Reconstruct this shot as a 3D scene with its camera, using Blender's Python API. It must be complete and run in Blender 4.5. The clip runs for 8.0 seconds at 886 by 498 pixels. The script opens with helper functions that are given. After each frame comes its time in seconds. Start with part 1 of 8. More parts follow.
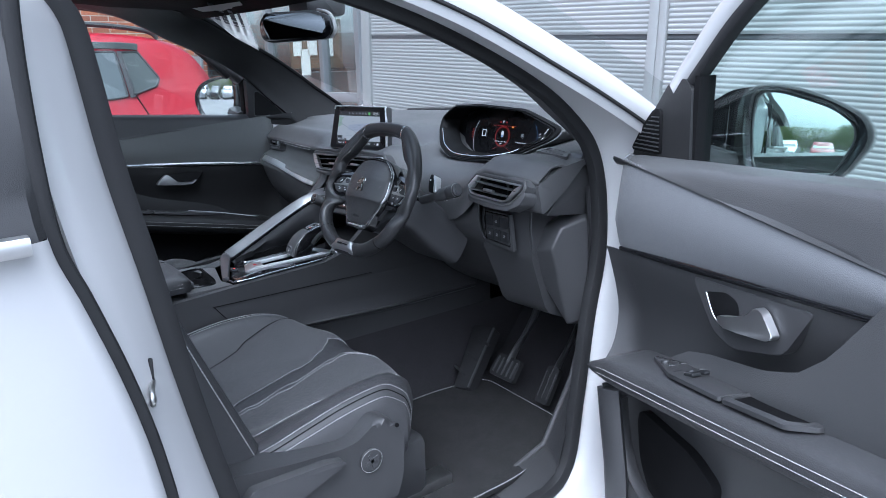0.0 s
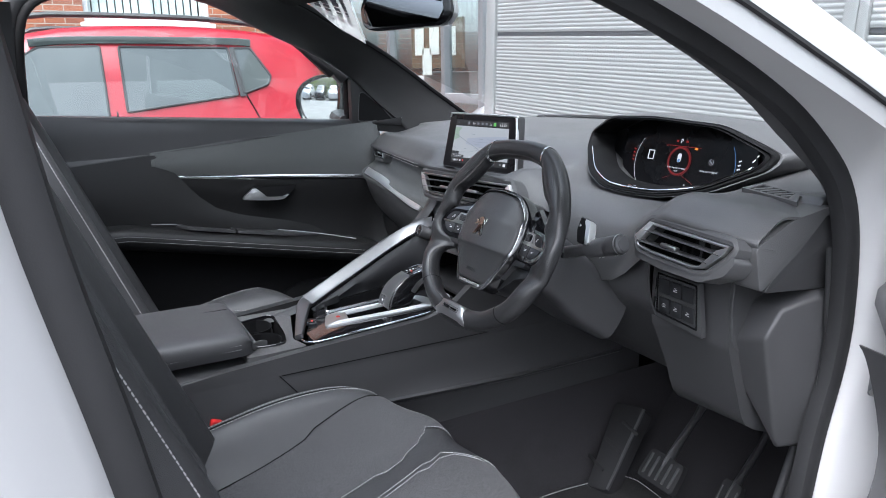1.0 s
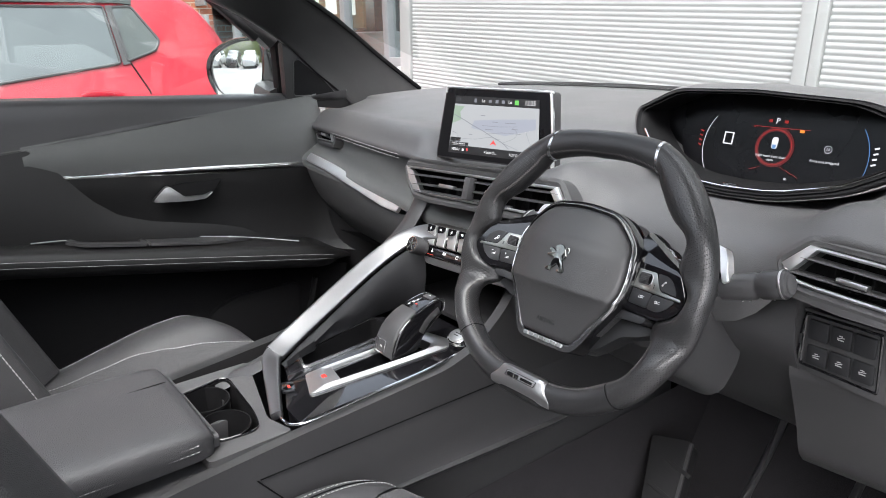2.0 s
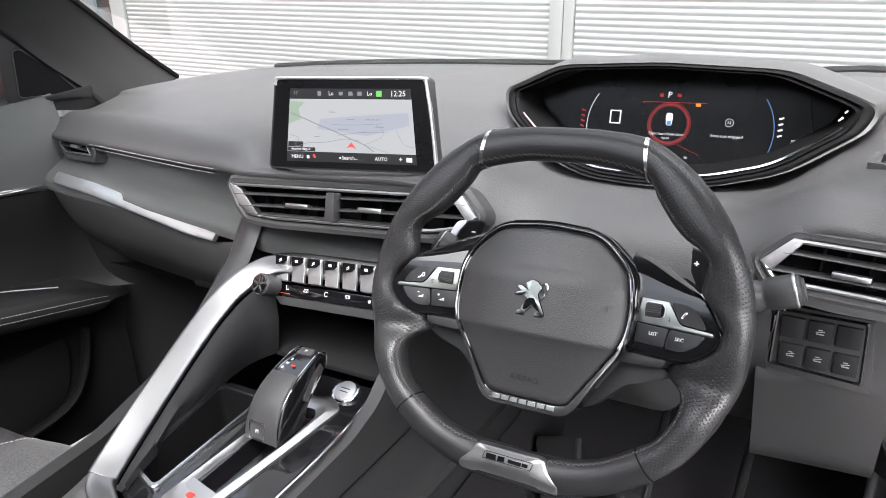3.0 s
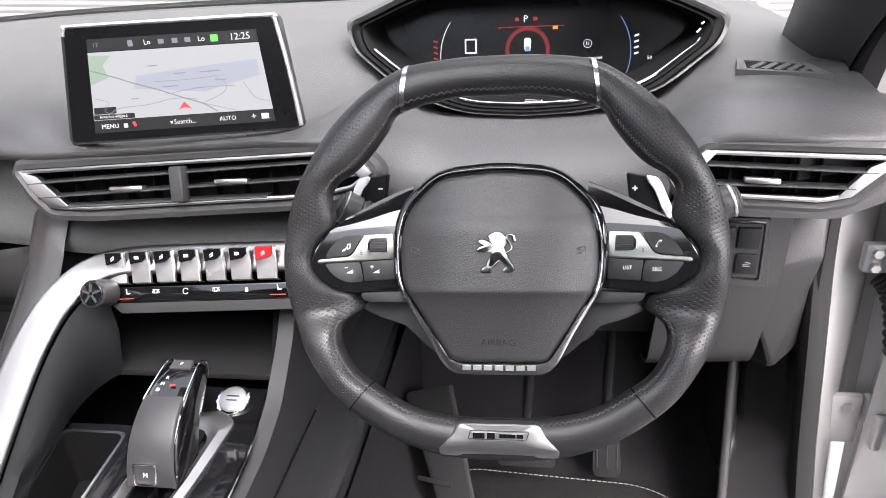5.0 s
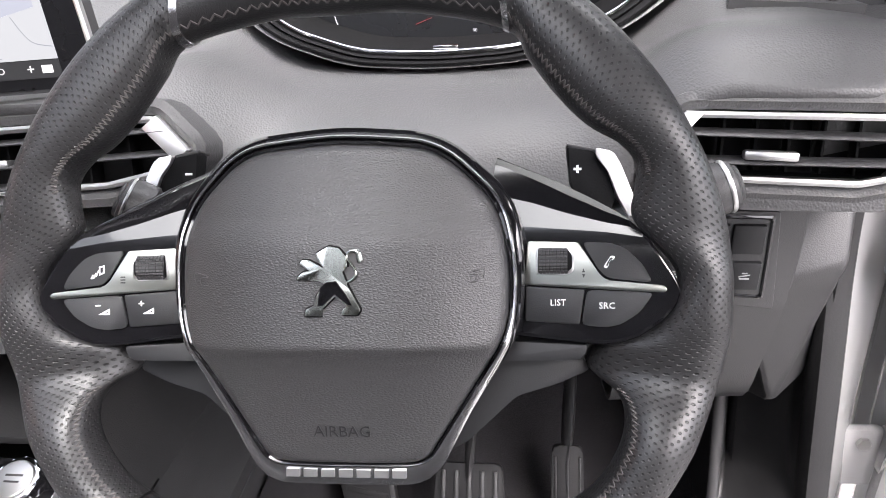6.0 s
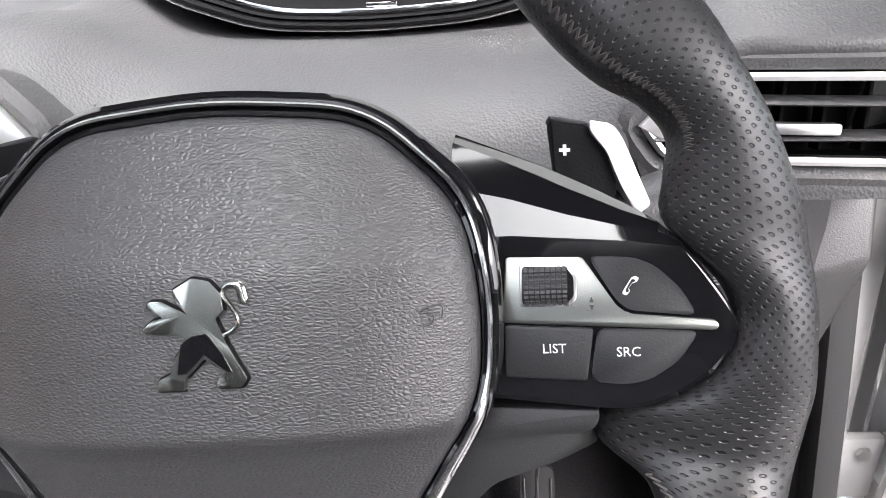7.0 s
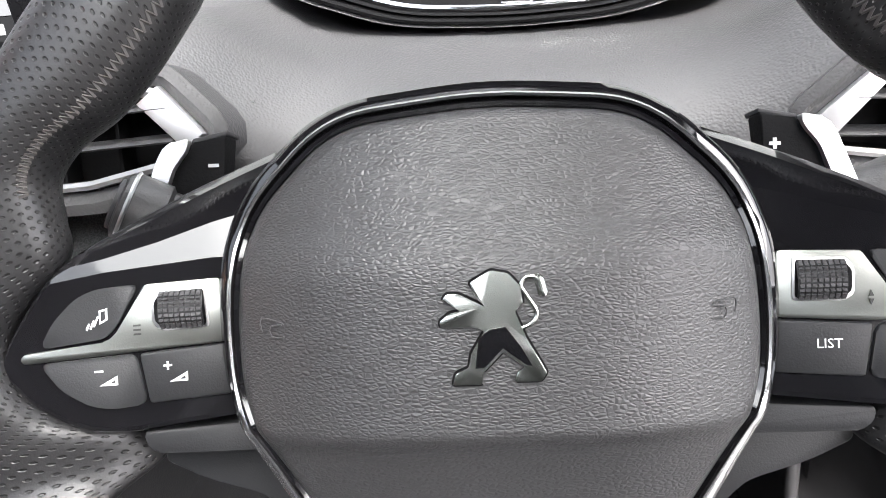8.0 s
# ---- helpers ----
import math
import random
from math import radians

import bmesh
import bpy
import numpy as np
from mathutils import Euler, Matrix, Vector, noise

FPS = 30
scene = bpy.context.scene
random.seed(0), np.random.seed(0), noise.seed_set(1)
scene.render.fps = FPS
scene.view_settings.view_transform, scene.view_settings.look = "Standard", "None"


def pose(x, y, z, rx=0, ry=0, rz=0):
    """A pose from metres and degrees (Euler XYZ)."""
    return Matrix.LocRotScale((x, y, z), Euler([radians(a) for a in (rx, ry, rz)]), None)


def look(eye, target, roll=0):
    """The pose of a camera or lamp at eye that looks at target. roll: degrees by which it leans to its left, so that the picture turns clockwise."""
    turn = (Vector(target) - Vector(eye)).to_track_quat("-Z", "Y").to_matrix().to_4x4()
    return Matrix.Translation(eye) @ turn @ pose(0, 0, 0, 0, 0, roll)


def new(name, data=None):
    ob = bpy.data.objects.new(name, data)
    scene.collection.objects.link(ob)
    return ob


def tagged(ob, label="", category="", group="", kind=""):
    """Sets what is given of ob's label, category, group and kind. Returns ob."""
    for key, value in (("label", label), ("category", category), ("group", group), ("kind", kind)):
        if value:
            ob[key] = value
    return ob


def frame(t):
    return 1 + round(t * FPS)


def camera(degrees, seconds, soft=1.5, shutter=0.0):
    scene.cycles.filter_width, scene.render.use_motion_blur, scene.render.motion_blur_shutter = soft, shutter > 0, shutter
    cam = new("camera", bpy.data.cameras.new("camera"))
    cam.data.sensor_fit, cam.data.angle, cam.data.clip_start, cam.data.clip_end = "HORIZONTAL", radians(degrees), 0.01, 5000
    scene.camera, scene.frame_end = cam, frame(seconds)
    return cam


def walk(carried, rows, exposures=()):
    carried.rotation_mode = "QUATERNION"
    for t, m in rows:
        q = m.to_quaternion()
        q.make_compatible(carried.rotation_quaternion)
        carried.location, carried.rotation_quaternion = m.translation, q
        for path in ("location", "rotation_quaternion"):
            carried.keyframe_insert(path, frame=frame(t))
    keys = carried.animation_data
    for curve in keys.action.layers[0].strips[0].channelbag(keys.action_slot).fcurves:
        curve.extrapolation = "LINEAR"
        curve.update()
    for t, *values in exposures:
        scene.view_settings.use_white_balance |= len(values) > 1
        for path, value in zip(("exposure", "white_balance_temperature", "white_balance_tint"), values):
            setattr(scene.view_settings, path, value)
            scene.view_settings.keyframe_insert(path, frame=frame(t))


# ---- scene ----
cam = camera(64.6, 8.0, soft=0.9)
PATH = [
    (0, (1.724, -0.818, 1.337), (0.194, 0.366, 0.831), -1.4),
    (0.5, (1.54, -0.682, 1.34), (-0.147, 0.27, 0.842), -0.9),
    (1, (1.314, -0.576, 1.328), (-0.393, 0.341, 0.831), -0.9),
    (1.2, (1.219, -0.551, 1.326), (-0.497, 0.349, 0.831), -0.8),
    (2.5, (0.716, -0.542, 1.334), (-0.536, 0.86, 0.652), -2.0),
    (3, (0.588, -0.509, 1.336), (-0.373, 1.1, 0.637), -2.7),
    (3.5, (0.487, -0.513, 1.319), (-0.167, 1.237, 0.605), -3.1),
    (4, (0.41, -0.543, 1.332), (0.078, 1.267, 0.549), -3.3),
    (4.2, (0.4, -0.556, 1.338), (0.097, 1.232, 0.494), -3.4),
    (5.3, (0.42, -0.415, 1.293), (0.129, 1.36, 0.419), -3.5),
    (5.5, (0.433, -0.366, 1.27), (0.144, 1.406, 0.387), -3.5),
    (6, (0.456, -0.261, 1.233), (0.218, 1.505, 0.325), -3.5),
    (6.5, (0.452, -0.19, 1.208), (0.309, 1.579, 0.285), -3.5),
    (7, (0.448, -0.158, 1.19), (0.347, 1.61, 0.26), -3.3),
    (7.5, (0.429, -0.145, 1.187), (0.324, 1.623, 0.257), -3.5),
    (8, (0.369, -0.159, 1.19), (0.242, 1.611, 0.267), -3.7),
]
EXPOSURES = [(0.0, 1.60, 5250, 10), (0.6, 1.75, 5350, 10), (0.8, 1.85, 5550, 12), (1.0, 1.98, 5850, 11), (2.5, 2.40, 6400, 13), (4.2, 2.50, 6500, 15), (5.5, 2.7, 6500, 17), (8.0, 2.92, 6500, 13)]
walk(cam, [(t, look(eye, target, roll)) for t, eye, target, roll in PATH], EXPOSURES)
SKY, SUN, GLOW = 0.15, 1.2, 0.30


# ---- world and light ----
world = bpy.data.worlds.new("sky")
scene.world = world
world.use_nodes = True
wn = world.node_tree.nodes
sky = wn.new("ShaderNodeTexSky")
sky.sky_type = "NISHITA"
sky.sun_disc = False
sky.sun_elevation, sky.sun_rotation = radians(60), radians(143)
sky.air_density, sky.dust_density, sky.ozone_density = 1.0, 6.0, 1.0
wn["Background"].inputs["Strength"].default_value = SKY
grey = wn.new("ShaderNodeHueSaturation")          # overcast: a paler sky
grey.inputs["Saturation"].default_value, grey.inputs["Value"].default_value = 0.35, 1.0
world.node_tree.links.new(sky.outputs["Color"], grey.inputs["Color"])
world.node_tree.links.new(grey.outputs["Color"], wn["Background"].inputs["Color"])

sun = new("sun", bpy.data.lights.new("sun", "SUN"))
sun.data.energy, sun.data.angle, sun.data.color = SUN, radians(75), (1.0, 0.97, 0.93)
sun.matrix_world = look((3.0, -4.0, 8.6), (0, 0, 0))


# ---- materials ----
def material(name, base, rough=0.5, metal=0.0, grain=0.0, scale=400.0, vary=0.12, patch=6.0, coat=0.0, kind="noise",
             spec=0.5, emit=None, power=0.0, sheen=0.0):
    """Principled material with fine relief (grain, per metre: scale) and slow changes of tone and gloss (patch)."""
    m = bpy.data.materials.new(name)
    m.use_nodes = True
    nt = m.node_tree
    n, l = nt.nodes, nt.links
    b = n["Principled BSDF"]
    b.inputs["Roughness"].default_value = rough
    b.inputs["Metallic"].default_value = metal
    b.inputs["Specular IOR Level"].default_value = spec
    b.inputs["Coat Weight"].default_value = coat
    b.inputs["Coat Roughness"].default_value = 0.04
    if sheen:
        b.inputs["Sheen Weight"].default_value = sheen
        b.inputs["Sheen Roughness"].default_value = 0.4
    tc = n.new("ShaderNodeTexCoord")
    slow = n.new("ShaderNodeTexNoise")
    slow.inputs["Scale"].default_value = patch
    slow.inputs["Detail"].default_value = 6
    l.new(tc.outputs["Object"], slow.inputs["Vector"])
    ramp = n.new("ShaderNodeMapRange")
    ramp.inputs["From Min"].default_value, ramp.inputs["From Max"].default_value = 0.3, 0.7
    ramp.inputs["To Min"].default_value, ramp.inputs["To Max"].default_value = 1 - vary, 1 + vary
    l.new(slow.outputs["Fac"], ramp.inputs["Value"])
    mul = n.new("ShaderNodeMix")
    mul.data_type, mul.blend_type = "RGBA", "MULTIPLY"
    mul.inputs["Factor"].default_value = 1
    mul.inputs["A"].default_value = (*base, 1)
    l.new(ramp.outputs["Result"], mul.inputs["B"])
    l.new(mul.outputs["Result"], b.inputs["Base Color"])
    rr = n.new("ShaderNodeMapRange")
    rr.inputs["From Min"].default_value, rr.inputs["From Max"].default_value = 0.3, 0.7
    rr.inputs["To Min"].default_value, rr.inputs["To Max"].default_value = max(0.01, rough * (1 - min(.12, vary))), min(1, rough * (1 + min(.12, vary)))
    l.new(slow.outputs["Fac"], rr.inputs["Value"])
    l.new(rr.outputs["Result"], b.inputs["Roughness"])
    if grain:
        if kind == "noise":
            t = n.new("ShaderNodeTexNoise")
            t.inputs["Detail"].default_value = 3
            out = t.outputs["Fac"]
        else:
            t = n.new("ShaderNodeTexVoronoi")
            t.feature = "SMOOTH_F1" if kind == "cells" else "DISTANCE_TO_EDGE"
            out = t.outputs["Distance"]
        t.inputs["Scale"].default_value = scale
        if kind == "leather":
            warp = n.new("ShaderNodeMapping")
            warp.inputs["Scale"].default_value = (0.55, 1.15, 1.15)
            l.new(tc.outputs["Object"], warp.inputs["Vector"])
            l.new(warp.outputs["Vector"], t.inputs["Vector"])
        else:
            l.new(tc.outputs["Object"], t.inputs["Vector"])
        bump = n.new("ShaderNodeBump")
        bump.inputs["Strength"].default_value = grain
        bump.inputs["Distance"].default_value = 0.0012
        l.new(out, bump.inputs["Height"])
        l.new(bump.outputs["Normal"], b.inputs["Normal"])
    if emit:
        b.inputs["Emission Color"].default_value = (*emit, 1)
        b.inputs["Emission Strength"].default_value = power
    return m


def woven(name, base, other, sx, sy, rough=0.9, sheen=0.12):
    """Cloth of fine ribs and specks, by object coordinates."""
    m = material(name, base, rough, grain=0.0, vary=0.1, patch=20, sheen=sheen, spec=0.2)
    n, l = m.node_tree.nodes, m.node_tree.links
    b = n["Principled BSDF"]
    tc = n.new("ShaderNodeTexCoord")
    mp = n.new("ShaderNodeMapping")
    mp.inputs["Scale"].default_value = (sx, sy, sy)
    l.new(tc.outputs["Object"], mp.inputs["Vector"])
    nz = n.new("ShaderNodeTexNoise")
    nz.inputs["Scale"].default_value = 1.0
    nz.inputs["Detail"].default_value = 2
    l.new(mp.outputs["Vector"], nz.inputs["Vector"])
    mr = n.new("ShaderNodeMapRange")
    mr.inputs["From Min"].default_value, mr.inputs["From Max"].default_value = 0.4, 0.6
    l.new(nz.outputs["Fac"], mr.inputs["Value"])
    mix = n.new("ShaderNodeMix")
    mix.data_type = "RGBA"
    mix.inputs["A"].default_value, mix.inputs["B"].default_value = (*base, 1), (*other, 1)
    l.new(mr.outputs["Result"], mix.inputs["Factor"])
    l.new(mix.outputs["Result"], b.inputs["Base Color"])
    bump = n.new("ShaderNodeBump")
    bump.inputs["Strength"].default_value, bump.inputs["Distance"].default_value = 0.5, 0.001
    l.new(nz.outputs["Fac"], bump.inputs["Height"])
    l.new(bump.outputs["Normal"], b.inputs["Normal"])
    return m


def pierced(name, base, rough, pitch=0.0026):
    """Leather with rows of small punched holes, laid out by the UV map in metres."""
    m = material(name, base, rough, grain=0.0, vary=0.08, patch=25)
    n, l = m.node_tree.nodes, m.node_tree.links
    b = n["Principled BSDF"]
    uv = n.new("ShaderNodeUVMap")
    uv.uv_map = "UVMap"
    mp = n.new("ShaderNodeMapping")
    mp.inputs["Rotation"].default_value = (0, 0, radians(45))
    mp.inputs["Scale"].default_value = (1 / pitch, 1 / pitch, 1)
    l.new(uv.outputs["UV"], mp.inputs["Vector"])
    fr = n.new("ShaderNodeVectorMath")
    fr.operation = "FRACTION"
    l.new(mp.outputs["Vector"], fr.inputs[0])
    ds = n.new("ShaderNodeVectorMath")
    ds.operation = "DISTANCE"
    ds.inputs[1].default_value = (0.5, 0.5, 0)
    l.new(fr.outputs["Vector"], ds.inputs[0])
    hole = n.new("ShaderNodeMapRange")
    hole.inputs["From Min"].default_value, hole.inputs["From Max"].default_value = 0.13, 0.25
    l.new(ds.outputs["Value"], hole.inputs["Value"])
    fine = n.new("ShaderNodeTexNoise")
    fine.inputs["Scale"].default_value = 900
    tc = n.new("ShaderNodeTexCoord")
    l.new(tc.outputs["Object"], fine.inputs["Vector"])
    add = n.new("ShaderNodeMath")
    add.operation = "MULTIPLY_ADD"
    add.inputs[1].default_value = 0.12
    l.new(fine.outputs["Fac"], add.inputs[0])
    l.new(hole.outputs["Result"], add.inputs[2])
    bump = n.new("ShaderNodeBump")
    bump.inputs["Strength"].default_value, bump.inputs["Distance"].default_value = 0.55, 0.0011
    l.new(add.outputs["Value"], bump.inputs["Height"])
    l.new(bump.outputs["Normal"], b.inputs["Normal"])
    old = b.inputs["Base Color"].links[0].from_socket
    mx = n.new("ShaderNodeMix")
    mx.data_type = "RGBA"
    mx.inputs["A"].default_value = (0.010, 0.010, 0.010, 1)
    l.new(old, mx.inputs["B"])
    l.new(hole.outputs["Result"], mx.inputs["Factor"])
    l.new(mx.outputs["Result"], b.inputs["Base Color"])
    return m


def clear(name, tint=(1, 1, 1), rough=0.0, mirror=0.06):
    """Thin pane: mostly clear, with a faint reflection."""
    m = bpy.data.materials.new(name)
    m.use_nodes = True
    n, l = m.node_tree.nodes, m.node_tree.links
    n.remove(n["Principled BSDF"])
    tr, gl, mx = n.new("ShaderNodeBsdfTransparent"), n.new("ShaderNodeBsdfGlossy"), n.new("ShaderNodeMixShader")
    tr.inputs["Color"].default_value = (*tint, 1)
    gl.inputs["Roughness"].default_value = rough
    lw = n.new("ShaderNodeLayerWeight")
    pw = n.new("ShaderNodeMath")
    pw.operation = "POWER"
    pw.inputs[1].default_value = 4.0
    l.new(lw.outputs["Facing"], pw.inputs[0])
    mr = n.new("ShaderNodeMapRange")
    mr.inputs["To Min"].default_value, mr.inputs["To Max"].default_value = mirror, 0.75
    l.new(pw.outputs["Value"], mr.inputs["Value"])
    l.new(mr.outputs["Result"], mx.inputs["Fac"])
    l.new(tr.outputs[0], mx.inputs[1])
    l.new(gl.outputs[0], mx.inputs[2])
    l.new(mx.outputs[0], n["Material Output"].inputs["Surface"])
    return m


def glow(name, colour, power):
    return material(name, (0.01, 0.01, 0.01), 0.4, vary=0.02, emit=colour, power=power * GLOW)


M = {
    "soft": material("soft_grained_plastic", (0.062, 0.062, 0.0635), 0.46, grain=0.3, scale=700, kind="cells", vary=0.08),
    "hard": material("hard_black_plastic", (0.038, 0.038, 0.0395), 0.40, grain=0.25, scale=900, vary=0.1, spec=0.48),
    # for black parts, and for recesses whose shade is put into the colour
    "deep": material("black_plastic_and_shade", (0.005, 0.005, 0.0055), 0.7, grain=0.2, scale=800, spec=0.12),
    "leather": material("black_grained_leather", (0.036, 0.036, 0.037), 0.37, grain=0.32, scale=850, kind="leather", vary=0.03, patch=12, spec=0.6),
    "smooth": material("smooth_black_leather", (0.020, 0.020, 0.021), 0.34, grain=0.25, scale=1100, vary=0.05, patch=15),
    "punched": pierced("punched_black_leather", (0.022, 0.022, 0.023), 0.34),
    "seatleather": material("seat_leather", (0.042, 0.042, 0.044), 0.42, grain=0.5, scale=600, kind="leather", vary=0.1, patch=8),
    "gloss": material("piano_black", (0.006, 0.006, 0.007), 0.07, grain=0.0, vary=0.15, patch=30, coat=0.6),
    "chrome": material("bright_chrome", (0.82, 0.82, 0.83), 0.10, 1.0, vary=0.03, patch=40),
    "satin": material("satin_aluminium", (0.58, 0.58, 0.58), 0.36, 1.0, vary=0.03, patch=60),
    "blade": material("blade_aluminium", (0.30, 0.30, 0.305), 0.32, 1.0, vary=0.0),
    "pale": material("pale_satin_metal", (0.30, 0.31, 0.29), 0.33, 1.0, grain=0.05, scale=1500, vary=0.05, patch=25),
    "embmetal": material("emblem_chrome", (0.44, 0.46, 0.43), 0.22, 1.0, vary=0.05, patch=60),
    "ringmetal": material("polished_ring_metal", (0.66, 0.66, 0.67), 0.24, 1.0, vary=0.03, patch=40),
    "key": material("brushed_key_metal", (0.86, 0.86, 0.86), 0.42, 1.0, grain=0.06, scale=1800, vary=0.04, patch=40),
    "button": material("button_rubber", (0.016, 0.0165, 0.018), 0.48, grain=0.1, scale=1500, vary=0.05, spec=0.35),
    "leverface": material("smooth_grey_lever", (0.034, 0.034, 0.036), 0.5, vary=0.03),
    "grey": material("grey_plastic", (0.048, 0.048, 0.05), 0.55, grain=0.25, scale=900, vary=0.06, spec=0.35),
    "cloth": woven("dash_cloth", (0.07, 0.073, 0.073), (0.13, 0.135, 0.135), 900, 900),
    "seatcloth": woven("ribbed_seat_cloth", (0.044, 0.044, 0.046), (0.092, 0.092, 0.094), 260, 900),
    "doorcloth": woven("speckled_door_cloth", (0.085, 0.087, 0.092), (0.155, 0.16, 0.168), 800, 800),
    "carpet": woven("black_carpet", (0.016, 0.015, 0.0165), (0.034, 0.033, 0.036), 600, 600, 0.95, 0.0),
    "mat": woven("floor_mat_cloth", (0.012, 0.012, 0.0125), (0.028, 0.027, 0.027), 700, 700, 0.95, 0.0),
    "rubber": material("black_rubber", (0.016, 0.016, 0.017), 0.6, grain=0.2, scale=600, spec=0.25),
    "seal": material("weather_seal_rubber", (0.018, 0.018, 0.019), 0.6, grain=0.15, scale=500, spec=0.3),
    "white": material("white_car_paint", (0.45, 0.45, 0.45), 0.22, vary=0.02, patch=2, coat=0.7),
    "red": material("red_car_paint", (0.29, 0.005, 0.016), 0.35, vary=0.05, patch=3, coat=0.25),
    "stitch": material("pale_thread", (0.42, 0.42, 0.42), 0.8, vary=0.05),
    "ink": material("white_print", (0.75, 0.75, 0.75), 0.6, vary=0.02),
    "dimink": material("faint_print", (0.34, 0.34, 0.34), 0.6, vary=0.02),
    # hard plastic darkened; on the passenger side it carries the shade there
    "darkhard": material("darkened_hard_plastic", (0.015, 0.015, 0.0155), 0.45, grain=0.25, scale=900, vary=0.1, spec=0.35),
    "redink": material("red_print", (0.6, 0.03, 0.02), 0.5, vary=0.02),
    "darkink": material("dark_print", (0.03, 0.03, 0.03), 0.5, vary=0.02),
    "metalrib": material("white_ribbed_sheet", (0.236, 0.244, 0.241), 0.45, vary=0.05, patch=1.2, grain=0.05, scale=60),
    "joint": material("dark_joint", (0.05, 0.055, 0.06), 0.7),
    "asphalt": material("asphalt", (0.17, 0.17, 0.168), 0.9, grain=0.8, scale=90, vary=0.2, patch=0.8),
    "mortar": material("mortar", (0.33, 0.30, 0.26), 0.9, grain=0.4, scale=150),
    "wpaint": material("white_frame_paint", (0.75, 0.76, 0.77), 0.5, vary=0.03),
    "greymetal": material("grey_frame_metal", (0.20, 0.21, 0.22), 0.4, 0.4, vary=0.05),
    "dark_tint": clear("dark_tinted_window", (0.18, 0.20, 0.21)),
    "rooftint": clear("roof_glass", (0.80, 0.84, 0.84)),
    "glass": clear("clear_glass", (0.93, 0.97, 0.96)),
    "greenglass": clear("green_door_glass", (0.88, 0.955, 0.935)),
    "mirror": material("mirror_silver", (0.86, 0.88, 0.88), 0.01, 1.0, vary=0.0),
    "darkmirror": material("dimming_mirror", (0.20, 0.21, 0.22), 0.02, 1.0, vary=0.0),
    "paper": material("paper", (0.72, 0.72, 0.70), 0.8, vary=0.04),
    "steel": material("zinc_steel", (0.55, 0.55, 0.54), 0.35, 1.0, vary=0.08, patch=30),
    "liner": material("black_headliner", (0.02, 0.02, 0.021), 0.9, grain=0.3, scale=500, spec=0.2),
    "leaf": material("hedge_leaf", (0.12, 0.16, 0.04), 0.6, vary=0.4, patch=3),
    "bark": material("bark", (0.12, 0.09, 0.06), 0.9, grain=0.5, scale=40),
    "redplastic": material("red_button_plastic", (0.55, 0.02, 0.02), 0.4),
    "tyre": material("tyre", (0.02, 0.02, 0.02), 0.8, grain=0.3, scale=200),
    "lamp_red": material("red_lamp_lens", (0.35, 0.01, 0.01), 0.12, coat=0.6),
    "screen_dark": material("screen_glass", (0.006, 0.006, 0.007), 0.28, spec=0.25),
    "dial": glow("dial_red_glow", (0.8, 0.02, 0.03), 0.10),
    "dialred": glow("dial_red_line", (1.0, 0.05, 0.04), 0.28),
    "dialwhite": glow("dial_white", (0.9, 0.92, 0.95), 0.75),
    "dialblue": glow("dial_blue", (0.12, 0.3, 0.6), 0.7),
    "dialorange": glow("dial_orange", (1.0, 0.3, 0.03), 0.8),
    "map": glow("map_pale", (0.74, 0.77, 0.78), 0.50),
    "maproad": glow("map_road", (0.32, 0.34, 0.38), 0.6),
    "mapgreen": glow("map_green", (0.55, 0.72, 0.55), 0.46),
    "mapblue": glow("map_blue", (0.66, 0.70, 0.80), 0.46),
    "mapbar": glow("map_bar", (0.05, 0.055, 0.06), 0.2),
    "ui": glow("screen_letters", (0.9, 0.9, 0.9), 0.85),
    "uired": glow("screen_red", (0.9, 0.08, 0.08), 0.8),
    "uigreen": glow("screen_green", (0.2, 0.75, 0.15), 0.7),
    "led": glow("seat_heat_led", (1.0, 0.1, 0.06), 0.9),
}


# ---- mesh helpers ----
def thing(name, at, label, category, group="", kind=""):
    e = new(name)
    e.empty_display_size = 0.05
    e.location = at
    return tagged(e, label, category, group, kind)


def mesh_from(name, bm, mat, smooth=True, angle=40):
    me = bpy.data.meshes.new(name)
    bmesh.ops.recalc_face_normals(bm, faces=bm.faces)
    if smooth:
        for f in bm.faces:
            f.smooth = True
        lim = radians(angle)
        for e in bm.edges:
            if len(e.link_faces) == 2 and e.calc_face_angle(0) > lim:
                e.smooth = False
    bm.to_mesh(me)
    bm.free()
    me.materials.append(mat if not isinstance(mat, str) else M[mat])
    return me


def part(name, bm, mat, parent=None, label="", smooth=True, angle=40):
    """Links a bmesh, given in world metres, as one mesh object under its thing or part."""
    ob = new(name, mesh_from(name, bm, mat, smooth, angle))
    if parent is not None:
        ob.parent = parent
        # empties are only moved, and meshes lie in world measures
        ob.matrix_parent_inverse = Matrix.Translation(-parent.location)
    if label:
        tagged(ob, label)
    return ob


def solo(name, bm, mat, label, category, group="", kind="", smooth=True, angle=40):
    return tagged(part(name, bm, mat, None, "", smooth, angle), label, category, group, kind)


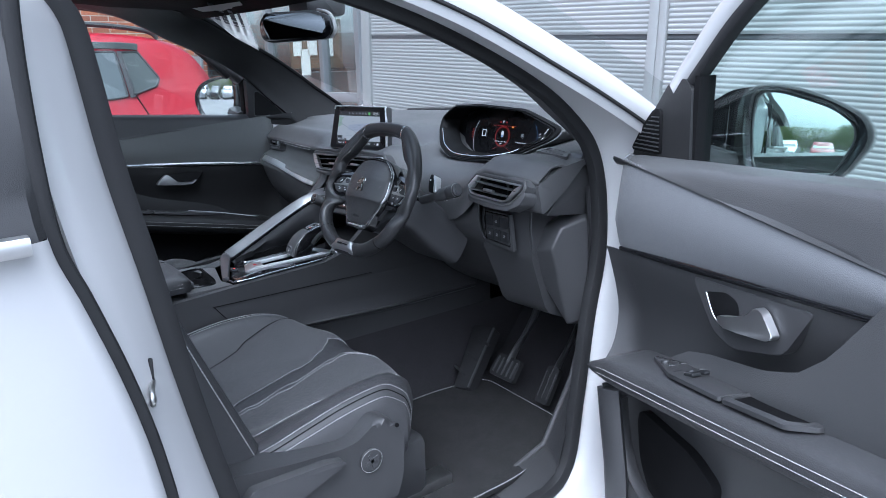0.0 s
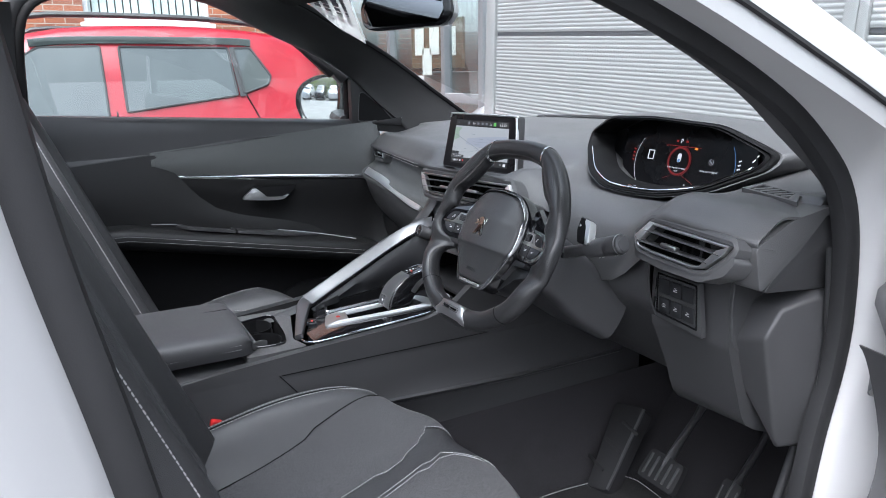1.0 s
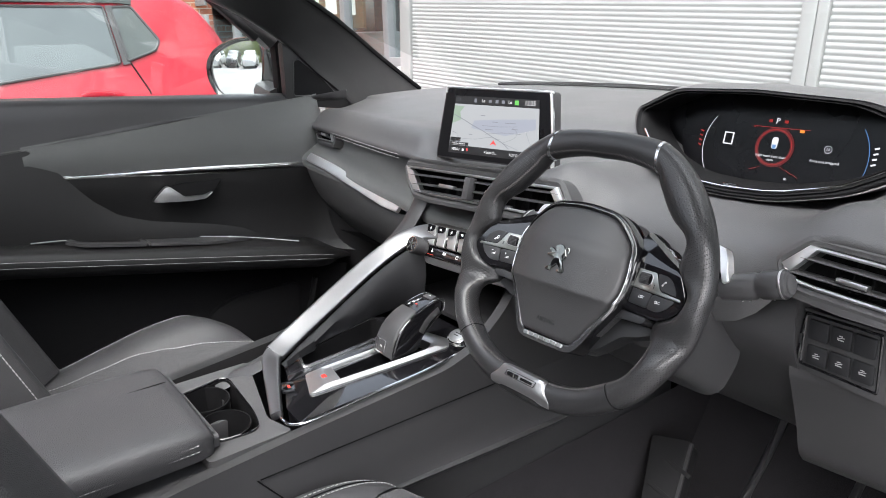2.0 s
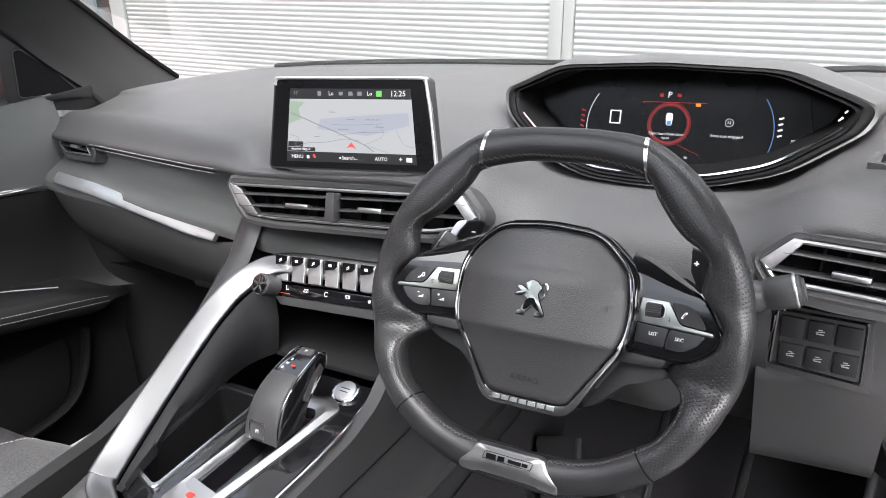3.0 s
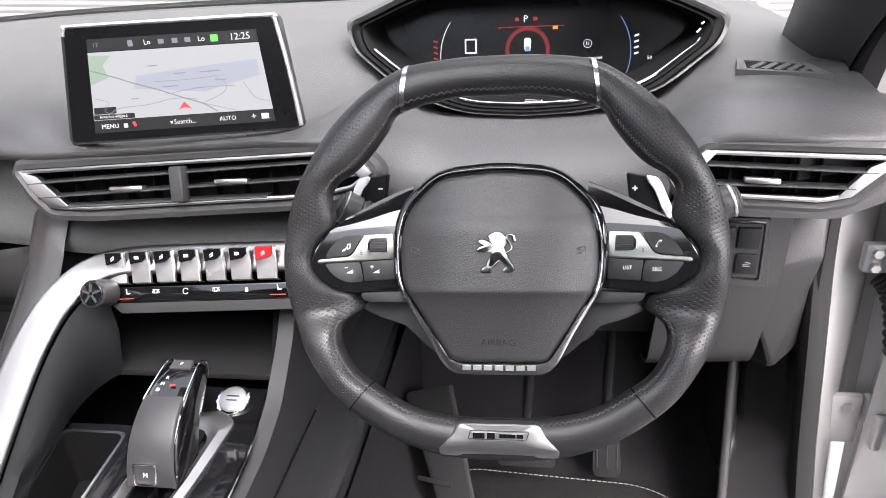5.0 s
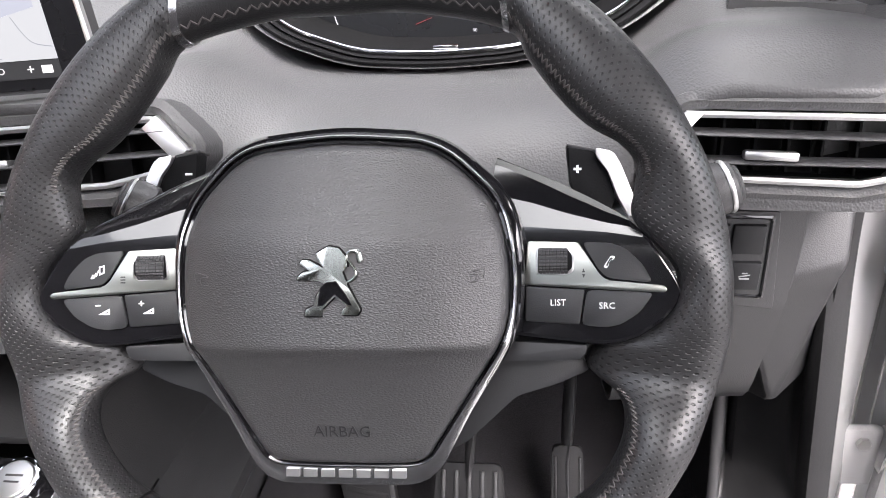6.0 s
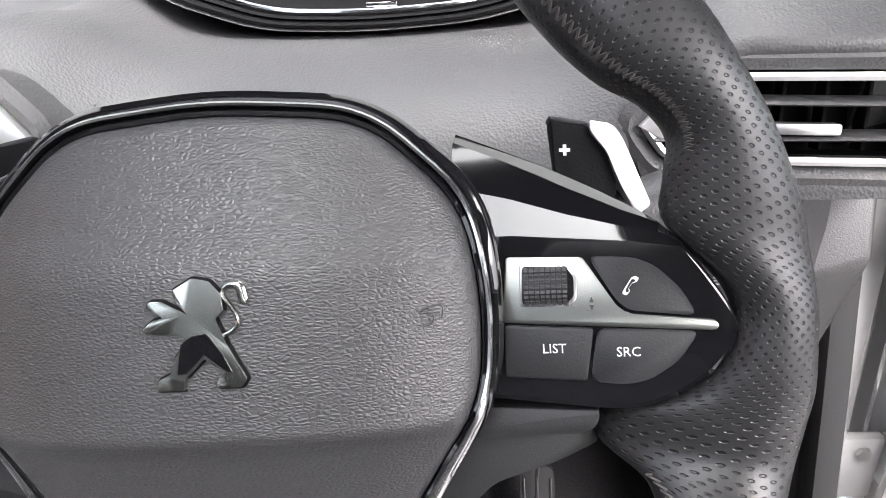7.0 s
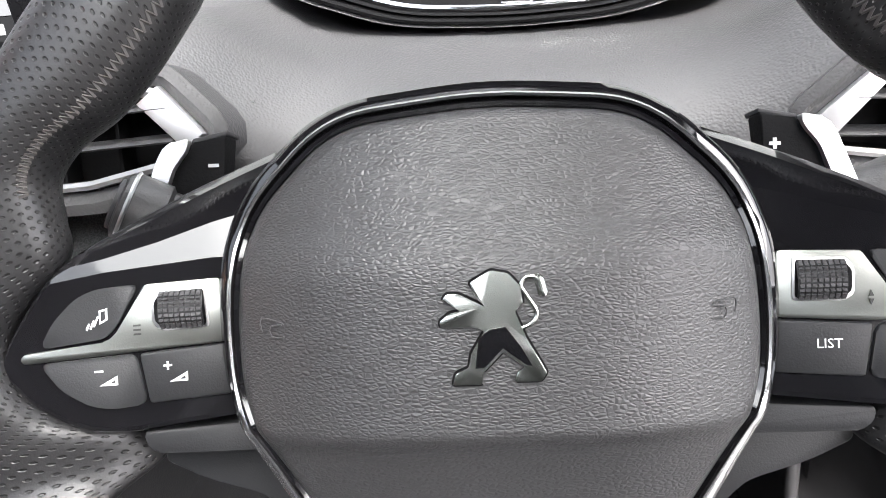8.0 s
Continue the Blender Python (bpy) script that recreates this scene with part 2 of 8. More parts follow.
def spline(pts, n, closed=False):
    """n points along a smooth curve through pts (any dimension)."""
    p = np.array(pts, float)
    k = len(p)
    out = []
    spans = k if closed else k - 1
    for i in range(n):
        s = spans * i / (n if closed else n - 1)
        j = min(int(s), spans - 1)
        f = s - j
        a, b, c, d = (p[(j + q) % k] if closed else p[min(max(j + q, 0), k - 1)] for q in (-1, 0, 1, 2))
        out.append(0.5 * (2 * b + (c - a) * f + (2 * a - 5 * b + 4 * c - d) * f * f + (3 * b - a - 3 * c + d) * f ** 3))
    return out


def rounded(poly, r, n=5):
    """A closed polygon with its corners rounded by about r."""
    p = [np.array(q, float) for q in poly]
    out = []
    for i, b in enumerate(p):
        a, c = p[i - 1], p[(i + 1) % len(p)]
        la, lc = np.linalg.norm(a - b), np.linalg.norm(c - b)
        d = min(r, la * 0.45, lc * 0.45)
        s, e = b + (a - b) / la * d, b + (c - b) / lc * d
        for k in range(n + 1):
            f = k / n
            out.append((1 - f) ** 2 * s + 2 * f * (1 - f) * b + f * f * e)
    return out


def loft(rows, wrap=False, caps=False):
    """A skin over rows of equally many points; with UVs in metres."""
    bm = bmesh.new()
    uvl = bm.loops.layers.uv.new("UVMap")
    vs = [[bm.verts.new(Vector(p)) for p in row] for row in rows]
    nr, nc = len(vs), len(vs[0])
    us = [0.0]
    for i in range(1, nr):
        us.append(us[-1] + sum((Vector(rows[i][j]) - Vector(rows[i - 1][j])).length for j in range(nc)) / nc)
    mid = rows[nr // 2]
    ws = [0.0]
    for j in range(1, nc + 1):
        ws.append(ws[-1] + (Vector(mid[j % nc]) - Vector(mid[j - 1])).length)
    for i in range(nr - 1):
        for j in range(nc if wrap else nc - 1):
            k = (j + 1) % nc
            f = bm.faces.new((vs[i][j], vs[i][k], vs[i + 1][k], vs[i + 1][j]))
            for lp, (a, b) in zip(f.loops, ((i, j), (i, j + 1), (i + 1, j + 1), (i + 1, j))):
                lp[uvl].uv = (us[a], ws[b])
    if caps and wrap:
        bm.faces.new(vs[0][::-1])
        bm.faces.new(vs[-1])
    return bm


def thick(bm, t):
    """Gives an open skin a thickness t, against its normals."""
    bmesh.ops.recalc_face_normals(bm, faces=bm.faces)
    bmesh.ops.solidify(bm, geom=bm.faces[:], thickness=t)
    return bm


def sweep(path, w, h, up=(0, 0, 1), n=10, closed=False, power=2.0, caps=True, sizes=None):
    """A bar along a path with a superellipse section, w across and h along up."""
    p = [Vector(q) for q in path]
    rows = []
    for i, q in enumerate(p):
        a = p[i - 1] if (i or closed) else q
        b = p[(i + 1) % len(p)] if (i < len(p) - 1 or closed) else q
        t = (b - a).normalized()
        u = Vector(up[i] if isinstance(up, list) else up)
        side = t.cross(u).normalized()
        u = side.cross(t).normalized()
        ww, hh = (w, h) if sizes is None else sizes[i]
        row = []
        for k in range(n):
            c, s = math.cos(2 * math.pi * k / n), math.sin(2 * math.pi * k / n)
            c = math.copysign(abs(c) ** (2 / power), c)
            s = math.copysign(abs(s) ** (2 / power), s)
            row.append(q + side * (c * ww / 2) + u * (s * hh / 2))
        rows.append(row)
    if closed:
        rows.append(rows[0])
        bm = loft(rows, True)
        bmesh.ops.remove_doubles(bm, verts=bm.verts, dist=1e-6)
        return bm
    return loft(rows, True, caps)


def prism(poly, m, d0, d1, bevel=0.0, seg=2):
    """A plate: the outline poly in the x-y plane of m, from height d0 to d1, its top edge rounded."""
    bm = bmesh.new()
    lo = [bm.verts.new(m @ Vector((q[0], q[1], d0))) for q in poly]
    hi = [bm.verts.new(m @ Vector((q[0], q[1], d1))) for q in poly]
    k = len(poly)
    bm.faces.new(lo[::-1])
    top = bm.faces.new(hi)
    for i in range(k):
        bm.faces.new((lo[i], lo[(i + 1) % k], hi[(i + 1) % k], hi[i]))
    if bevel:
        bmesh.ops.bevel(bm, geom=list(top.edges), offset=bevel, segments=seg, profile=0.5, affect="EDGES", clamp_overlap=True)
    return bm


def ring(outer, inner, m, d0, d1, lip=0.0):
    """A flat frame between two outlines of equally many points; lip: how far its edges fall."""
    rows = []
    mid = [((a[0] + b[0]) / 2, (a[1] + b[1]) / 2) for a, b in zip(outer, inner)]
    for line, d in ((outer, d0), (outer, d1 - lip), (mid, d1), (inner, d1 - lip), (inner, d0)):
        rows.append([m @ Vector((q[0], q[1], d)) for q in line])
    rows.append(rows[0])
    bm = loft(rows, True)
    bmesh.ops.remove_doubles(bm, verts=bm.verts, dist=1e-6)
    return bm


def box(c, size, bevel=0.0, m=None, seg=2):
    bm = bmesh.new()
    bmesh.ops.create_cube(bm, size=1.0)
    bmesh.ops.scale(bm, vec=Vector(size), verts=bm.verts)
    if bevel:
        bmesh.ops.bevel(bm, geom=bm.edges[:], offset=bevel, segments=seg, profile=0.5, affect="EDGES", clamp_overlap=True)
    bmesh.ops.transform(bm, matrix=(m or Matrix()) @ Matrix.Translation(c), verts=bm.verts)
    return bm


def join(*bms):
    """One bmesh out of several."""
    out = bms[0]
    for b in bms[1:]:
        me = bpy.data.meshes.new("tmp")
        b.to_mesh(me)
        b.free()
        out.from_mesh(me)
        bpy.data.meshes.remove(me)
    return out


def disc(m, r, d0, d1, n=32, bevel=0.0, seg=3):
    return prism([(r * math.cos(2 * math.pi * k / n), r * math.sin(2 * math.pi * k / n)) for k in range(n)], m, d0, d1, bevel, seg)


def words(text, m, size, depth=0.0003, align="CENTER"):
    """Built-in letters as a bmesh, in the x-y plane of m."""
    cu = bpy.data.curves.new("letters", "FONT")
    cu.body, cu.size, cu.align_x, cu.align_y, cu.extrude, cu.resolution_u = text, size, align, "CENTER", depth, 2
    ob = bpy.data.objects.new("letters", cu)
    scene.collection.objects.link(ob)
    me = bpy.data.meshes.new_from_object(ob.evaluated_get(bpy.context.evaluated_depsgraph_get()))
    bm = bmesh.new()
    bm.from_mesh(me)
    bmesh.ops.transform(bm, matrix=m, verts=bm.verts)
    bpy.data.objects.remove(ob)
    bpy.data.curves.remove(cu)
    bpy.data.meshes.remove(me)
    return bm


def bars(spec, m, d0, d1):
    """Plain flat bars (x, y, width, height[, degrees]) in the x-y plane of m, joined."""
    out = bmesh.new()
    for q in spec:
        x, y, w, h = q[:4]
        r = Matrix.Rotation(radians(q[4]) if len(q) > 4 else 0, 4, "Z")
        vs = []
        for d in (d0, d1):
            for sx, sy in ((-1, -1), (1, -1), (1, 1), (-1, 1)):
                vs.append(out.verts.new(m @ (Matrix.Translation((x, y, d)) @ r @ Vector((sx * w / 2, sy * h / 2, 0)))))
        for f in ((0, 3, 2, 1), (4, 5, 6, 7), (0, 1, 5, 4), (1, 2, 6, 5), (2, 3, 7, 6), (3, 0, 4, 7)):
            out.faces.new([vs[i] for i in f])
    return out


def basis(o, x, y):
    """A frame at o with axes x and about y; its z looks out of the plane."""
    x, y = Vector(x).normalized(), Vector(y)
    z = x.cross(y).normalized()
    y = z.cross(x)
    return Matrix(((x.x, y.x, z.x, o[0]), (x.y, y.y, z.y, o[1]), (x.z, y.z, z.z, o[2]), (0, 0, 0, 1)))


def lerp(x, xs, ys):
    return float(np.interp(x, xs, ys))


def stitches(path, name, parent, length=0.005, gap=0.0022, w=0.0008, up=(0, 0, 1), label=""):
    """A seam of single short threads along a path, one mesh."""
    p = [Vector(q) for q in path]
    out = bmesh.new()
    left, pos = 0.0, 0.0
    u = Vector(up)
    for a, b in zip(p, p[1:]):
        seg = (b - a).length
        if seg < 1e-6:
            continue
        t = (b - a) / seg
        side = t.cross(u).normalized()
        uu = side.cross(t).normalized()
        while pos < seg:
            s, e = a + t * pos, a + t * (pos + length)
            vs = [out.verts.new(q + side * (w * k1) + uu * (w * k2)) for q in (s, e) for k1, k2 in ((-.7, -.3), (.7, -.3), (0, .9))]
            for f in ((0, 1, 4, 3), (1, 2, 5, 4), (2, 0, 3, 5), (0, 2, 1), (3, 4, 5)):
                out.faces.new([vs[i] for i in f])
            pos += length + gap
        pos -= seg
    return part(name, out, "stitch", parent, label, smooth=False)


# ---- outside: ground, ribbed wall, buildings ----
ground = new("ground", mesh_from("ground", loft([[(-150, y, 0), (150, y, 0)] for y in (-150, 150)]), "asphalt", False))
tagged(ground, "grey asphalt car park surface reaching to the distance", "ground", kind="structure")

LEAN = Matrix.Translation((0.37, 0, 1.083)) @ Matrix.Rotation(radians(2.5), 4, "Y") @ Matrix.Translation((-0.37, 0, -1.083))
WY = 2.205


def ribbed(x0, x1, z0, z1, pitch=0.0235, depth=0.0032):
    """A sheet with rounded horizontal ribs, from x0 to x1."""
    rows = []
    n = int((z1 - z0) / pitch)
    for i in range(n):
        z = z0 + i * pitch
        for f, d in ((0.0, 0.0), (0.18, 0.1), (0.34, 0.75), (0.5, 1.0), (0.72, 0.95), (0.88, 0.6), (0.96, 0.12)):
            rows.append([LEAN @ Vector((x, WY - d * depth, z + f * pitch)) for x in (x0, x1)])
    rows.append([LEAN @ Vector((x, WY, z0 + n * pitch)) for x in (x0, x1)])
    return loft(rows)


wall = thing("wall_north", (-1.3, WY, 0), "white horizontally ribbed metal cladding wall with a dark joint", "wall", kind="structure")
JZ = 1.419
for x0, x1 in ((-3.03, -0.50), (-0.395, 6.0)):
    part("ribbed_panel", ribbed(x0, x1, JZ + 0.006, JZ + 3.4), "metalrib", wall, angle=70)
    part("ribbed_panel", ribbed(x0, x1, JZ - 1.62, JZ - 0.004), "metalrib", wall, angle=70)
    part("joint_strip", box(((x0 + x1) / 2, WY + 0.012, JZ), (x1 - x0, 0.01, 0.03), 0, LEAN), "joint", wall)
for x, w in ((-0.468, 0.056), (-0.417, 0.040), (-3.09, 0.11)):
    part("cover_strip", box((x, WY - 0.006, 1.6), (w, 0.03, 4.4), 0.003, LEAN), "metalrib", wall)
part("strip_gap", box((-0.439, WY - 0.002, 1.6), (0.008, 0.02, 4.4), 0, LEAN), "joint", wall)
part("wall_core", box((1.45, WY + 0.12, 1.6), (9.1, 0.2, 4.6), 0, LEAN), "greymetal", wall)


# ---- steering wheel ----
WC = basis((0.37, 0.0, 1.083), (1, 0, 0), (0, 0.446, 0.895))       # square to the column
WM = WC @ Matrix.Rotation(radians(1.1), 4, "Z")                       # the wheel is turned a touch
WN = WM.to_3x3() @ Vector((0, 0, 1))
# right half of the rim, from the top down: outer edge, inner edge, thickness, height
RIM = [(0, .1555, 0, .1245, .030, -.022), (.036, .1545, .036, .1235, .030, -.022), (.074, .1490, .0780, .1135, .031, -.022), (.101, .1345, .0890, .0980, .032, -.022),
       (.1260, .1130, .1020, .0805, .034, -.022), (.1460, .0880, .1150, .0675, .034, -.022), (.1580, .0665, .1285, .0592, .033, -.022), (.1665, .0480, .1358, .0495, .031, -.0225),
       (.1725, .0290, .1345, .0375, .028, -.023), (.1755, .0130, .1345, .0240, .026, -.024), (.1765, -.0020, .1520, .0020, .025, -.0235), (.1760, -.0150, .1505, -.0150, .025, -.0235),
       (.1752, -.0280, .1395, -.0255, .025, -.024), (.1730, -.0400, .1180, -.0335, .025, -.026), (.1700, -.0510, .1145, -.0450, .025, -.027), (.1640, -.0660, .1275, -.0570, .028, -.024),
       (.1560, -.0830, .1275, -.0740, .031, -.022), (.1380, -.1100, .1165, -.0940, .032, -.022), (.1160, -.1300, .0985, -.1075, .032, -.022), (.0850, -.1485, .0710, -.1230, .031, -.022),
       (.0450, -.1610, .0400, -.1300, .031, -.022), (0, -.1635, 0, -.1315, .031, -.022)]
NR = 320
RIM += [(-q[0], q[1], -q[2], q[3], q[4], q[5]) for q in RIM[-2:0:-1]]
rim_at = [tuple(p) for p in spline(RIM, NR, True)]
RSEG = 32


def rim_section(i, grow=0.0):
    """One section of the rim, from its outer edge over the front to the inner edge and round the back."""
    ou, ov, iu, iv, th, n = rim_at[i % NR]
    row = []
    sink = .017 * math.exp(-(((ov + iv) / 2 + .044) / .017) ** 2)       # below the spokes the leather turns away
    for k in range(RSEG):
        c, s_ = math.cos(2 * math.pi * k / RSEG), math.sin(2 * math.pi * k / RSEG)
        c, s_ = math.copysign(abs(c) ** .87, c), math.copysign(abs(s_) ** .87, s_)
        hu, hv = (ou - iu) / 2, (ov - iv) / 2
        g = 1 + grow / max(.001, math.hypot(hu, hv))
        row.append(WM @ Vector(((ou + iu) / 2 + hu * c * g, (ov + iv) / 2 + hv * c * g, n + (th / 2 + grow) * s_ - sink * ((1 - c) / 2) ** 1.5)))
    return row


def near(u, v):
    return min(range(NR), key=lambda i: ((rim_at[i][0] + rim_at[i][2]) / 2 - u) ** 2 + ((rim_at[i][1] + rim_at[i][3]) / 2 - v) ** 2)


M["thread"] = material("dark_thread", (0.085, 0.080, 0.078), 0.6, vary=0.05)
wheel = thing("steering_wheel", (0.37, 0.0, 1.083), "small flat-bottomed black leather steering wheel with metal accents", "steering wheel")
jt, jb = near(.0725, .1300), near(.1085, -.1160)
for name, i0, i1, mat, lab in (("rim_top", NR - jt, NR + jt, "smooth", "smooth black leather top of the rim"),
                               ("rim_side", jt, jb, "punched", "punched black leather grip"),
                               ("rim_bottom", jb, NR - jb, "smooth", "smooth black leather bottom of the rim"),
                               ("rim_side", NR - jb, NR - jt, "punched", "punched black leather grip")):
    part(name, loft([rim_section(i) for i in range(i0, i1 + 1)], True, True), mat, wheel, lab, angle=80)
for k in (jt, NR - jt):
    a, b = rim_section(k, .0009), rim_section(k + 1, .0009)
    part("rim_insert", loft([a, [p.lerp(q, .9) for p, q in zip(a, b)]], True, True), "ringmetal", wheel, "bright chrome inlay across the rim")
for k in (jb, NR - jb):
    a, b = rim_section(k, .0005), rim_section(k + 1, .0005)
    part("rim_joint", loft([a, [p.lerp(q, .35) for p, q in zip(a, b)]], True, True), "deep", wheel)
# threads along the inner edge, laid as a zigzag
for i0, i1 in ((NR - jt, NR + jt), (jt, near(.147, .040)), (near(.147, -.055), jb), (jb, NR - jb), (NR - jb, near(-.147, -.055)), (near(-.147, .040), NR - jt)):
    out = bmesh.new()
    if i1 < i0:
        i1 += NR
    for i in range(i0, i1):
        a, b = rim_section(i, .0003), rim_section(i + 1, .0003)
        for f0, k0, f1, k1 in ((0, RSEG // 2 - 4, .5, RSEG // 2 - 3), (.5, RSEG // 2 - 3, 1, RSEG // 2 - 4)):
            p, q = a[k0].lerp(b[k0], f0), a[k1].lerp(b[k1], f1)
            t = (q - p).normalized()
            side = t.cross(WN).normalized()
            up = side.cross(t).normalized()
            vs = [out.verts.new(e + side * (.00055 * k2) + up * (.00055 * k3)) for e in (p, q) for k2, k3 in ((-1, -.5), (1, -.5), (0, 1))]
            for f in ((0, 1, 4, 3), (1, 2, 5, 4), (2, 0, 3, 5)):
                out.faces.new([vs[j] for j in f])
    part("rim_stitch", out, "thread", wheel, smooth=False)

PAD = rounded([(-.046, .0590), (0, .0628), (.046, .0590), (.0735, .0330), (.0785, .003), (.0770, -.0255), (.0385, -.0850), (.0320, -.0870), (-.0320, -.0870), (-.0385, -.0850),
               (-.0770, -.0255), (-.0785, .003), (-.0735, .033)], .013, 5)


def evenly(poly, n):
    """A closed outline as n points at equal steps."""
    p = np.array([tuple(q) for q in poly] + [tuple(poly[0])], float)
    d = np.concatenate(([0], np.cumsum(np.linalg.norm(np.diff(p, axis=0), axis=1))))
    return [(float(np.interp(t, d, p[:, 0])), float(np.interp(t, d, p[:, 1]))) for t in np.linspace(0, d[-1], n + 1)[:-1]]


PAD = evenly(PAD, 180)


def pad_n(u, v):
    n = -.020 * abs(u / .083) ** 2.6
    t = max(0.0, v - .012)
    n -= t * .26 * min(1, t / .016)
    k = max(0.0, -v - .030)
    return n - (.0085 * (1 - math.exp(-k / .017)) + .16 * k) * min(1, k / .004)


def scaled(poly, s, c=(0, -.008)):
    return [(c[0] + (q[0] - c[0]) * s, c[1] + (q[1] - c[1]) * s) for q in poly]


def offset(poly, d):
    """The outline moved outwards by d, a length or one for each point."""
    k = len(poly)
    out = []
    for i in range(k):
        a, b, c = (np.array(poly[j % k], float) for j in (i - 1, i, i + 1))
        t = c - a
        nn = np.array((t[1], -t[0])) / (np.linalg.norm(t) + 1e-9)
        if nn @ (b - np.array((0, -.008))) < 0:
            nn = -nn
        out.append(tuple(b + nn * (d[i] if isinstance(d, list) else d)))
    return out


rows = []
for s, drop in [(1.0, -.012), (1.0, -.0045), (.992, -.0022), (.98, -.0009), (.96, -.0002)] + [(.94 - .02 * k, 0) for k in range(46)]:
    rows.append([WM @ Vector((a, b, pad_n(a, b) + drop)) for a, b in scaled(PAD, s)])
part("airbag_cover", loft(rows, True, True), "leather", wheel, "grained black airbag cover", angle=60)


def pad_ring(d0, d1, lo, hi, mat, name, lab, lip=.001):
    """A surround of the airbag cover between two distances from its outline."""
    o, i = offset(PAD, d1), offset(PAD, d0)
    rows = []
    for line, d in ((o, lo), (o, hi - lip), ([((a[0] + b[0]) / 2, (a[1] + b[1]) / 2) for a, b in zip(o, i)], hi), (i, hi - lip), (i, lo)):
        rows.append([WM @ Vector((q[0], q[1], pad_n(*q) * 0.85 + d)) for q in line])
    rows.append(rows[0])
    bm = loft(rows, True)
    bmesh.ops.remove_doubles(bm, verts=bm.verts, dist=1e-6)
    return part(name, bm, mat, wheel, lab, angle=50)


def by_height(vs, ds):
    return [lerp(q[1], vs, ds) for q in PAD]


# thin at the top, a broad metal band along the lower edge
ring_in = by_height([-.087, -.03, .06], [.0014, .0016, .0030])
ring_out = by_height([-.087, -.0845, -.060, -.030, -.020, .06], [.0098, .0078, .0052, .0044, .0034, .0044])
pad_ring(.0004, .0030, -.020, -.0055, "gloss", "pad_gap", "glossy black inner surround")
band = pad_ring(ring_in, ring_out, -.024, -.0030, "ringmetal", "pad_ring", "chrome ring that widens into a band below the airbag cover", .0006)
pad_ring([v + .0003 for v in ring_out], [v + lerp(q[1], [-.040, -.015, .03, .06], [.0002, .0032, .0046, .0036]) for v, q in zip(ring_out, PAD)], -.030, -.0052, "gloss", "pad_bezel", "glossy black outer surround")
# raised plain blocks in place of the maker's letters
bandm = WM @ Matrix.Translation((0, 0, pad_n(0, -.0915) * .85 - .0034))
for i in range(7):
    part("raised_mark", bars([(-.0255 + .0085 * i, -.0912, .0064, .0036)], bandm, -.001, .0009), "satin", band)
# emblem: a plain angular chrome figure, with a black outline that paints its shadow
EMB = [(-.0002, .0153), (.0045, .0143), (.0075, .0108), (.0081, .0061), (.0057, .0040), (.0086, -.0033), (.0137, -.0128), (.0121, -.0151), (.0049, -.0150), (.0058, -.0123),
       (.0080, -.0111), (.0021, -.0068), (-.0037, -.0124), (-.0038, -.0155), (-.0118, -.0154), (-.0109, -.0123), (-.0072, -.0108), (-.0064, -.0069), (-.0025, -.0010), (-.0048, .0001),
       (-.0144, .0004), (-.0146, .0020), (-.0118, .0042), (-.0085, .0046), (-.0137, .0077), (-.0124, .0094), (-.0092, .0093), (-.0020, .0055), (-.0048, .0085), (-.0060, .0122)]
EMB = rounded(EMB, .0006, 2)
emblem = part("emblem", prism(EMB, WM, -.001, .0018, .0005), "embmetal", wheel, "plain angular chrome emblem")
part("emblem_shadow", prism(offset(EMB, .0006), WM, -.0012, .0003), "deep", emblem)
part("emblem_loop", sweep([WM @ Vector(q) for q in spline([(.0065, -.0010, .0008), (.0100, .0004, .0008), (.0118, .0035, .0008), (.0090, .0085, .0008), (.0078, .0110, .0008), (.0095, .0130, .0008), (.0125, .0125, .0008), (.0135, .0090, .0008), (.0142, .0078, .0008)], 30)],
                          .0015, .0014, WN, 8, sizes=[(.0013 + .0014 * (k > 20) * (k < 28), .0014) for k in range(30)]), "embmetal", emblem)
part("emblem_facet", prism([(-.0042, -.0028), (-.0012, -.0006), (.0030, .0), (.0072, -.0058), (.0098, -.0108), (.0082, -.0105), (.0022, -.0058), (-.0030, -.0108), (-.0055, -.0110)], WM, .0016, .0021), "gloss", emblem)
for sgn in (-1, 1):
    hm = WM @ Matrix.Translation((sgn * .061, .001, pad_n(.061, 0) - .0001))
    hn = [hm @ Vector((sgn * q[0], q[1], 0.0002)) for q in spline([(-.006, .002, 0), (-.003, .001, 0), (-.001, -.0025, 0), (.003, -.0025, 0), (.0035, .0005, 0), (-.0005, .001, 0), (.006, .003, 0), (.006, -.001, 0)], 22)]
    part("horn_mark", sweep(hn, .0005, .0005, WN, 6), "leather", wheel)
part("pad_letters", words("AIRBAG", WM @ Matrix.Translation((0.0, -.0705, pad_n(0, -.0705) + .0001)) @ Matrix.Rotation(radians(13), 4, "X"), .0078, .0004), "button", wheel, "raised lettering in the cover")
# hub behind the cover
part("hub", prism(offset(PAD, .006), WM, -.075, -.034, .004), "hard", wheel, "black plastic hub behind the airbag cover")


def wing_low(x):
    return lerp(x, [0.0825, 0.1130, 0.1197, 0.1279, 0.1362, 0.1460, 0.1526, 0.1544], [-0.0291, -0.0320, -0.0323, -0.0315, -0.0285, -0.0219, -0.0144, -0.0080])


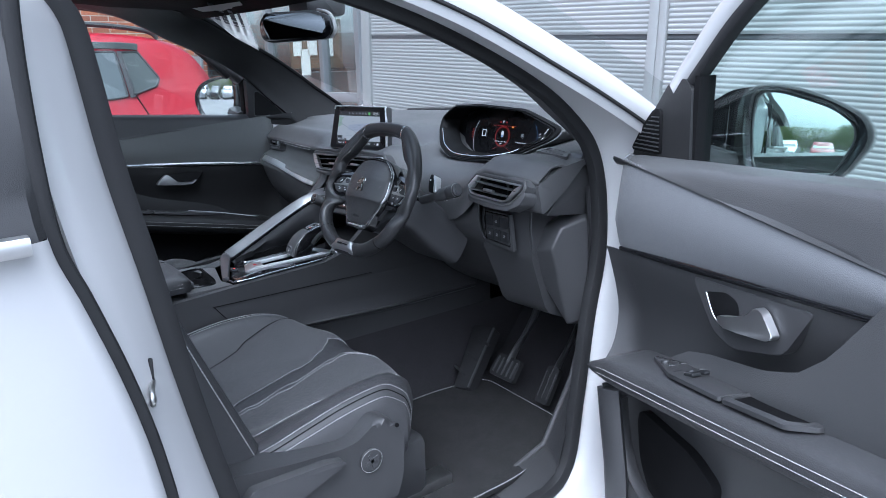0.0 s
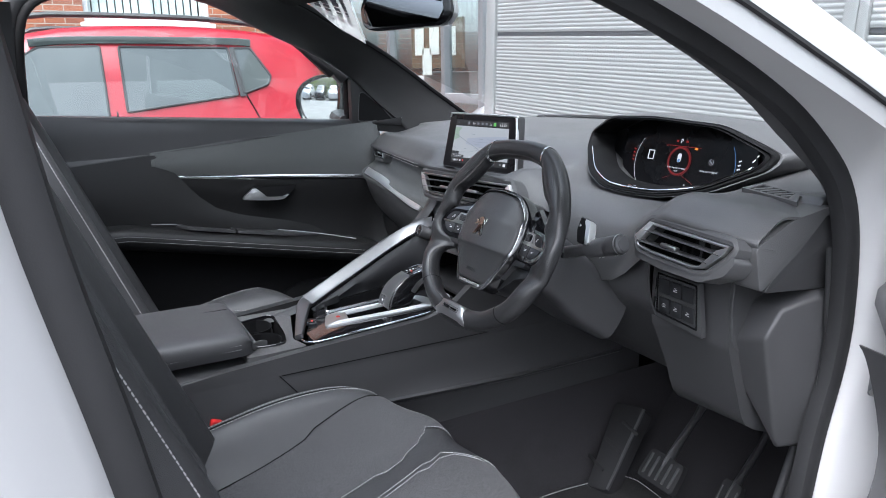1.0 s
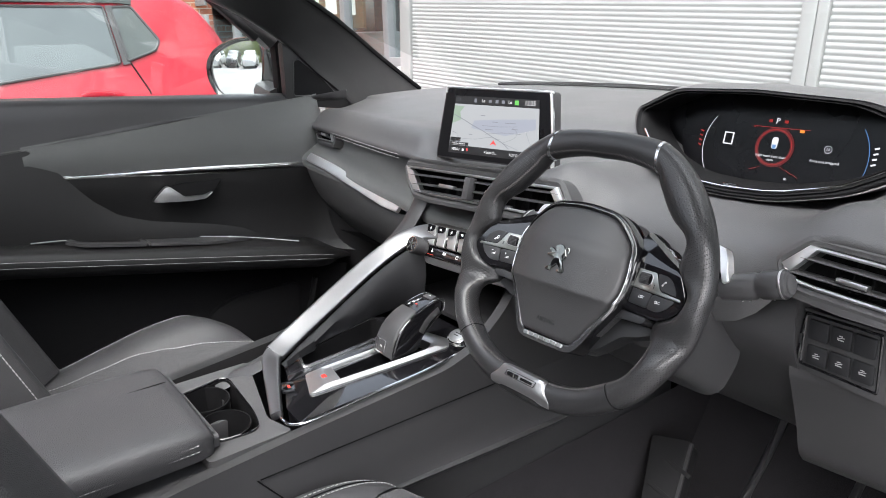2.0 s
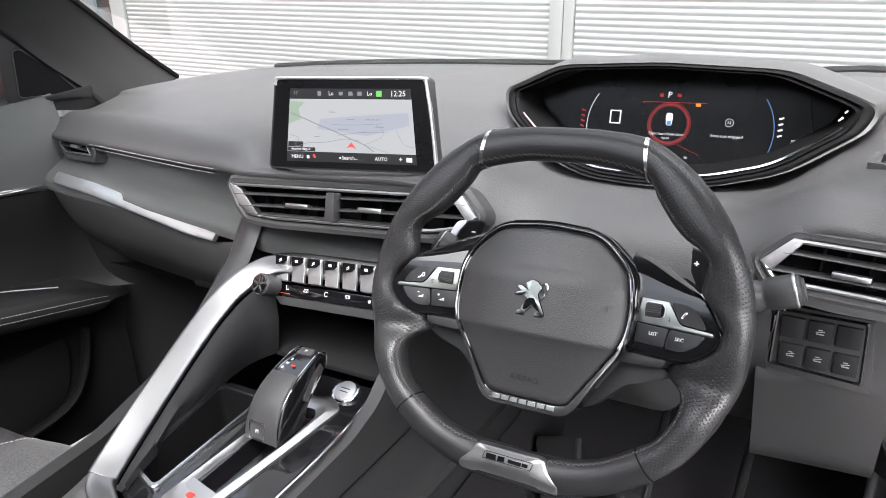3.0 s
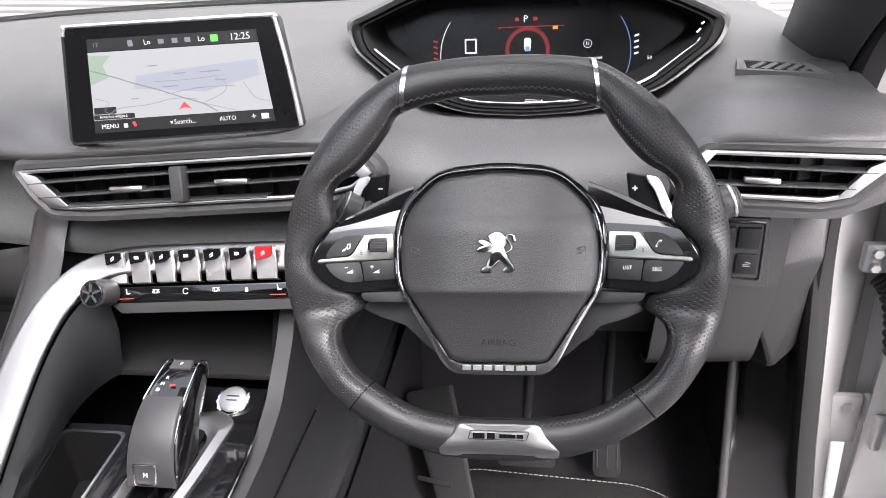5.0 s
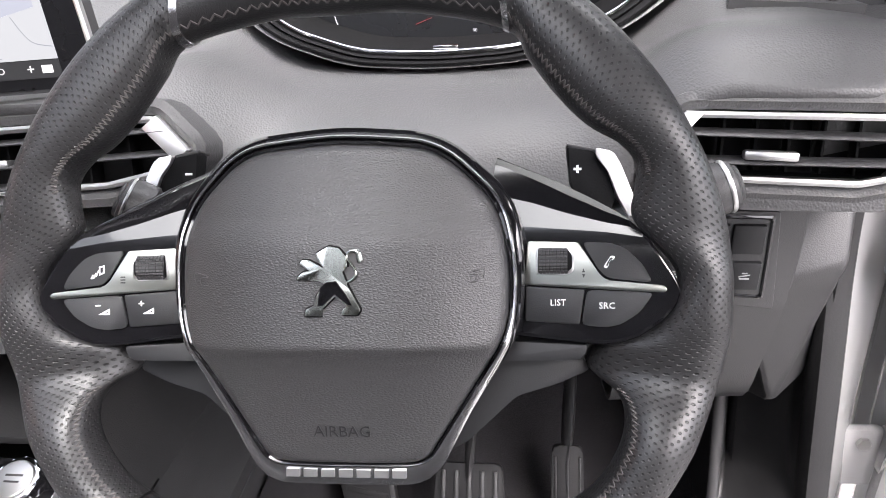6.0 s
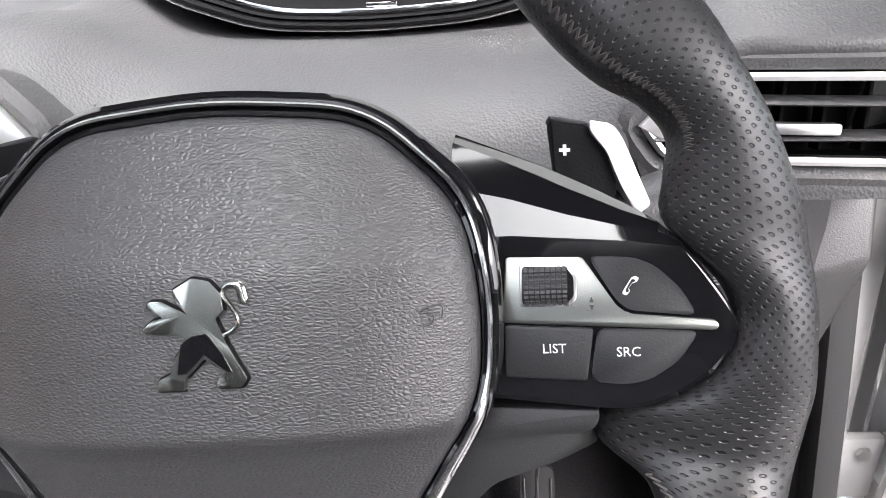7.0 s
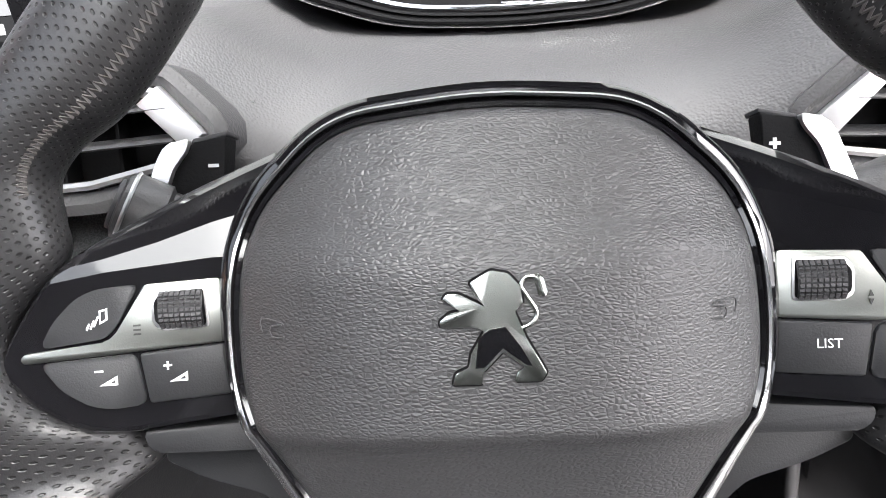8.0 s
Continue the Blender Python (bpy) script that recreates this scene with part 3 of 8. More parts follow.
def wing_top(x):
    return lerp(x, [0.0620, 0.0751, 0.0807, 0.0979, 0.1144, 0.1274, 0.1336, 0.1398, 0.1442, 0.1502, 0.1534, 0.1544], [0.0608, 0.0551, 0.0526, 0.0448, 0.0360, 0.0284, 0.0238, 0.0176, 0.0115, 0.0022, -0.0036, -0.0075])


def wing_crease(x):
    return lerp(x, [0.0620, 0.0749, 0.0873, 0.1059, 0.1223, 0.1336], [0.0550, 0.0486, 0.0429, 0.0331, 0.0262, 0.0236]), lerp(x, [0.0890, 0.1220, 0.1398], [0.0232, 0.0202, 0.0173])


for sgn in (-1, 1):
    def mir(poly):
        return [(sgn * q[0], q[1]) for q in (poly if sgn > 0 else poly[::-1])]
    wm = WM @ Matrix.Translation((sgn * .09, 0, -.030)) @ Matrix.Rotation(radians(-9 * sgn), 4, "Y") @ Matrix.Translation((-sgn * .09, 0, .0285))
    # glossy housing: a flat face that breaks back twice towards its upper edge
    rows = []
    for x in list(np.linspace(.0695, .135, 28)) + list(np.linspace(.137, .1538, 12)):
        lo_, hi_ = wing_low(x), wing_top(x)
        k1, k2 = wing_crease(x)
        k1, k2 = min(k1, hi_ - .0006), min(k2, hi_ - .0012)
        k1 = max(k1, k2 + .0003)
        m_ = (lo_ + k2) / 2
        q1, q3 = k2 + .55 * (k1 - k2), k1 + .45 * max(0, hi_ - k1)
        d1 = -.0274 - .27 * (q1 - k2)
        d2 = d1 - .55 * (q3 - q1)
        d3 = d2 - 1.7 * max(0, hi_ - q3)
        col = [(lo_, -.050), (lo_, -.0292), (lo_ + .0007, -.0276), (min(lo_ + .0022, m_), -.0272), (m_, -.0272), (max(m_, k2 - .0010), -.0272), (k2, -.0274), (q1, d1), ((q1 + q3) / 2, (d1 + d2) / 2), (q3, d2), (hi_ - .0004, d3 + .0003), (hi_, d3 - .0006), (hi_, -.060)]
        rows.append([wm @ Vector((sgn * x, y, d)) for y, d in col])
    wing = part("spoke_housing", loft(rows), "gloss", wheel, "glossy black spoke housing", angle=7)
    part("spoke_trim", prism(rounded(mir([(0.0868, 0.0157), (0.1101, 0.0148), (0.1194, -0.0001), (0.1226, -0.0028), (0.1473, -0.0050), (0.1488, -0.0068), (0.1477, -0.0084), (0.0850, -0.0047)]), .0012, 2), wm, -.0278, -.0264, .0004), "pale", wing, "pale satin metal trim")
    part("roller_frame", prism(rounded(mir([(0.0910, 0.0136), (0.1059, 0.0130), (0.1082, 0.0097), (0.1080, 0.0019), (0.1052, -0.0002), (0.0905, 0.0002)]), .0012, 2), wm, -.0266, -.0260, .0003), "satin", wing, "raised satin surround of the thumb roller")
    part("roller_well", prism(rounded(mir([(0.0919, 0.0126), (0.1050, 0.0121), (0.1073, 0.0088), (0.1071, 0.0028), (0.1043, 0.0007), (0.0914, 0.0010)]), .001, 2), wm, -.0262, -.0257), "deep", wing)
    knobs = bmesh.new()
    for kx_ in range(8):
        for ky_ in range(9):
            aa = math.pi * (.10 + .80 * ky_ / 8)
            cy_, cz_ = .0064 + .0056 * math.cos(aa), -.0262 + .0030 * math.sin(aa)
            knobs = join(knobs, box((0, 0, 0), (.00125, .00100, .0010), 0, wm @ Matrix.Translation((sgn * (.0930 + .00165 * kx_), cy_, cz_)) @ Matrix.Rotation(math.pi / 2 - aa, 4, "X")))
    rolls = loft([[wm @ Vector((sgn * x, .0064 + .0056 * math.cos(aa), -.0262 + .0029 * math.sin(aa))) for x in (.0918, .1055)] for aa in np.linspace(.2, math.pi - .2, 16)])
    roller = part("roller", rolls, "button", wing, "knurled grey thumb roller", angle=30)
    part("knurling", knobs, "grey", roller, smooth=False)
    part("button", prism(rounded(mir([(0.1116, 0.0150), (0.1250, 0.0141), (0.1313, 0.0114), (0.1383, 0.0043), (0.1427, -0.0039), (0.1230, -0.0017), (0.1193, 0.0017)]), .003, 4), wm, -.028, -.0262, .0008), "button", wing)
    part("button", prism(rounded(mir([(0.0855, -0.0054), (0.1126, -0.0070), (0.1101, -0.0230), (0.0851, -0.0216)]), .0012, 3), wm, -.028, -.0260, .0007), "button", wing)
    part("button", prism(rounded(mir([(0.1137, -0.0070), (0.1430, -0.0084), (0.1366, -0.0173), (0.1283, -0.0227), (0.1217, -0.0240), (0.1110, -0.0232)]), .0028, 4), wm, -.028, -.0260, .0007), "button", wing)
    top = wm @ Matrix.Translation((0, 0, -.0259))
    if sgn > 0:
        part("button_mark", words("LIST", top @ Matrix.Translation((.1005, -.0130, 0)), .0041, .0001), "ink", wing)
        part("button_mark", words("SRC", top @ Matrix.Translation((.1225, -.0143, 0)), .0041, .0001), "ink", wing)
        ph = [(.1215, .0032), (.1226, .0028), (.1235, .0038), (.1232, .0046), (.1246, .0066), (.1258, .0068), (.1264, .0078), (.1256, .0084), (.1244, .0082), (.1222, .0050), (.1216, .0040)]
        part("button_mark", ring(ph, [(.1238 + (q[0] - .1238) * .62, .0056 + (q[1] - .0056) * .72) for q in ph], top, -.0002, .0002), "ink", wing)
        part("button_mark", join(prism([(.1116, .0010), (.1130, .0010), (.1123, .0028)], top, -.0006, 0), prism([(.1116, .0002), (.1123, -.0016), (.1130, .0002)], top, -.0006, 0)), "darkink", wing)
    else:
        def wedge(cx, cy):
            tri = [(cx + .0030, cy - .0014), (cx + .0030, cy + .0016), (cx - .0026, cy - .0014)]
            return ring(tri, [(cx + .0023, cy - .0008), (cx + .0023, cy + .0004), (cx + .0004, cy - .0008)], top, -.0002, .0002)
        part("button_mark", join(wedge(-.1010, -.0150), bars([(-.1040, -.0112, .0026, .0006), (-.1040, -.0112, .0006, .0026)], top, 0, .0002)), "ink", wing)
        part("button_mark", join(wedge(-.1225, -.0150), bars([(-.1250, -.0118, .0026, .0006)], top, 0, .0002)), "ink", wing)
        part("button_mark", join(bars([(-.1262, .0030, .0006, .0030, -25), (-.1250, .0040, .0006, .0036, -25), (-.1275, .0024, .0006, .0022, -25)], top, 0, .0002),
                                 ring([(-.1240, .0030), (-.1215, .0042), (-.1215, .0080), (-.1240, .0074)], [(-.1236, .0038), (-.1221, .0046), (-.1221, .0072), (-.1236, .0068)], top, -.0002, .0002)), "ink", wing)
        part("button_mark", bars([(-.1128, .0020, .0022, .0006), (-.1128, .0006, .0022, .0006), (-.1128, -.0008, .0022, .0006)], top, -.0006, 0), "darkink", wing)
    # lower cover between housing, ring and rim
    part("spoke_cover", prism(rounded(mir([(0.0774, -0.0315), (0.1130, -0.0324), (0.1131, -0.0352), (0.1102, -0.0396), (0.0822, -0.0406), (0.0692, -0.0413)]), .0025, 3), wm, -.060, -.0282, .0015, 3), "button", wheel, "dark plastic cover below the spoke housing")
    cov = [(.070, -.0400), (.112, -.0405), (.116, -.0470), (.100, -.0540), (.080, -.0600), (.055, -.083), (.045, -.088)]
    part("hub_cover", prism(rounded(mir(cov), .004, 3), WM, -.070, -.044, .004, 3), "button", wheel, "dark grey plastic hub side")

# satin plate at the bottom of the rim, with plain bars in place of the trim name
pm = WM @ Matrix.Translation((0, -.149, -.022))
PL = [(-.032, .0170), (.032, .0170), (.036, .008), (.048, -.004), (.046, -.0100), (-.046, -.0100), (-.048, -.004), (-.036, .008)]
rows = []
for s, d in ((1.02, .002), (1.0, .0140), (.97, .0162), (.92, .0170)):
    rows.append([pm @ Vector((a * s, (b - .004) * s + .004, d - (0.55 * (-b - .001) if b < -.001 else 0))) for a, b in rounded(PL, .004, 4)])
rows.append([pm @ Vector((a * .5, (b - .004) * .5 + .004, .0172)) for a, b in rounded(PL, .004, 4)])
badge = part("rim_plate", loft(rows, True, True), "satin", wheel, "satin metal plate at the flat bottom of the rim")
inset = rounded([(-.021, .0115), (.023, .0115), (.021, .0050), (-.023, .0050)], .001, 2)
part("plate_inset", ring(offset([(q[0], q[1] - .008) for q in inset], .0007), [(q[0], q[1] - .008) for q in inset], pm @ Matrix.Translation((0, .008, 0)), .0160, .0180, .0003), "hard", badge)
for q in ((-.015, .0083, .009, .0044), (-.0055, .0083, .006, .0044), (.007, .0083, .012, .0030), (.0165, .0083, .005, .0030)):
    part("plate_mark", bars([q], pm, .0170, .0184), "gloss", badge)

# gear paddles on the column
for sgn in (-1, 1):
    def mir(poly):
        return [(sgn * q[0], q[1]) for q in (poly if sgn > 0 else poly[::-1])]
    paddle = thing("gear_paddle", tuple(WC @ Vector((sgn * .12, .06, -.1))), "black gear paddle with a polished metal edge", "paddle", "gear paddles")
    blk = [(.1080, .0702), (.1238, .0670), (.1300, .0570), (.1345, .0430), (.1325, .0310), (.1200, .0310), (.1100, .0500)]
    part("blade", prism(rounded(mir(blk), .002, 3), WC, -.108, -.0965, .0015), "deep", paddle)
    part("blade_top", prism(rounded(mir([(.1080, .0720), (.1232, .0690), (.1238, .0668), (.1082, .0700)]), .0008, 2), WC, -.112, -.0975, .0008), "grey", paddle, "grey upper edge of the blade")
    chm = [(.1232, .0690), (.1330, .0668), (.1368, .0605), (.1475, .0340), (.1412, .0300), (.1352, .0431), (.1300, .0565), (.1240, .0640)]
    part("edge", prism(rounded(mir(chm), .0022, 3), WC, -.108, -.0935, .0022, 3), "key", paddle, "polished metal edge")
    q = WC @ Matrix.Translation((sgn * .1139, .0574, -.0964))
    part("paddle_mark", bars([(0, 0, .0044, .0014)] + ([(0, 0, .0014, .0044)] if sgn > 0 else []), q, 0, .0003), "ink", paddle)

# column shroud and stalks
sh = rounded([(-.075, .045), (.075, .045), (.095, .005), (.085, -.055), (-.085, -.055), (-.095, .005)], .025, 5)
rows = [[WC @ Vector((a * s, b * s - .01 + dv, n)) for a, b in sh] for s, n, dv in ((.80, -.072, 0), (.93, -.085, 0), (1.0, -.12, 0), (1.05, -.19, -.02), (1.1, -.27, -.03))]
column = thing("steering_column", (0.37, 0.1, 1.04), "black plastic steering column shroud with control stalks", "steering column")
part("shroud", loft(rows, True, True), "hard", column)
for sgn in (-1, 1):
    a = WC @ Vector((sgn * .080, .010, -.115))
    b = Vector((0.572, 0.119, 1.079)) if sgn > 0 else Vector((0.222, 0.092, 1.084))
    d = (b - a).normalized()
    L = (b - a).length
    prof = [(0, .010), (L * .25, .0095), (L * .42, .009), (L * .45, .0135), (L * .72, .0145), (L * .74, .0128), (L * .77, .0128), (L * .79, .0148), (L * .93, .0150), (L * .985, .0135), (L, .010)]
    fr = d.to_track_quat("Z", "Y").to_matrix().to_4x4()
    fr.translation = a
    rows = [[fr @ Vector((r * math.cos(t * math.pi / 12), r * math.sin(t * math.pi / 12), z)) for t in range(24)] for z, r in prof]
    stalk = part("stalk", loft(rows, True, True), "hard", column, "black round control stalk")
    part("stalk_cap", disc(fr @ Matrix.Translation((0, 0, L)), .0105, -.0005, .0016, 24, .0008), "grey", stalk)
    part("stalk_ring", loft([[fr @ Vector((r * math.cos(t * math.pi / 12), r * math.sin(t * math.pi / 12), z)) for t in range(24)] for z, r in ((L * .945, .0152), (L * .955, .0156), (L * .965, .0152))], True), "satin", stalk)
    part("stalk_marks", bars([(0.0, L * .60, .004, .0012), (0.0, L * .66, .004, .0012), (.003, L * .86, .003, .0014), (-.002, L * .86, .003, .0014)], fr @ basis((0, -.0152, 0), (1, 0, 0), (0, 0, 1)), 0, .0004), "ink", stalk)


# ---- dashboard ----
dash = thing("dashboard", (0, 0.4, 0.95), "dark grey soft-touch car dashboard with cloth and metal accents", "dashboard")
DX = [-.80, -.70, -.60, -.40, -.25, -.19, -.13, .0, .12, .20, .25, .32, .40, .48, .54, .58, .66, .72, .740, .765]
EY = [.300, .274, .254, .212, .182, .171, .160, .158, .158, .160, .168, .180, .182, .186, .190, .186, .178, .186, .194, .20]
EZ = [1.095, 1.099, 1.103, 1.107, 1.110, 1.112, 1.1115, 1.118, 1.124, 1.122, 1.108, 1.096, 1.094, 1.098, 1.108, 1.114, 1.112, 1.108, 1.104, 1.10]
TZ = [1.155, 1.160, 1.165, 1.17, 1.172, 1.172, 1.172, 1.172, 1.172, 1.17, 1.165, 1.16, 1.16, 1.16, 1.165, 1.168, 1.165, 1.156, 1.150, 1.14]


def dash_top(x, s):
    """The soft upper pad's section at x; s from 0 (below the windscreen) to 1 (under the front edge)."""
    ey, ez, tz = lerp(x, DX, EY), lerp(x, DX, EZ), lerp(x, DX, TZ)
    under = math.exp(-((x - .39) / .17) ** 4)          # below the instrument hood
    dip = math.exp(-((x - .030) / .155) ** 6)           # in front of the screen
    pts = [(1.02, tz - .07), (.96, tz - .012), (.90, tz + .001), (.70, tz + .006), (.50, tz + .002),
           (max(.40, ey + .17), tz - .008 - .058 * under), (max(.31, ey + .10), tz - .024 - .034 * under - .036 * dip), (ey + .05, ((ez + tz) / 2 + .006 - .010 * under) * (1 - dip) + (ez - .010) * dip), (ey + .012, ez + .010 - .014 * dip), (ey, ez), (ey + .006, ez - .010), (ey + .035, ez - .018)]
    roll = [(.31, 1.106), (.25, 1.097), (.208, 1.079), (.184, 1.052), (.174, 1.018), (.178, .985)]   # rolls down behind the wheel
    u = math.exp(-((x - .385) / .150) ** 6)
    tail_ = [(a[0] * (1 - u) + b[0] * u, a[1] * (1 - u) + b[1] * u) for a, b in zip(pts[-6:], roll)]
    return pts[:-6] + tail_


xs = [float(v) for v in np.linspace(-.80, .738, 80)]
rows = []
for x in xs:
    rows.append([(x, y, z) for y, z in spline(dash_top(x, 0), 44)])
part("upper_pad", thick(loft(rows), .004), "soft", dash, "grained dark grey upper dash pad", angle=60)
# a second lip line: black strip along the windscreen
part("screen_edge", sweep([(x, .955, lerp(x, DX, TZ) + .002) for x in np.linspace(-.78, .76, 30)], .03, .012, (0, 0, 1), 8), "deep", dash)

# passenger side: stitched overhang, cloth inset, metal strip, glovebox
over = [(x, lerp(x, DX, EY) - .0005, lerp(x, DX, EZ) - .012) for x in np.linspace(-.60, -.195, 30)]
stitches([(x, y - .0012, z + .008) for x, y, z in over], "dash_stitch", dash, .0042, .002, .0007, (0, -1, 0))
stitches([(x, y - .0002, z + .001) for x, y, z in over], "dash_stitch", dash, .0042, .002, .0007, (0, -1, 0))


def strip_y(x):
    return lerp(x, [-.79, -.724, -.247, -.13, .24], [.268, .258, .202, .185, .18])


def strip_z(x):
    return lerp(x, [-.735, -.60, -.40, -.247], [1.024, 1.018, 1.000, .986])


rows = []
for x in np.linspace(-.79, .25, 50):
    ey, ez = lerp(x, DX, EY), lerp(x, DX, EZ)
    sy = strip_y(x)
    cen = 1 / (1 + math.exp(-(x + .17) / .02))         # 1 in the middle stack
    lowz = 1.010 * (1 - cen) + 1.004 * cen
    pts = [(ey + .03, ez - .012), (ey + .035, ez - .03), (max(sy + .02, ey + .03) + .01 * cen, 1.055), (sy + .018 + .012 * cen, 1.03), (sy - .002 + .004 * cen, lowz), (sy + .005, lowz - .02)]
    rows.append([(x, y, z) for y, z in spline(pts, 20)])
part("cloth_inset", thick(loft(rows), .003), "cloth", dash, "grey cloth inset below the dash pad", angle=60)
xsS = np.linspace(-.735, -.247, 24)
part("metal_strip", sweep([(x, strip_y(x) - .002, strip_z(x)) for x in xsS], .008, .024, (0, .62, .78), 12, power=3,
                          sizes=[(.008, .024 - .010 * max(0, (x + .30) / .05)) for x in xsS]), "key", dash, "tapering satin metal strip")
rows = []
for x in np.linspace(-.78, -.205, 24):
    sy = strip_y(x)
    k = max(0, (x + .28) / .08)
    pts = [(sy + .004, .997), (sy + .002, .985), (sy + .014, .945), (sy + .040, .895), (sy + .085, .845), (sy + .13, .80)]
    rows.append([(x, y + .05 * k * k, z + (strip_z(x) - 1.010) * max(0, (z - .80) / .2)) for y, z in spline(pts, 16)])
part("glovebox_lid", thick(loft(rows), .004), "soft", dash, "dark grey glovebox lid", angle=60)
part("glovebox_grip", box((-.33, .262, .862), (.12, .012, .012), .004), "deep", dash)
# near black for the shade under the dash
part("under_panel", loft([[(x, y, z) for x in (-.79, -.5, -.17)] for y, z in ((.36, .80), (.45, .77), (.7, .76), (.95, .78))]), "deep", dash)
# the centre shoulder that runs from the stack down beside the metal blade
SH = [(-.165, .185, 1.045), (-.172, .172, 1.015), (-.166, .140, .985), (-.156, .09, .957), (-.142, .02, .922), (-.122, -.07, .882), (-.100, -.15, .852), (-.10, -.26, .828)]
rows = []
for p in spline(SH, 30):
    x, y, z = p
    rows.append([(x + .040, y + .006, z - .004), (x + .026, y + .003, z + .002), (x + .008, y, z), (x - .006, y + .003, z - .012), (x - .016, y + .02, z - .05), (x - .022, y + .04, z - .16), (x - .024, y + .06, z - .30)])
part("shoulder", loft(rows), "hard", dash, "soft grey shoulder beside the console", angle=60)


# ---- air vents ----
def vent(name, M4, poly, slats, louvres, tabs, label, chrome_w=.004, depth=.03, dial=None):
    """A vent in the x-y plane of M4 with outline poly: slats (y), louvres (x), tabs (x, y, width)."""
    v = thing(name, tuple(M4.translation), label, "air vent", "dashboard air vents")
    out = rounded(poly, .004, 3)
    c = np.mean(np.array(out), axis=0)

    def inset(d):
        k = len(out)
        res = []
        for i in range(k):
            a, b, e = (np.array(out[j % k], float) for j in (i - 1, i, i + 1))
            t = e - a
            nn = np.array((t[1], -t[0])) / (np.linalg.norm(t) + 1e-9)
            if nn @ (b - c) < 0:
                nn = -nn
            res.append(tuple(b - nn * d))
        return res
    part("pod", ring(inset(-.012), inset(-.001), M4, -depth, -.001, .003), "soft", v, "dark grey vent surround")
    part("rim", ring(out, inset(chrome_w), M4, -.010, .002, .001), "satin", v, "satin metal rim")
    # throat and its walls are coloured near black for the shade inside
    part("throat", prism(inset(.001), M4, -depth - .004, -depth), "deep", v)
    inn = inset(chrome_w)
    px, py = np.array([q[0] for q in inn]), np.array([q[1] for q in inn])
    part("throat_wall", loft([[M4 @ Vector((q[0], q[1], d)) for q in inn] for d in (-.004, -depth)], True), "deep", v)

    def reach(y):
        hits = []
        k = len(inn)
        for i in range(k):
            (x0, y0), (x1, y1) = inn[i], inn[(i + 1) % k]
            if (y0 - y) * (y1 - y) < 0:
                hits.append(x0 + (x1 - x0) * (y - y0) / (y1 - y0))
        return min(hits), max(hits)
    for sl in slats:
        y0, slope = sl
        a, b = reach(y0)
        n = 8
        line = [M4 @ Vector((a + (b - a) * f, y0 + slope * (a + (b - a) * f - c[0]), -.004)) for f in np.linspace(.0, 1, n)]
        part("slat", sweep(line, .014, .0028, M4.to_3x3() @ Vector((0, 1, .25)), 10, power=3), "hard", v)
    for x in louvres:
        ys = [q[1] for q in inn if abs(q[0] - x) < .02]
        lo, hi = (min(ys), max(ys)) if len(ys) > 1 else (py.min(), py.max())
        # near black too, as if shaded within the throat
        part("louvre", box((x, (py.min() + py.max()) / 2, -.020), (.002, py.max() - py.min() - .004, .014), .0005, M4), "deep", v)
    for x, y, w in tabs:
        part("slider_tab", box((x, y, -.001), (w, .0058, .010), .0015, M4), "satin", v, "satin metal slider tab")
    return v


cvm = basis((.03, .150, 1.083), (1, .0, .035), (0, .30, .95))
cpoly = [(-.176, .0200), (.188, .0260), (.209, .0030), (.190, -.0120), (.150, -.0195), (-.098, -.0245), (-.1415, -.0215), (-.160, -.004)]
cv = vent("air_vent", cvm, cpoly, [(.0122, .030), (-.0031, .030), (-.0165, .014)], [-.12, -.09, -.06, -.03, .04, .07, .10, .13, .16],
          [(-.052, -.0036, .038), (.064, -.0003, .036)], "wide black centre air vent with a satin metal rim")
part("divider", box((.009, -.0005, .004), (.0145, .036, .016), .0025, cvm), "grey", cv, "grey upright divider")
part("rim_end", prism([(.190, .0262), (.2095, .0030), (.200, -.0045), (.179, .0185)], cvm, -.008, .0026, .0012), "key", cv, "broad slanting end of the metal rim")
part("rim_end", prism([(-.176, .0195), (-.158, -.004), (-.1415, -.0215), (-.116, -.0228), (-.154, .0125)], cvm, -.008, .0024, .0012), "satin", cv, "pointed end of the metal rim")
rvm = basis((.630, .173, 1.083), (1, -.115, -.02), (0, .22, .97))
rpoly = [(-.074, .0175), (.087, .0190), (.080, .0057), (.054, -.0200), (.030, -.0262), (-.060, -.0265), (-.088, -.0245), (-.1005, -.0085)]
rv = vent("air_vent", rvm, rpoly, [(.0045, .0), (-.0121, .02)], [-.05, -.03, -.01, .01, .03], [(-.0227, -.0087, .032)],
          "angular black side air vent with a satin metal rim")
part("rim_end", prism([(-.075, .0178), (-.1008, -.0085), (-.089, -.0150), (-.064, .0172)], rvm, -.008, .0026, .0012), "key", rv, "broad slanting end of the metal rim")
part("rim_end", prism([(.087, .0190), (.066, .0085), (.040, -.0232), (.054, -.0200), (.080, .0057)], rvm, -.008, .0024, .0012), "satin", rv, "pointed end of the metal rim")
part("pod_belly", prism(rounded([(-.104, -.014), (-.090, -.0285), (-.060, -.0300), (.030, -.0298), (.057, -.0225), (.092, .0080), (.0985, .000), (.086, -.022), (.046, -.0415), (-.03, -.0445), (-.095, -.041)], .006, 3), rvm, -.04, -.003, .006, 3), "soft", rv, "dark grey belly below the vent")
lvm = basis((-.700, .284, 1.085), (1, -.21, .0), (0, .30, .95))
lpoly = [(-.080, .012), (.050, .0135), (.085, -.012), (-.030, -.018), (-.060, -.006)]
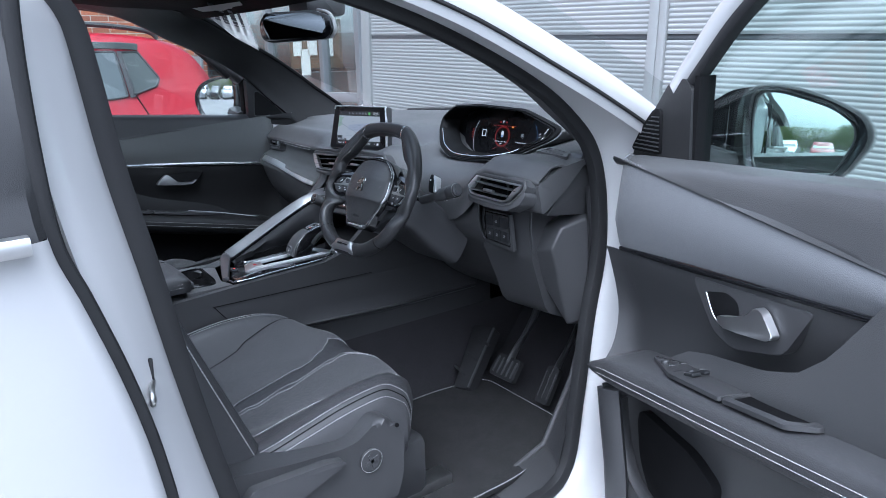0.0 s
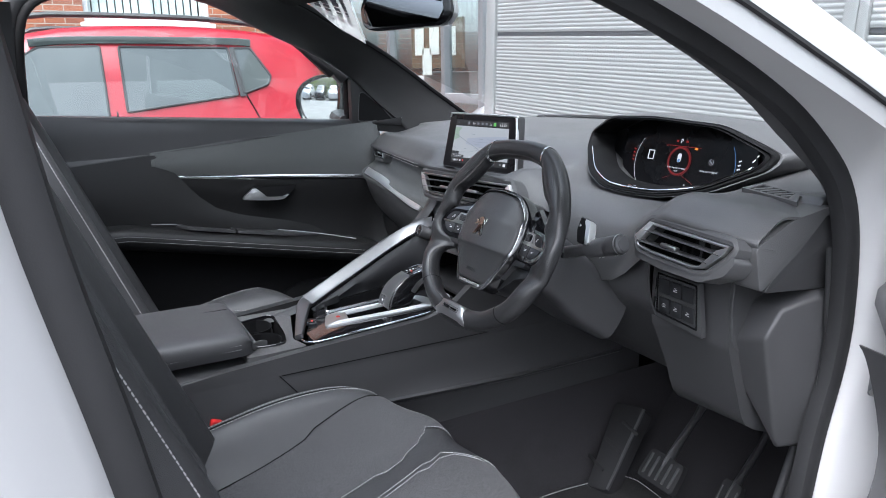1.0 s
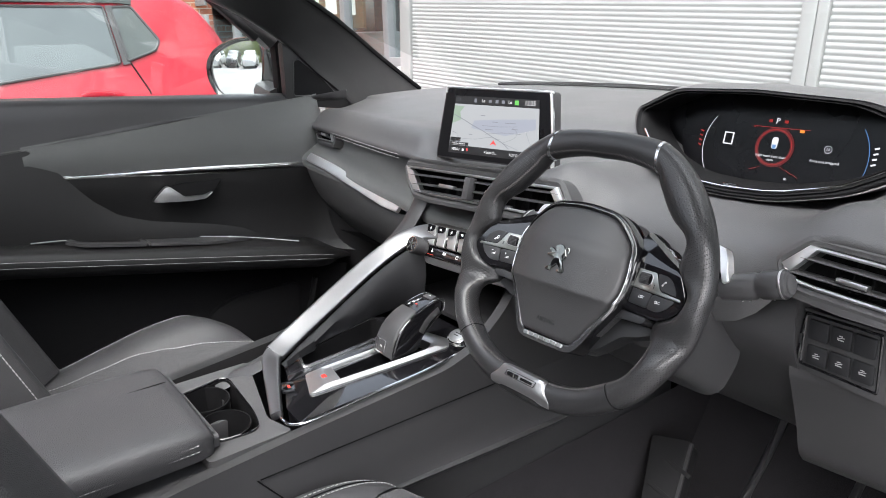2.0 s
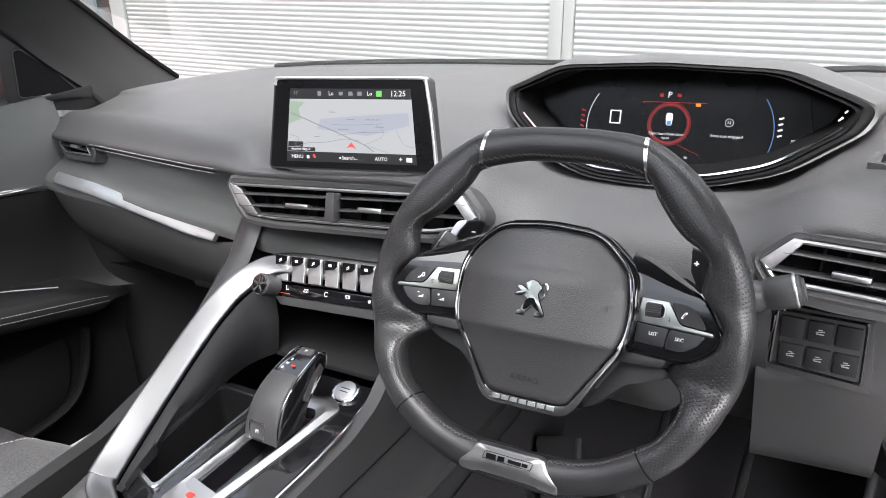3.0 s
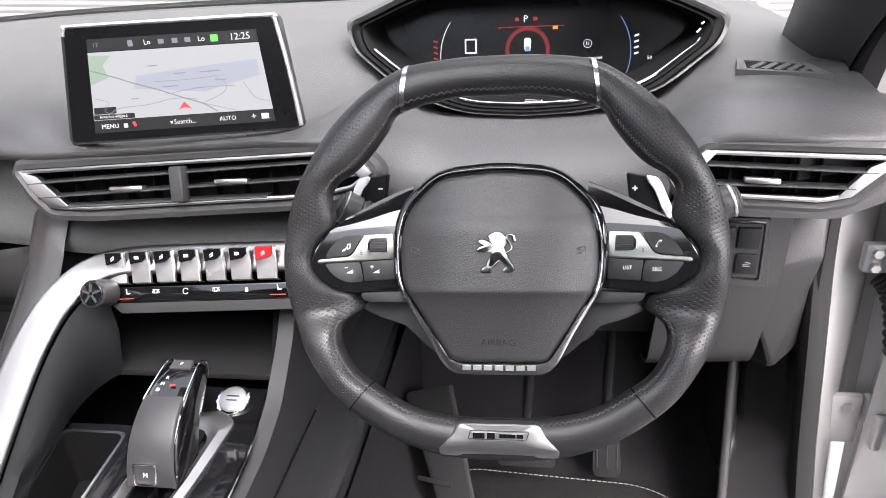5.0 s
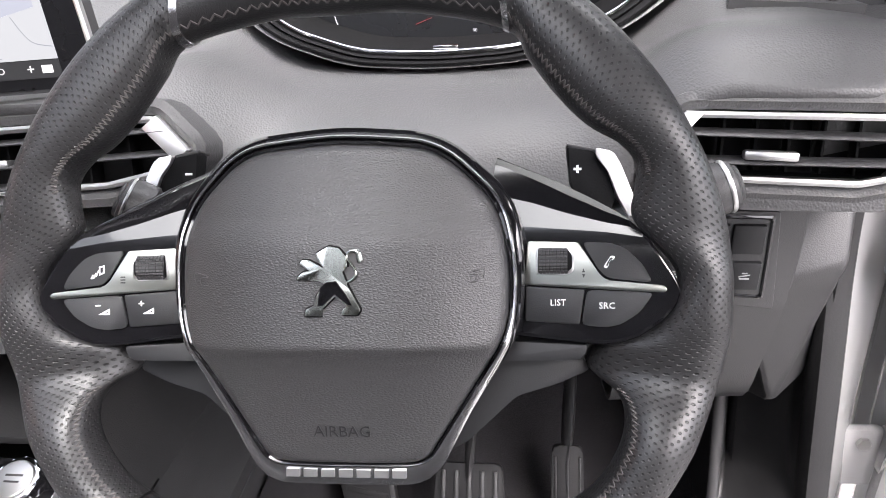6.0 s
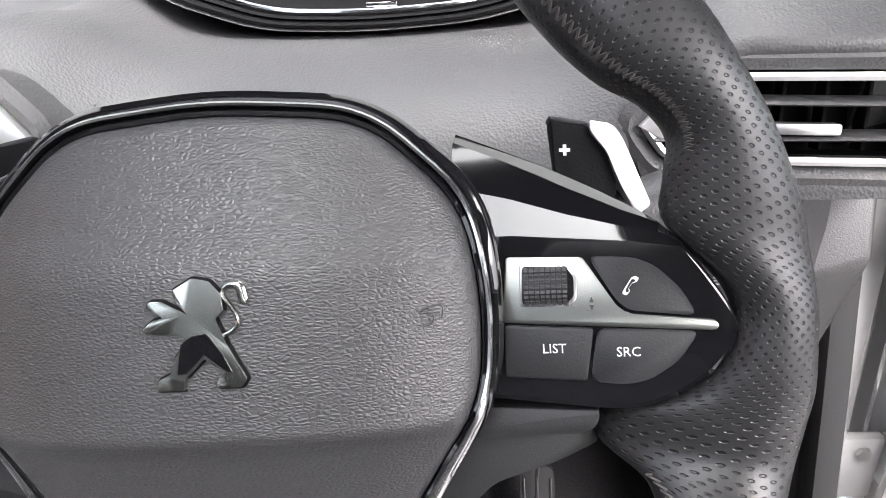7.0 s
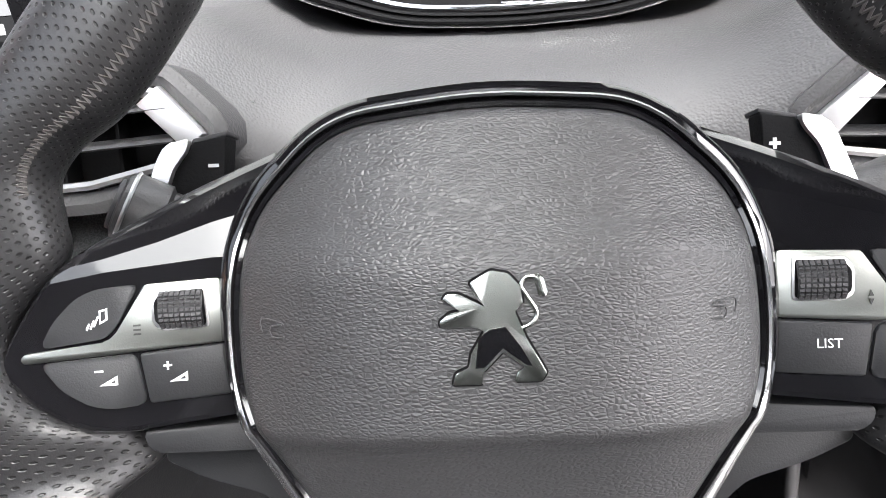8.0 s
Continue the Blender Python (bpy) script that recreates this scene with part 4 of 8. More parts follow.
lv = vent("air_vent", lvm, lpoly, [(.005, 0), (-.004, 0)], [-.03, 0, .03], [(.01, -.002, .03)], "narrow black side air vent with a satin metal rim", .003)

# defroster grille in the dash top
def pad_at(x, y):
    """A place on the upper pad."""
    yz = sorted((q[0], q[1]) for q in spline(dash_top(x, 0), 200) if q[1] > lerp(x, DX, EZ) + .002)
    return Vector((x, y, lerp(y, [q[0] for q in yz], [q[1] for q in yz])))


gm = basis(pad_at(.655, .330) + Vector((.006, 0, .003)), pad_at(.715, .325) - pad_at(.60, .335), pad_at(.655, .350) - pad_at(.655, .310))
grille = thing("defroster_grille", tuple(gm.translation), "small dark slatted grille set in the dash top", "grille")
gp = [(-.048, .0165), (.022, .0170), (.046, -.0165), (-.052, -.0180)]
gin = [(-.041, .0115), (.018, .0120), (.027, -.0115), (-.041, -.0130)]
part("frame", ring(gp, gin, gm, -.006, .002, .001), "soft", grille)
part("opening", prism(gin, gm, -.008, -.0005), "deep", grille)
for k in range(5):
    part("slat", bars([(-.028 + .0125 * k, -.0005, .0055, .026, -38)], gm, -.004, .0012), "soft", grille)


# ---- instrument cluster ----
cl = thing("instrument_cluster", (.385, .40, 1.17), "hooded digital instrument cluster with a dim red display", "instrument cluster")
# opening outline: (x, z) with y by height
def cl_y(x, z):
    return .352 - .055 * (1.235 - z) / .11 + .06 * ((x - .385) / .21) ** 2


OPEN = rounded([(.180, 1.196), (.203, 1.205), (.262, 1.230), (.385, 1.236), (.508, 1.228), (.572, 1.200), (.594, 1.188), (.585, 1.168), (.520, 1.132), (.450, 1.118), (.385, 1.116), (.320, 1.118), (.255, 1.134), (.190, 1.172)], .02, 4)
CC = np.array((.387, 1.178))


def grown(s, dz=0.0, floor=None):
    res = []
    for q in OPEN:
        d = np.array(q) - CC
        res.append(CC + d * s + np.array((0, dz)))
    return res


# hood: outer shell from the rear to the front lip and into the opening
rows = []
for s, dz, dy in ((.90, -.085, .34), (1.08, -.040, .26), (1.17, -.010, .15), (1.165, .0, .06), (1.14, .001, .015), (1.11, .0, .0), (1.085, .0, .002)):
    rows.append([(q[0], cl_y(q[0], q[1]) + dy, q[1] if q[1] > 1.14 or dy < .03 else q[1]) for q in grown(s, dz)])
part("hood", loft(rows, True), "soft", cl, "dark grey soft hood", angle=60)
part("outer_bezel", loft([[(q[0], cl_y(q[0], q[1]) + dy, q[1]) for q in grown(s)] for s, dy in ((1.09, .004), (1.075, -.001), (1.05, -.002), (1.021, .003))], True), "deep", cl, "matt black outer bezel", angle=60)
rows = []
for s, dy in ((1.021, .003), (1.0, .0), (.985, .004), (.95, .03), (.92, .06)):
    rows.append([(q[0], cl_y(q[0], q[1]) + dy, q[1]) for q in grown(s)])
part("inner_bezel", loft(rows, True), "deep", cl, "glossy black inner bezel", angle=60)
# chrome line along the lower edge
low = [q for q in grown(.975) if q[1] < 1.172]
low = sorted(low, key=lambda q: q[0])
lowc = [(q[0], cl_y(q[0], q[1]) + .006, q[1] + .002) for q in low]
part("chrome_line", sweep([tuple(p) for p in spline(lowc, 60)], .0035, .0035, (0, -.8, .6), 8), "chrome", cl, "thin chrome line below the display")
part("chrome_notch", box((.392, .302, 1.1235), (.020, .004, .003), .0008), "chrome", cl)
dm = basis((.390, .422, 1.155), (1, 0, 0), (0, .24, .97))
part("display_back", prism(rounded([(-.125, .074), (0, .080), (.118, .072), (.185, .040), (.205, .025), (.18, -.065), (-.18, -.065), (-.205, .03), (-.19, .045)], .008, 3), dm, -.016, -.008), "screen_dark", cl)
lens = part("display", prism(rounded([(-.150, .047), (.150, .047), (.160, .0), (.135, -.048), (-.135, -.048), (-.160, 0)], .012, 4), dm, -.006, -.001), "screen_dark", cl, "dark glass display panel")


def arc(cx, cy, r, a0, a1, w, m, d0, d1, n=24):
    o = [(cx + r * math.cos(radians(a)), cy + r * math.sin(radians(a))) for a in np.linspace(a0, a1, n)]
    i = [(cx + (r - w) * math.cos(radians(a)), cy + (r - w) * math.sin(radians(a))) for a in np.linspace(a0, a1, n)]
    bm = bmesh.new()
    for k in range(n - 1):
        vs = [bm.verts.new(m @ Vector((*q, d1))) for q in (o[k], o[k + 1], i[k + 1], i[k])]
        bm.faces.new(vs)
    return bm


part("dial_glow", disc(dm @ Matrix.Translation((-.008, .002, 0)), .028, -.0008, 0, 32), "dial", lens)
part("dial_hole", disc(dm @ Matrix.Translation((-.008, .002, 0)), .0225, -.0006, .0004, 32), "screen_dark", lens)
part("dial_ring", arc(-.008, .002, .0255, 0, 360, .0012, dm, 0, .0007, 40), "dialred", lens)
part("red_band", bars([(-.012, .0295, .062, .0008), (-.043, .0285, .002, .002), (.026, .0295, .022, .0006)], dm, 0, .0008), "dialred", lens)
part("car_symbol", prism(rounded([(-.0035, .008), (.0035, .008), (.0045, .003), (.0035, -.008), (-.0035, -.008), (-.0045, .003)], .0015, 2), dm @ Matrix.Translation((-.008, .008, 0)), .0004, .001), "dialwhite", lens)
part("car_symbol_glass", bars([(-.008, .003, .0052, .0055)], dm, .001, .0012), "dialblue", lens)
part("gear_letter", words("P", dm @ Matrix.Translation((-.0105, .0385, .0006)), .0115, .0001), "dialwhite", lens)
part("warning_red", bars([(-.021, .0385, .0045, .004), (.0015, .0385, .0050, .004)], dm, 0, .0008), "dialred", lens)
part("warning_orange", bars([(.026, .0275, .0062, .0042)], dm, 0, .0008), "dialorange", lens)
part("speed_square", ring([(-.0865, .017), (-.0715, .017), (-.0715, -.001), (-.0865, -.001)], [(-.0848, .0153), (-.0732, .0153), (-.0732, .0007), (-.0848, .0007)], dm, 0, .0008), "dialwhite", lens)
part("message", words("Right hand front door\nopen", dm @ Matrix.Translation((-.010, -.0135, .0008)), .0050, .00005), "dialwhite", lens)
part("message", words("Area not mapped", dm @ Matrix.Translation((.064, -.010, .0008)), .0055, .00005), "dialwhite", lens)
part("compass_ring", arc(.0655, .007, .0052, 0, 360, .0006, dm, 0, .0008, 24), "dialwhite", lens)
part("compass_letter", words("N", dm @ Matrix.Translation((.0655, .007, .0008)), .0055, .0001), "dialwhite", lens)
part("odometer", words("00", dm @ Matrix.Translation((.018, -.0400, .0008)), .0045, .0001), "dialwhite", lens)
for sg in (-1, 1):
    part("gauge_arc", arc(sg * .045, -.004, .073, 90 - sg * 55, 90 - sg * 128, .0009, dm, 0, .0008, 24), "dialblue" if sg > 0 else "dialwhite", lens)
    part("gauge_band", bars([(sg * .124, -.006 + .007 * k, .0055, .0022, sg * 18) for k in range(4)], dm, 0, .0008), "dialwhite" if sg > 0 else "dialred", lens)
for q in [(.010 + .01 * k, -.026 - .004 * k, .010, .0005, -28) for k in range(3)] + [(-.030, -.030, .016, .0005, 20)]:
    part("road_mark", bars([q], dm, 0, .0007), "dialred", lens)
part("gauge_text", words("50", dm @ Matrix.Translation((.140, -.012, .0006)), .006, .0001), "dialwhite", lens)
part("gauge_text", words("50", dm @ Matrix.Translation((.133, -.024, .0006)), .006, .0001), "dialwhite", lens)
# marked right edge of the hood
bmk = basis((.578, .382, 1.178), (.70, .2, .66), (-.5, .5, .5))
part("edge_marks", bars([(0, 0, .006, .002), (.009, .003, .004, .0018)], bmk, .004, .0046), "ink", cl)


# ---- centre screen ----
S0, S1, S2, S3 = Vector((-.099, .184, 1.114)), Vector((.152, .216, 1.119)), Vector((.136, .232, 1.235)), Vector((-.086, .202, 1.234))
mid = (S0 + S1 + S2 + S3) / 4
smx = basis(mid, S1 - S0, (S2 + S3) - (S0 + S1))
sinv = smx.inverted()
corner = [tuple((sinv @ c).xy) for c in (S0, S1, S2, S3)]
scr = thing("touchscreen", tuple(mid), "tablet-like centre touchscreen with a silver edge showing a map", "touchscreen")
so = rounded(corner, .007, 4)
part("housing", prism(so, smx, -.020, -.0015, .001), "hard", scr)
tr = sorted(so, key=lambda q: q[0])
edge = [q for q in so]
k0 = min(range(len(so)), key=lambda i: (so[i][0] - corner[3][0]) ** 2 + (so[i][1] - corner[3][1] + .01) ** 2)
side = [(corner[1][0] - .0015, corner[1][1] + .004), ((corner[1][0] + corner[2][0]) / 2 - .001, 0), (corner[2][0] - .0018, corner[2][1] - .012), (corner[2][0] - .004, corner[2][1] - .004), (corner[2][0] - .012, corner[2][1] - .0012), (0, (corner[2][1] + corner[3][1]) / 2 - .0010), (corner[3][0] + .012, corner[3][1] - .0012), (corner[3][0] + .004, corner[3][1] - .003), (corner[3][0] + .0015, corner[3][1] - .010)]
part("silver_edge", sweep([smx @ Vector((q[0], q[1], -.002)) for q in spline(side, 60)], .0045, .007, tuple(smx.to_3x3() @ Vector((0, 0, 1))), 8, power=3), "key", scr, "satin silver edge")
glass = [(q[0] * .968, q[1] * .955) for q in corner]
face = part("screen_glass", prism(rounded(glass, .005, 3), smx, -.003, 0), "screen_dark", scr, "black glass face")


def on_screen(px, py):
    """A place on the screen's face, as seen in the picture that it shows: 0..1 across and down."""
    bl, br, tr_, tl = (np.array(q) for q in glass)
    t = tl + (tr_ - tl) * px
    b = bl + (br - bl) * px
    return tuple(t + (b - t) * py)


def panel(x0, y0, x1, y1, d0=0.0, d1=.0004):
    return prism([on_screen(x0, y1), on_screen(x1, y1), on_screen(x1, y0), on_screen(x0, y0)], smx, d0, d1)


part("map", panel(.105, .215, .905, .815), "map", face, "pale lit map")
part("status_bar", panel(.105, .10, .905, .21), "mapbar", face)
part("menu_bar", panel(.105, .82, .905, .93), "mapbar", face)


def road(pts, w, name="map_road", mat="maproad"):
    p = [smx @ Vector((*on_screen(*q), .0006)) for q in spline([(a, b) for a, b in pts], 24)]
    part(name, sweep(p, w, .0002, tuple(smx.to_3x3() @ Vector((0, 0, 1))), 4), mat, face)


road([(.11, .37), (.22, .44), (.30, .50), (.42, .58), (.52, .66), (.60, .72), (.66, .80)], .0013)
for pts in ([(.16, .80), (.22, .72), (.36, .70), (.48, .66), (.58, .68)], [(.60, .72), (.70, .64), (.72, .56), (.68, .50)], [(.12, .62), (.18, .66), (.16, .74), (.24, .78)],
            [(.40, .50), (.55, .50), (.72, .48)], [(.44, .62), (.60, .58), (.76, .58)], [(.60, .72), (.74, .80)], [(.80, .55), (.84, .70), (.90, .74)]):
    road(pts, .0006)
part("map_patch", prism([on_screen(*q) for q in ((.106, .50), (.19, .44), (.17, .33), (.21, .25), (.106, .24))], smx, .0003, .0005), "mapgreen", face)
part("map_patch", prism([on_screen(*q) for q in ((.30, .55), (.62, .62), (.88, .50), (.88, .36), (.55, .40), (.32, .44))], smx, .0003, .0005), "mapblue", face)
for a, b, w in ((.52, .44, .012), (.66, .44, .022), (.47, .55, .016), (.60, .58, .01), (.30, .64, .008), (.70, .52, .012), (.40, .36, .01)):
    part("map_name", bars([(*on_screen(a, b), w, .0011)], smx, .0004, .0007), "maproad", face)
part("map_arrow", prism([on_screen(*q) for q in ((.49, .765), (.52, .745), (.55, .765), (.52, .695))], smx, .0005, .0009), "uired", face)
T = Matrix.Translation
part("screen_text", words("12:25", smx @ T((*on_screen(.825, .155), .0006)), .0098, .00005), "ui", face)
part("screen_text", words("MENU", smx @ T((*on_screen(.175, .875), .0006)), .0068, .00005), "ui", face)
part("screen_text", words("Search...", smx @ T((*on_screen(.51, .875), .0006)), .0072, .00005), "ui", face)
part("screen_text", words("AUTO", smx @ T((*on_screen(.70, .875), .0006)), .0064, .00005), "ui", face)
part("screen_text", words("Lo", smx @ T((*on_screen(.39, .155), .0006)), .0072, .00005), "ui", face)
part("screen_text", words("Lo", smx @ T((*on_screen(.645, .155), .0006)), .0072, .00005), "ui", face)
part("screen_text", words("17", smx @ T((*on_screen(.145, .155), .0006)), .0066, .00005), "maproad", face)
part("screen_text", words("Area not mapped", smx @ T((*on_screen(.195, .785), .0008)), .0042, .00005), "ui", face)
part("label_box", panel(.11, .70, .21, .76, .0004, .0006), "mapbar", face)
part("label_box", panel(.107, .765, .29, .81, .0004, .0006), "mapbar", face)
for px, w, h in ((.245, .004, .0042), (.865, .0078, .0055), (.45, .0024, .0024)):
    part("screen_icon", bars([(*on_screen(px, .875), w, h)], smx, .0003, .0007), "ui", face)
part("screen_icon", words("+", smx @ T((*on_screen(.815, .875), .0006)), .010, .00005), "ui", face)
for px, w, h in ((.31, .0052, .0062), (.455, .006, .0045), (.52, .006, .005), (.58, .006, .005)):
    part("screen_icon", bars([(*on_screen(px, .155), w, h)], smx, .0003, .0006), "maproad", face)
part("screen_icon", bars([(*on_screen(.705, .155), .0078, .007)], smx, .0003, .0007), "uigreen", face)
part("screen_icon", bars([(*on_screen(.285, .865), .003, .005, 20)], smx, .0003, .0007), "uired", face)


# ---- switch keys and climate bar ----
km = basis((.037, .146, .992), (1, 0, .055), (0, .50, .87))
bar = thing("switch_bar", tuple(km.translation), "satin metal switch bar of piano-key switches and touch buttons", "switch panel")
BLADE = spline([(.235, .150, 1.004), (.15, .150, 1.002), (.03, .150, .997), (-.045, .146, .994), (-.078, .132, .988), (-.098, .104, .974), (-.105, .070, .957), (-.101, .02, .935), (-.085, -.06, .901), (-.066, -.135, .871), (-.055, -.166, .860)], 60)
ups = [tuple(Vector((0, -.80, .62)).lerp(Vector((.55, -.25, .85)), min(1, max(0, (i - 12) / 14)))) for i in range(60)]
sizes = [(.032, .012) for i in range(60)]
part("metal_blade", sweep([tuple(p) for p in BLADE], .03, .014, ups, 20, power=5, sizes=sizes), "blade", bar, "sweeping satin metal blade")
wall = [tuple(p) for p in BLADE if p[1] < .125 and p[0] < -.05]
part("inner_wall", loft([[(x + .012, y + .004, z - .014), (x + .020, y + .010, z - .022), (min(x + .026, -.066) if y > -.10 else x + .022, y + .010, (z + .846) / 2), (max(-.100, x + .012) if y > -.10 else x + .022, y + .010, .843 + .045 * (y + .2))] for x, y, z in wall]), "button", bar, "smooth dark wall inside the blade", angle=60)
tail = [(-.057, -.162, .860), (-.046, -.176, .8565), (-.01, -.192, .851), (.03, -.208, .845), (.080, -.227, .838)]
part("metal_tail", sweep([tuple(p) for p in spline(tail, 14)], .026, .010, [tuple(Vector((.55, -.25, .85)).lerp(Vector((.30, -.45, .84)), i / 13)) for i in range(14)], 20, power=5, sizes=[(.032 - .016 * i / 13, .012) for i in range(14)]), "blade", bar, "satin metal corner of the blade")
for k in range(7):
    x = -.087 + .0285 * k
    kx = km @ Matrix.Translation((x, 0, .0))
    rowsk = []
    for yy, zz in ((-.019, .002), (-.0175, .009), (-.010, .0105), (0, .0125), (.010, .0160), (.0145, .0165), (.016, .012)):
        w = .0108
        rowsk.append([kx @ Vector((-w, yy, zz - .004)), kx @ Vector((-w, yy, zz - .0006)), kx @ Vector((-w + .001, yy, zz)), kx @ Vector((w - .001, yy, zz)), kx @ Vector((w, yy, zz - .0006)), kx @ Vector((w, yy, zz - .004))])
    key = part("toggle_key", loft(rowsk), "key", bar, "brushed metal toggle key with a red warning face" if k == 6 else "brushed metal toggle key", angle=30)
    fm = kx @ T((0, .0085, .0165)) @ Matrix.Rotation(radians(16), 4, "X")
    part("key_face", prism([(-.0092, .006), (.0092, .006), (.0092, -.0005), (.004, -.0045), (-.0092, -.0065)], fm, -.003, .0009), "redplastic" if k == 6 else "gloss", key)
    part("key_mark", bars([(-.001, .0005, .0052, .0035)] if k % 2 else [(-.001, .001, .0045, .001, 30), (-.001, -.0012, .0045, .001, 30), (.0008, .0008, .001, .004)], fm, .0009, .0012), "ink", key)
cb = part("climate_bar", prism(rounded([(-.105, -.022), (.18, -.022), (.165, -.038), (-.095, -.038)], .003, 3), km, -.012, .006, .001), "gloss", bar, "glossy black touch bar")
part("climate_sill", prism(rounded([(-.098, -.039), (.16, -.039), (.12, -.050), (-.085, -.050)], .003, 3), km, -.014, .004, .001), "hard", bar)
for k, sym in enumerate(("seat", "fan", "cycle", "rear", "lock", "seat")):
    sx = -.078 + .0345 * k
    if sym == "seat":
        part("touch_mark", bars([(sx, -.0265, .0012, .0055, 12), (sx + .002, -.0290, .0045, .0012)], km, .006, .0064), "ink", cb)
        part("heat_light", bars([(sx - .006, -.0345, .0050, .0009), (sx, -.0345, .0050, .0009), (sx + .006, -.0345, .0050, .0009)], km, .006, .0064), "led", cb)
    elif sym == "cycle":
        part("touch_mark", arc(sx, -.028, .0034, 20, 330, .0008, km, 0, .0064, 16), "ink", cb)
    elif sym == "lock":
        part("touch_mark", bars([(sx, -.0295, .0034, .003), (sx, -.0268, .0022, .0008), (sx - .001, -.0275, .0006, .002), (sx + .001, -.0275, .0006, .002)], km, .006, .0064), "ink", cb)
    else:
        part("touch_mark", bars([(sx, -.0255, .008, .0007), (sx, -.0290, .0052, .0007), (sx - .0033, -.0272, .0007, .0038, -20), (sx + .0033, -.0272, .0007, .0038, 20), (sx - .0015, -.0275, .0006, .004), (sx + .0015, -.0275, .0006, .004)], km, .006, .0064), "ink", cb)
kn = basis((-.060, .106, .977), (1, 0, .05), (.0, .45, .89))
knob = thing("rotary_knob", (-.060, .106, .977), "round black volume knob with a bright spoked cap", "knob")
part("knob_body", disc(kn, .0148, -.02, .006, 36, .002), "hard", knob, "black knurled rim")
part("knob_face", disc(kn, .0125, .005, .0075, 32, .001), "gloss", knob)
part("knob_rim", arc(0, 0, .0132, 0, 360, .0009, kn, 0, .0077, 36), "chrome", knob)
part("knob_spokes", bars([(.0062 * math.cos(a), .0062 * math.sin(a), .009, .0022, math.degrees(a)) for a in (0.3, 1.55, 2.8, 4.05, 5.3)], kn, .0075, .0082), "grey", knob)


# ---- centre console ----
con = thing("centre_console", (0, -.15, .5), "dark grey centre console with black gloss deck, tray and cup holders", "console")
SIDE = basis((0, 0, 0), (0, 1, 0), (0, 0, 1))          # its z points to the car's right
rwall = [(-.62, .42), (-.62, .800), (-.36, .822), (-.22, .832), (.02, .846), (.075, .862), (.13, .905), (.20, .985), (.27, 1.01), (.60, 1.0), (.60, .40)]
part("side_panel", prism(rounded(rwall, .015, 3), SIDE, .118, .136, .006, 3), "hard", con, "black plastic console side panel")
# left side: same panel, coloured darker for the shade there
part("side_panel", prism(rounded([(-.62, .42), (-.62, .800), (-.30, .82), (-.1, .84), (.02, .88), (.10, .94), (.17, 1.0), (.6, 1.0), (.6, .4)], .015, 3), SIDE, -.172, -.150, .006, 3), "darkhard", con, "black plastic console side panel")
# swelling lower panel with a crease, beside the driver's leg
rows = []
for y in np.linspace(-.60, .52, 26):
    t = max(0, min(1, (y + .3) / .5))
    crease = .705 - .02 * t
    pts = [(.136, .795 - .01 * t), (.140, .76), (.146, crease + .012), (.150 + .012 * t, crease), (.142, crease - .02), (.143, .60), (.150, .50), (.165, .42)]
    rows.append([(x, y, z) for x, z in spline(pts, 16)])
part("lower_panel", loft(rows), "hard", con, "creased black lower panel", angle=35)
part("panel_seam", sweep([(.1375, y, .793 - .004 * (y + .28)) for y in np.linspace(-.28, .16, 12)], .002, .002, (1, 0, 0), 6), "deep", con)
part("panel_seam", sweep([(.1405, -.285 + .01 * k, .795 - .013 * k) for k in range(8)], .002, .002, (1, 0, 0), 6), "deep", con)


def deck_z(y):
    return .8405 + .045 * (y + .2)


def deck(outer, inner, lo, hi, mat, name, lab="", lip=.001):
    rows = []
    for line, d in ((outer, lo), (outer, hi - lip), ([((a[0] * .85 + b[0] * .15), (a[1] * .85 + b[1] * .15)) for a, b in zip(outer, inner)], hi), (inner, hi), (inner, lo)):
        rows.append([(q[0], q[1], deck_z(q[1]) + d) for q in line])
    rows.append(rows[0])
    bm = loft(rows, True)
    bmesh.ops.remove_doubles(bm, verts=bm.verts, dist=1e-6)
    return part(name, bm, mat, con, lab, angle=30)


tray_out = rounded([(-.112, .050), (-.004, .050), (.012, -.176), (-.074, -.148)], .012, 4)
tray_in = rounded([(-.084, .030), (-.016, .030), (-.008, -.140), (-.052, -.126)], .010, 4)
tray_rim = rounded([(-.088, .034), (-.013, .034), (-.004, -.146), (-.056, -.130)], .011, 4)
deck(tray_out, tray_in, -.03, 0, "gloss", "deck", "glossy black deck")
deck(tray_rim, tray_in, -.004, .006, "ringmetal", "tray_rim", "satin metal tray rim")
# shade inside the tray is put into its near-black colour
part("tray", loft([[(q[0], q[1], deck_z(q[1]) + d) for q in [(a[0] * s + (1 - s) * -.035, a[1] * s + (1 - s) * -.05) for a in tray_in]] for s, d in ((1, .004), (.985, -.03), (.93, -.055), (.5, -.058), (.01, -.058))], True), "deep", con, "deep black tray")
# right-hand gloss strip and base of the selector
strip_ = rounded([(.010, -.182), (.074, -.210), (.119, -.212), (.119, .020), (.108, .115), (-.030, .115), (-.002, .050)], .008, 4)
hole = rounded([(.030, -.120), (.055, -.126), (.060, -.110), (.066, .040), (.060, .050), (.034, .050), (.028, .040)], .006, 4)
deck(strip_, hole, -.03, .001, "gloss", "deck", "glossy black deck")
part("deck_edge", sweep([tuple(p) for p in spline([(.078, -.224, .838), (.122, -.214, .840), (.124, -.1, .846), (.123, .0, .851), (.113, .09, .857)], 30)], .004, .004, (0, 0, 1), 8), "chrome", con, "thin bright edge line")

